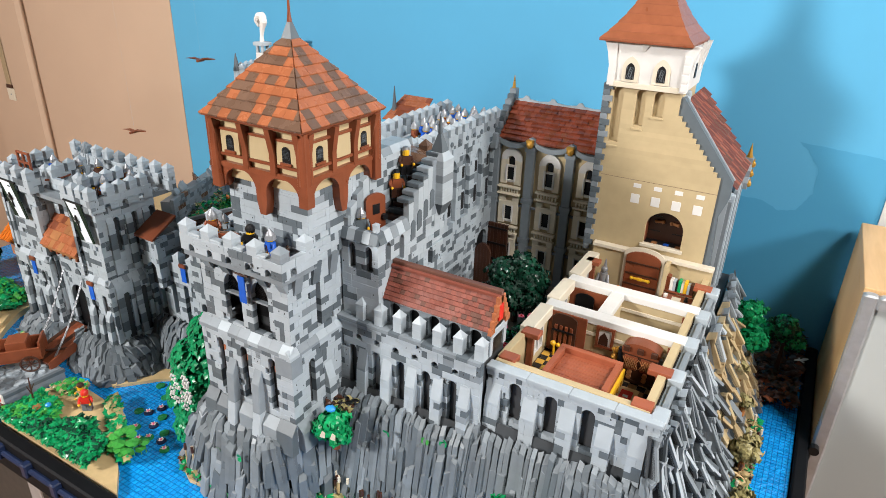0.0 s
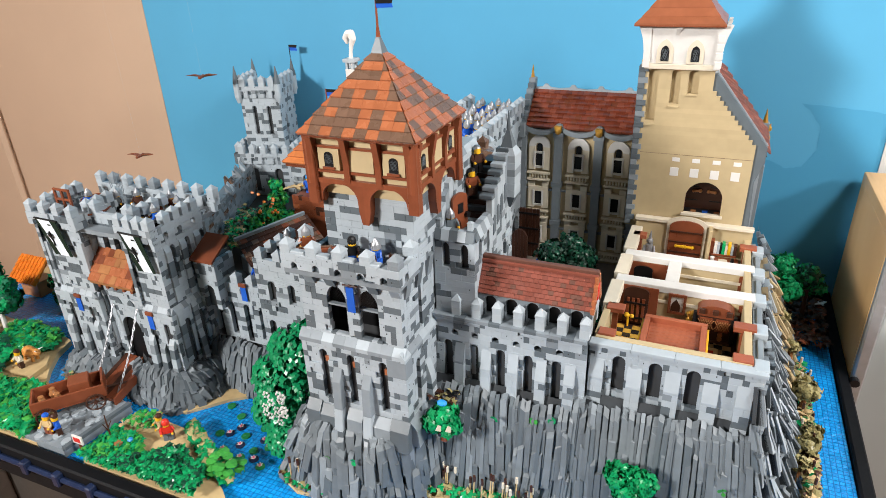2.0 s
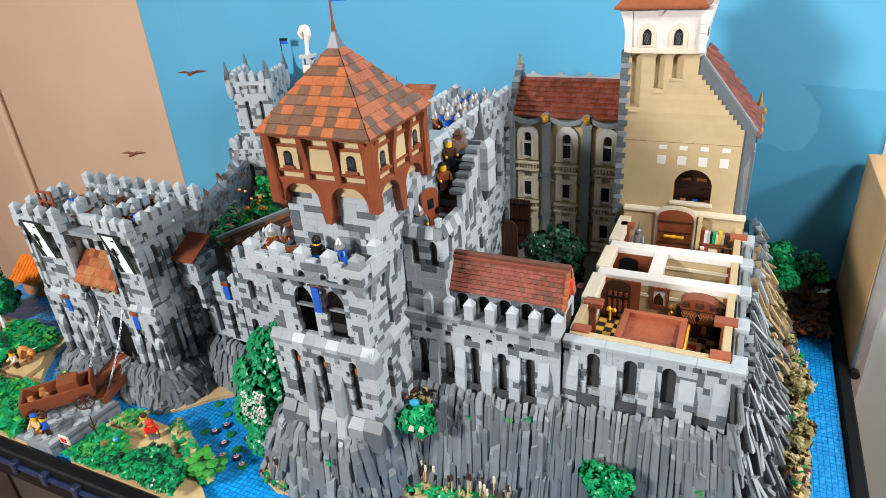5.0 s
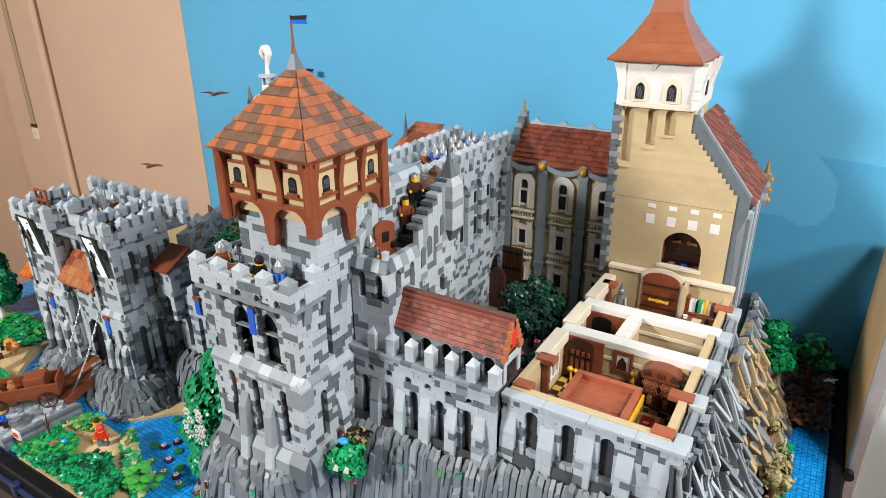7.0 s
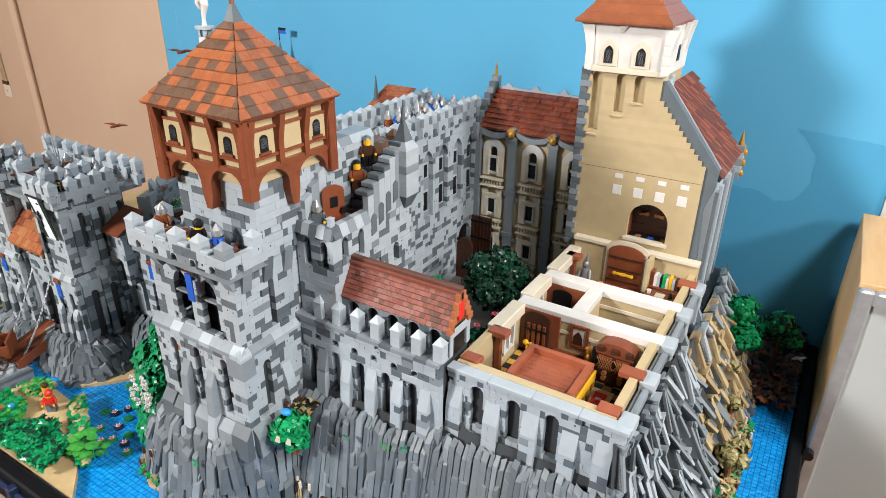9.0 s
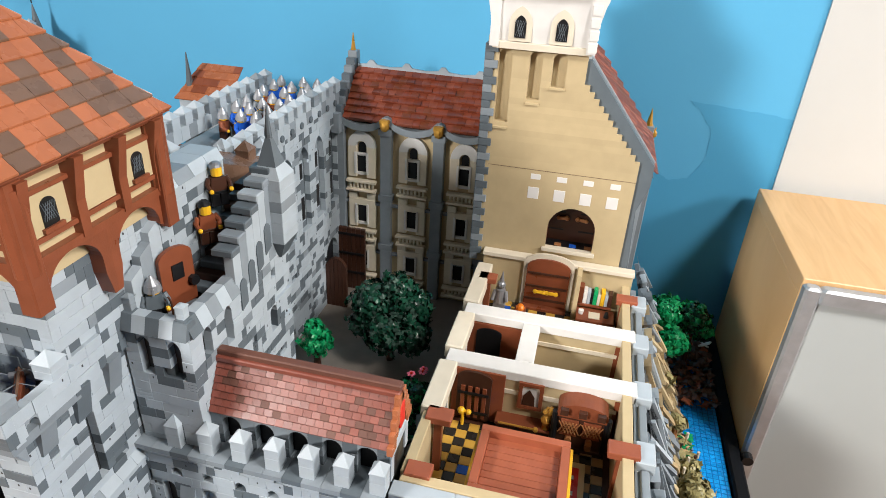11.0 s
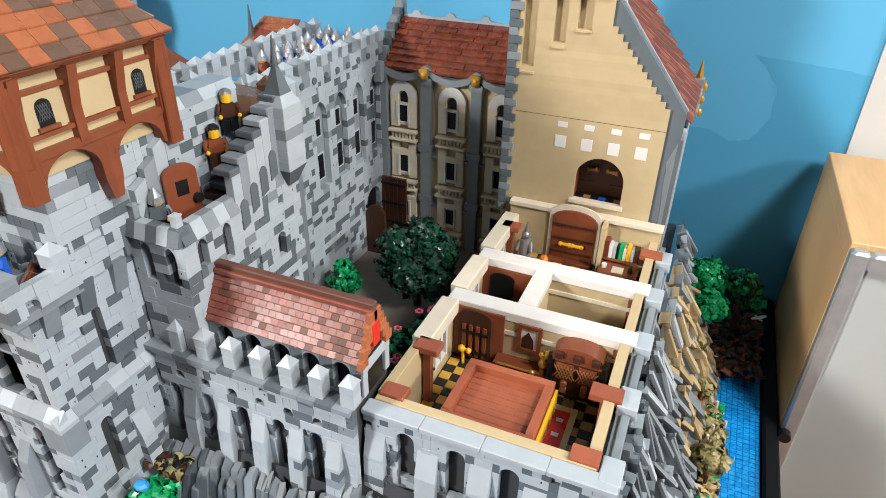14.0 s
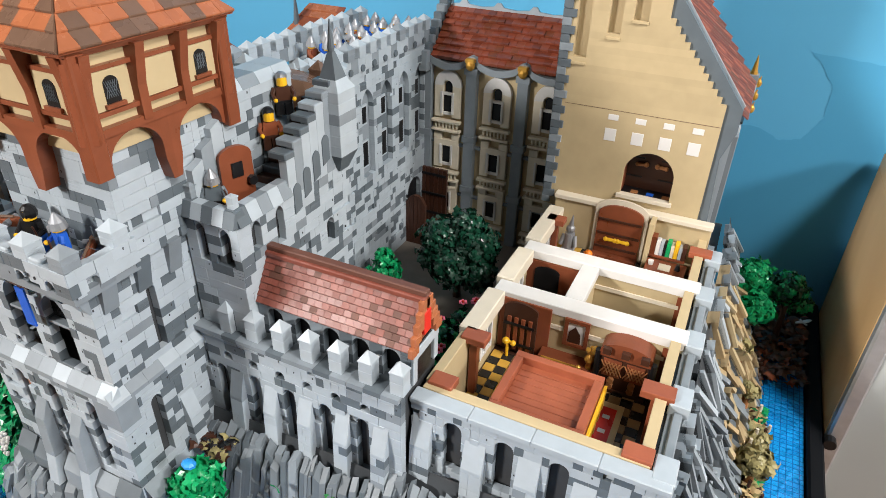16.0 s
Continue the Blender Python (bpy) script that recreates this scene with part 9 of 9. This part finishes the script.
def wheel(parent, c, r, axis):
    c, ax = Vector(c), Vector(axis).normalized()
    s = Shape()
    q = ax.to_track_quat("Z", "Y")
    n = 16
    pts = [c + q @ Vector((r * math.cos(2 * math.pi * i / n), r * math.sin(2 * math.pi * i / n), 0)) for i in range(n)]
    for i in range(n):
        s.tube(pts[i], pts[(i + 1) % n], 0.0018, n=5)
    for i in range(0, n, 2):
        s.tube(c, pts[i], 0.0011, n=4)
    s.tube(c - ax * 0.003, c + ax * 0.003, 0.003, n=8)
    part("wheel", s, DB, parent)


wag = thing("wagon", (-1.12, 0.535, WZ + 0.02), "reddish-brown wooden wagon with jars and a crate", "wagon")
TW = pose(-1.140, 0.530, WZ + 0.020, 0, 0, 50) @ Matrix.Scale(1.38, 4)
s = Shape()
s.cbox((-0.042, -0.018, 0.014), (0.042, 0.018, 0.018), 0.0005, 0, TW)
part("bed", s, RB, wag)
for a, b in (((-0.042, -0.019, 0.018), (0.042, -0.016, 0.032)), ((-0.042, 0.016, 0.018), (0.042, 0.019, 0.032)), ((-0.042, -0.016, 0.018), (-0.039, 0.016, 0.032)), ((0.039, -0.016, 0.018), (0.042, 0.016, 0.038))):
    part("side_board", Shape().cbox(a, b, 0.0005, 0, TW), RB, wag)
for x in (-0.028, 0.028):
    for y in (-0.023, 0.023):
        wheel(wag, TW @ Vector((x, y, 0.012)), 0.0150, TW.to_3x3() @ Vector((0, 1, 0)))
part("shaft", Shape().tube(TW @ Vector((0.042, 0, 0.016)), TW @ Vector((0.072, 0, 0.014)), 0.002, n=6), DB, wag)
for i, (x, y) in enumerate(((-0.03, -0.006), (-0.018, 0.007), (-0.012, -0.008))):
    c = TW @ Vector((x, y, 0.018))
    s = Shape()
    s.tube(c, c + UP * 0.008, 0.0045, 0.0075, 10)
    s.tube(c + UP * 0.008, c + UP * 0.016, 0.0075, 0.004, 10)
    s.tube(c + UP * 0.016, c + UP * 0.019, 0.0048, 0.0048, 10)
    part("jar", s, NOUGAT, None, "tan clay toy jar in the wagon", "jar", "jars in the wagon")
part("crate", Shape().cbox((0.002, -0.012, 0.018), (0.026, 0.012, 0.040), 0.0008, 0, TW), RB, None, "reddish-brown crate in the wagon", "crate")
# hay cart far left
cart = thing("hay_cart", (-1.50, 0.60, G), "brown cart loaded with straw", "cart")
part("body", Shape().cbox((-1.535, 0.585, G + 0.012), (-1.475, 0.625, G + 0.026), 0.0008), RB, cart)
for y in (0.580, 0.630):
    wheel(cart, (-1.475, y, G + 0.014), 0.014, Y)
s = Shape()
rnd = random.Random(81)
for i in range(120):
    a = Vector((-1.505 + rnd.gauss(0, 0.014), 0.605 + rnd.gauss(0, 0.010), G + 0.028 + abs(rnd.gauss(0, 0.006))))
    d = Vector((rnd.gauss(0, 1), rnd.gauss(0, 1), rnd.gauss(0, 0.4))).normalized() * 0.009
    s.tube(a - d, a + d, 0.0009, n=4)
part("straw", s, SAND, cart, "yellow straw", kind="stuff")
part("pumpkin", Shape().ball((-1.535, 0.60, G + 0.040), 0.014, 0, 12, 6, (1, 1, 0.8)), ORANGE, None, "round orange pumpkin on the cart", "pumpkin")
# digging patch with an orange cow and crates
slab("sand_patch", [(-1.375, 0.562), (-1.30, 0.562), (-1.305, 0.602), (-1.33, 0.630), (-1.37, 0.61)], WZ + 0.012, WZ + 0.020, SAND, "raised sandy patch among the plants", "ground")
s = Shape()
c = Vector((-1.336, 0.605, WZ + 0.020))
s.ball(c + Vector((0, 0, 0.018)), 0.013, 0, 12, 6, (1.5, 0.85, 0.95))
for dx in (-0.012, 0.010):
    for dy in (-0.005, 0.005):
        s.tube(c + Vector((dx, dy, 0)), c + Vector((dx, dy, 0.014)), 0.0032, n=8)
s.ball(c + Vector((0.022, 0, 0.022)), 0.0075, 0, 10, 5, (1.2, 0.9, 1))
s.tube(c + Vector((0.024, 0.004, 0.027)), c + Vector((0.034, 0.008, 0.032)), 0.0016, 0.0005, 6, 1)
s.tube(c + Vector((0.024, -0.004, 0.027)), c + Vector((0.034, -0.008, 0.032)), 0.0016, 0.0005, 6, 1)
part("toy_cow", s, [material("cow_orange", (0.55, 0.24, 0.06), 0.35, 0.05), WHITE], None, "orange-brown toy cow with white horns", "toy cow")
for i, (x, y, m) in enumerate(((-1.40, 0.545, NOUGAT), (-1.435, 0.555, ORANGE), (-1.375, 0.535, RB))):
    part("crate", Shape().cbox((x - 0.012, y - 0.008, G + 0.010), (x + 0.012, y + 0.008, G + 0.026), 0.0008), m, None, "small wooden toy crate among the plants", "crate")
part("barrel", Shape().tube((-1.355, 0.50, G + 0.006), (-1.355, 0.50, G + 0.030), 0.009, 0.008, 12), SAND, None, "tan barrel among the leaves", "barrel")
# sign, dead tree, stump
sg = thing("sign_post", (-1.043, 0.462, G), "white and red notice board on a brown post", "sign")
part("post", Shape().tube((-1.043, 0.462, G), (-1.043, 0.462, G + 0.020), 0.0025, n=8), RB, sg)
part("board", Shape().cbox((-1.054, 0.459, G + 0.016), (-1.032, 0.462, G + 0.032), 0.0005), WHITE, sg)
part("bar", Shape().box((-1.050, 0.4582, G + 0.020), (-1.036, 0.4592, G + 0.0285)), RED, sg)
dt = Shape()
b = Vector((-1.015, 0.497, G))
for p, q, r in (((0, 0, 0), (0.001, 0, 0.03), 0.002), ((0.001, 0, 0.03), (-0.004, 0.003, 0.05), 0.0015), ((0.001, 0, 0.028), (0.008, 0.004, 0.042), 0.0012), ((0, 0, 0.02), (-0.008, -0.002, 0.034), 0.0012)):
    dt.tube(b + Vector(p), b + Vector(q), r, r * 0.6, 6)
part("dead_tree", dt, DB, None, "thin bare dark tree on the bank", "tree")
part("basket", Shape().tube((-0.985, 0.487, G), (-0.985, 0.487, G + 0.014), 0.006, 0.0075, 10), NOUGAT, None, "tan woven toy basket on the ground", "basket")
part("blue_flower", Shape().ball((-0.965, 0.495, G + 0.020), 0.005, 0, 8, 5, (1, 1, 0.7)), AZURE, None, "bright blue toy flower on a stem", "flower")
part("boulder", Shape().ball((-1.36, 0.725, WZ + 0.002), 0.012, 0, 7, 4, (1.6, 1, 0.6)), MG, None, "grey boulder in the stream", "rock")

# ---- toy figures (one plain mesh each) ----
FIG = {}


def figure(x, y, z, turn, torso, legs, hat, skin=None, kind="bare", label=""):
    mats = [legs, torso, skin or YEL, hat, DB]
    key = tuple(m.name for m in mats) + (kind,)
    if key not in FIG:
        s = Shape()
        s.cbox((-0.0078, -0.004, 0), (-0.0003, 0.004, 0.012), 0.0006, 0)
        s.cbox((0.0003, -0.004, 0), (0.0078, 0.004, 0.012), 0.0006, 0)
        s.cbox((-0.0080, -0.0040, 0.012), (0.0080, 0.0040, 0.0145), 0.0006, 0)
        s.prism([(-0.0078, -0.004, 0.0145), (0.0078, -0.004, 0.0145), (0.0060, -0.004, 0.0275), (-0.0060, -0.004, 0.0275)], (0, 0.008, 0), 1)
        for sg in (-1, 1):
            s.tube((sg * 0.0072, 0, 0.0262), (sg * 0.0100, -0.002, 0.0205), 0.0026, 0.0024, 8, 1)
            s.tube((sg * 0.0100, -0.002, 0.0205), (sg * 0.0090, -0.0078, 0.0175), 0.0022, 0.0020, 8, 1)
            s.ball((sg * 0.0088, -0.0092, 0.0168), 0.0022, 2, 8, 5)
        s.tube((0, 0, 0.0275), (0, 0, 0.0285), 0.003, 0.0045, 12, 2)
        s.tube((0, 0, 0.0285), (0, 0, 0.0365), 0.0051, 0.0051, 12, 2)
        if kind == "helmet":
            s.tube((0, 0.0006, 0.0305), (0, 0.0004, 0.0365), 0.0072, 0.0060, 12, 3)
            s.cbox((-0.0009, -0.0072, 0.0290), (0.0009, -0.0052, 0.0345), 0.0002, 3)
            s.tube((0, 0.0004, 0.0365), (0, 0, 0.0440), 0.0058, 0.0010, 12, 3)
        elif kind == "hood":
            s.ball((0, 0.0008, 0.0340), 0.0064, 3, 10, 6, (1, 1.05, 1.15))
        else:
            s.ball((0, 0.0010, 0.0362), 0.0060, 3, 10, 6, (1, 1, 0.85))
        if kind in ("helmet", "hood"):
            pts = [Vector((0.0088 + 0.003 * math.cos(a), -0.0105, 0.0168 + 0.012 * math.sin(a))) for a in [math.radians(-70 + 14 * i) for i in range(11)]]
            for p, q in zip(pts, pts[1:]):
                s.tube(p, q, 0.0008, n=5, mi=4)
        FIG[key] = s.mesh("toy_figure", mats, (0, 0, 0))
    ob = new("toy_figure", FIG[key])
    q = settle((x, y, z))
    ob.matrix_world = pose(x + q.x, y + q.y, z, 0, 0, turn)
    return tagged(ob, label, "toy figure", "toy figures")


SOLD = "blue-clad toy soldier with a pointed grey helmet"
figure(-0.548, 0.560, 1.1582, 15, BLACK, BLUE, BLACK, kind="hood", label="black-clad toy archer with a black hood on the parapet")
figure(-0.512, 0.558, 1.1582, -20, BLUE, BLUE, SILVER, kind="helmet", label=SOLD + " on the parapet")
figure(-0.622, 0.565, 1.1582, 30, RB, DB, SILVER, kind="helmet", label="brown-clad toy soldier with a helmet on the parapet")
figure(-0.450, 0.768, 1.2278, 50, DB, BLACK, SILVER, label="brown-clad toy figure with grey hair on the stair")
figure(-0.450, 0.744, 1.2006, 50, RB, DB, BLACK, label="red-brown-clad toy figure with black hair on the stair")
figure(-0.452, 0.664, 1.1664, 40, DG, BLACK, SILVER, kind="helmet", label="grey toy archer figure with a helmet on the bastion")
rnd = random.Random(90)
for k in range(21):
    p = A0 + DW * (0.145 + 0.175 * (k // 3) / 6 + rnd.uniform(-0.004, 0.004)) + NW * (-0.028 - 0.026 * (k % 3) + rnd.uniform(-0.004, 0.004))
    figure(p.x, p.y, 1.2002, 70 + rnd.uniform(-40, 40), (BLUE, BLUE, RB, MG)[k % 4], (BLACK, BLUE, DB)[k % 3], SILVER, kind="helmet", label=SOLD + " on the wall walk")
for k, (x, y, m) in enumerate(((-1.01, 0.70, BLUE), (-1.03, 0.76, RB), (-1.19, 0.72, BLUE), (-1.10, 0.75, DB), (-1.135, 0.735, MG), (-1.0, 0.745, BLUE), (-1.045, 0.69, DG))):
    figure(x, y, 1.1062, rnd.uniform(-60, 60), m, BLACK, SILVER, kind="helmet", label=SOLD if m is BLUE else "dark toy soldier with a pointed grey helmet")
for k, (x, y) in enumerate(((-0.69, 0.715), (-0.735, 0.72), (-0.77, 0.71))):
    figure(x, y, 1.0702, rnd.uniform(-40, 40), (BLUE, RB, MG)[k], BLACK, SILVER, kind="helmet", label=SOLD + " behind the stepped wall")
figure(-0.85, 0.715, 0.9952, 10, BLUE, BLACK, SILVER, kind="helmet", label=SOLD + " behind the low wall")
figure(-0.948, 0.542, G, -30, SAND, BLACK, DB, label="tan-clad toy figure with brown hair on the bank")
figure(-0.925, 0.535, G, 40, RED, DG, RED, kind="hood", label="toy figure in a red hood on the bank")
figure(-1.118, 0.466, WZ + 0.0205, 10, SAND, RB, BLUE, label="tan-clad toy figure with a blue hat on the causeway")
figure(-1.102, 0.470, WZ + 0.0205, -20, BLUE, DB, DB, label="blue-clad toy figure on the causeway")
figure(-1.346, 0.580, WZ + 0.020, -10, CREAM, DB, DB, label="white-clad toy figure with brown hair on the sand")
figure(-0.905, 0.975, 1.066, -10, BLUE, BLUE, AZURE, kind="hood", label="toy figure in a blue pointed hood on the platform")
figure(-0.430, 1.075, 0.90, 40, RED, BLUE, BLUE, label="red-clad toy figure in the courtyard")
figure(-0.415, 1.045, 0.90, 20, RED, RED, DB, label="red-clad toy figure beside the tree")
figure(-0.482, 0.712, 1.2722, 120, BLUE, BLUE, GREEN, kind="hood", label="blue-clad toy figure in a green hood on the wall block")
# white bird in the shaded corner and two hanging birds of prey


def bird(name, label, c, span, heading, mat):
    c = Vector(c)
    T = Matrix.Translation(c) @ Matrix.Rotation(math.radians(heading), 4, "Z")
    s = Shape()
    s.tube(T @ Vector((0, -span * 0.22, 0)), T @ Vector((0, span * 0.16, 0)), span * 0.035, span * 0.06, 8)
    s.ball(T @ Vector((0, -span * 0.24, 0.001)), span * 0.05, 0, 8, 5)
    for sg in (-1, 1):
        pl = [(0, -0.10, 0.0), (0.20, -0.16, 0.09), (0.50, -0.02, 0.04), (0.44, 0.06, 0.04), (0.22, 0.06, 0.07), (0, 0.10, 0.0)]
        pl = [T @ Vector((sg * a * span, b * span, e * span)) for a, b, e in pl]
        if sg < 0:
            pl.reverse()
        s.prism(pl, (0, 0, 0.0014))
    s.prism([T @ Vector((a * span, b * span, 0)) for a, b in ((-0.04, 0.12), (0.04, 0.12), (0.08, 0.26), (-0.08, 0.26))], (0, 0, 0.0012))
    return part(name, s, mat, None, label, "toy bird")


bird("toy_bird", "brown toy eagle hanging with spread wings before the wall", (-1.298, 1.143, 1.258), 0.075, 25, RB)
bird("toy_bird", "brown toy eagle hanging with spread wings by the beige wall", (-1.413, 1.011, 1.089), 0.068, 15, RB)
bird("toy_bird", "white toy bird with raised wings in the shaded corner", (0.124, 1.290, 0.820), 0.032, 40, WHITE)
for c in ((-1.298, 1.143, 1.258), (-1.413, 1.011, 1.089)):
    part("hanging_thread", Shape().tube((c[0], c[1], c[2]), (c[0], c[1], 2.5), 0.00012, n=4), LG, None, "thin clear thread holding a toy bird", "thread")
bird("toy_griffin", "pale tan winged toy beast on the brick platform", (-0.928, 0.962, 1.080), 0.060, 60, SAND)
# wooden siege frame and spears on the gate roof
sf = thing("wooden_frame", (-1.205, 0.665, 1.116), "brown wooden window-like frame on the gatehouse roof", "wooden frame")
part("post", Shape().cbox((-1.222, 0.663, 1.106), (-1.218, 0.667, 1.172), 0.0004), RB, sf)
part("post", Shape().cbox((-1.188, 0.663, 1.106), (-1.184, 0.667, 1.172), 0.0004), RB, sf)
for z in (1.135, 1.150, 1.168):
    part("rail", Shape().cbox((-1.218, 0.6635, z), (-1.188, 0.6665, z + 0.004), 0.0004), RB, sf)
part("mid_post", Shape().cbox((-1.205, 0.6632, 1.139), (-1.201, 0.6668, 1.168), 0.0004), RB, sf)
nudge(sf, 0.028, -0.004)
rnd = random.Random(95)
sp = thing("spear_rack", (-1.165, 0.765, 1.13), "bundle of grey spears on the gatehouse roof", "spears")
for i in range(9):
    p = Vector((-1.165 + rnd.uniform(-0.012, 0.012), 0.765, 1.1065))
    part("spear", Shape().tube(p, p + Vector((rnd.uniform(-0.018, 0.018), rnd.uniform(-0.006, 0.006), 0.062)), 0.0011, 0.0003, 5), MG, sp)


def ballista(x, y, z, turn, k, label):
    """A long brown stock on a stand, with two bow arms and a taut string."""
    th = thing("ballista", (x, y, z), label, "crossbow", "ballistas")
    T = pose(x, y, z, 0, 0, turn) @ Matrix.Scale(k, 4)
    part("stand", Shape().cbox((-0.008, -0.007, 0), (0.008, 0.007, 0.012), 0.0008, 0, T), DB, th)
    part("stock", Shape().cbox((-0.034, -0.0038, 0.012), (0.030, 0.0038, 0.020), 0.0008, 0, T), RB, th)
    part("rail", Shape().tube(T @ Vector((-0.030, 0, 0.0215)), T @ Vector((0.040, 0, 0.0215)), 0.0016 * k, n=7), DT, th)
    for sg in (-1, 1):
        pts = [T @ Vector((0.024 - 0.012 * q * q, sg * 0.026 * q, 0.020)) for q in (0.1, 0.4, 0.7, 1.0)]
        s = Shape()
        for p, q in zip(pts, pts[1:]):
            s.tube(p, q, 0.0022 * k, 0.0017 * k, 7)
        part("bow_arm", s, RB, th)
        part("string", Shape().tube(pts[-1], T @ Vector((-0.006, 0, 0.021)), 0.0005 * k, n=5), MG, th)
    part("winch", Shape().tube(T @ Vector((-0.026, -0.009, 0.017)), T @ Vector((-0.026, 0.009, 0.017)), 0.0034 * k, n=9), SILVER, th)


for x, y, a in ((-1.065, 0.735, 20), (-0.995, 0.715, 62), (-1.145, 0.690, -12), (-1.19, 0.735, 160)):
    ballista(x, y, 1.1062, a, 0.95, "brown wooden toy ballista on the gatehouse roof")
ballista(-0.606, 0.556, 1.1582, 205, 0.85, "red-brown toy ballista on the keep parapet")
ballista(-0.488, 0.560, 1.1582, -50, 0.75, "red-brown toy ballista on the keep parapet")
ballista(-0.745, 0.722, 1.0702, 215, 0.8, "red-brown toy ballista behind the stepped wall")
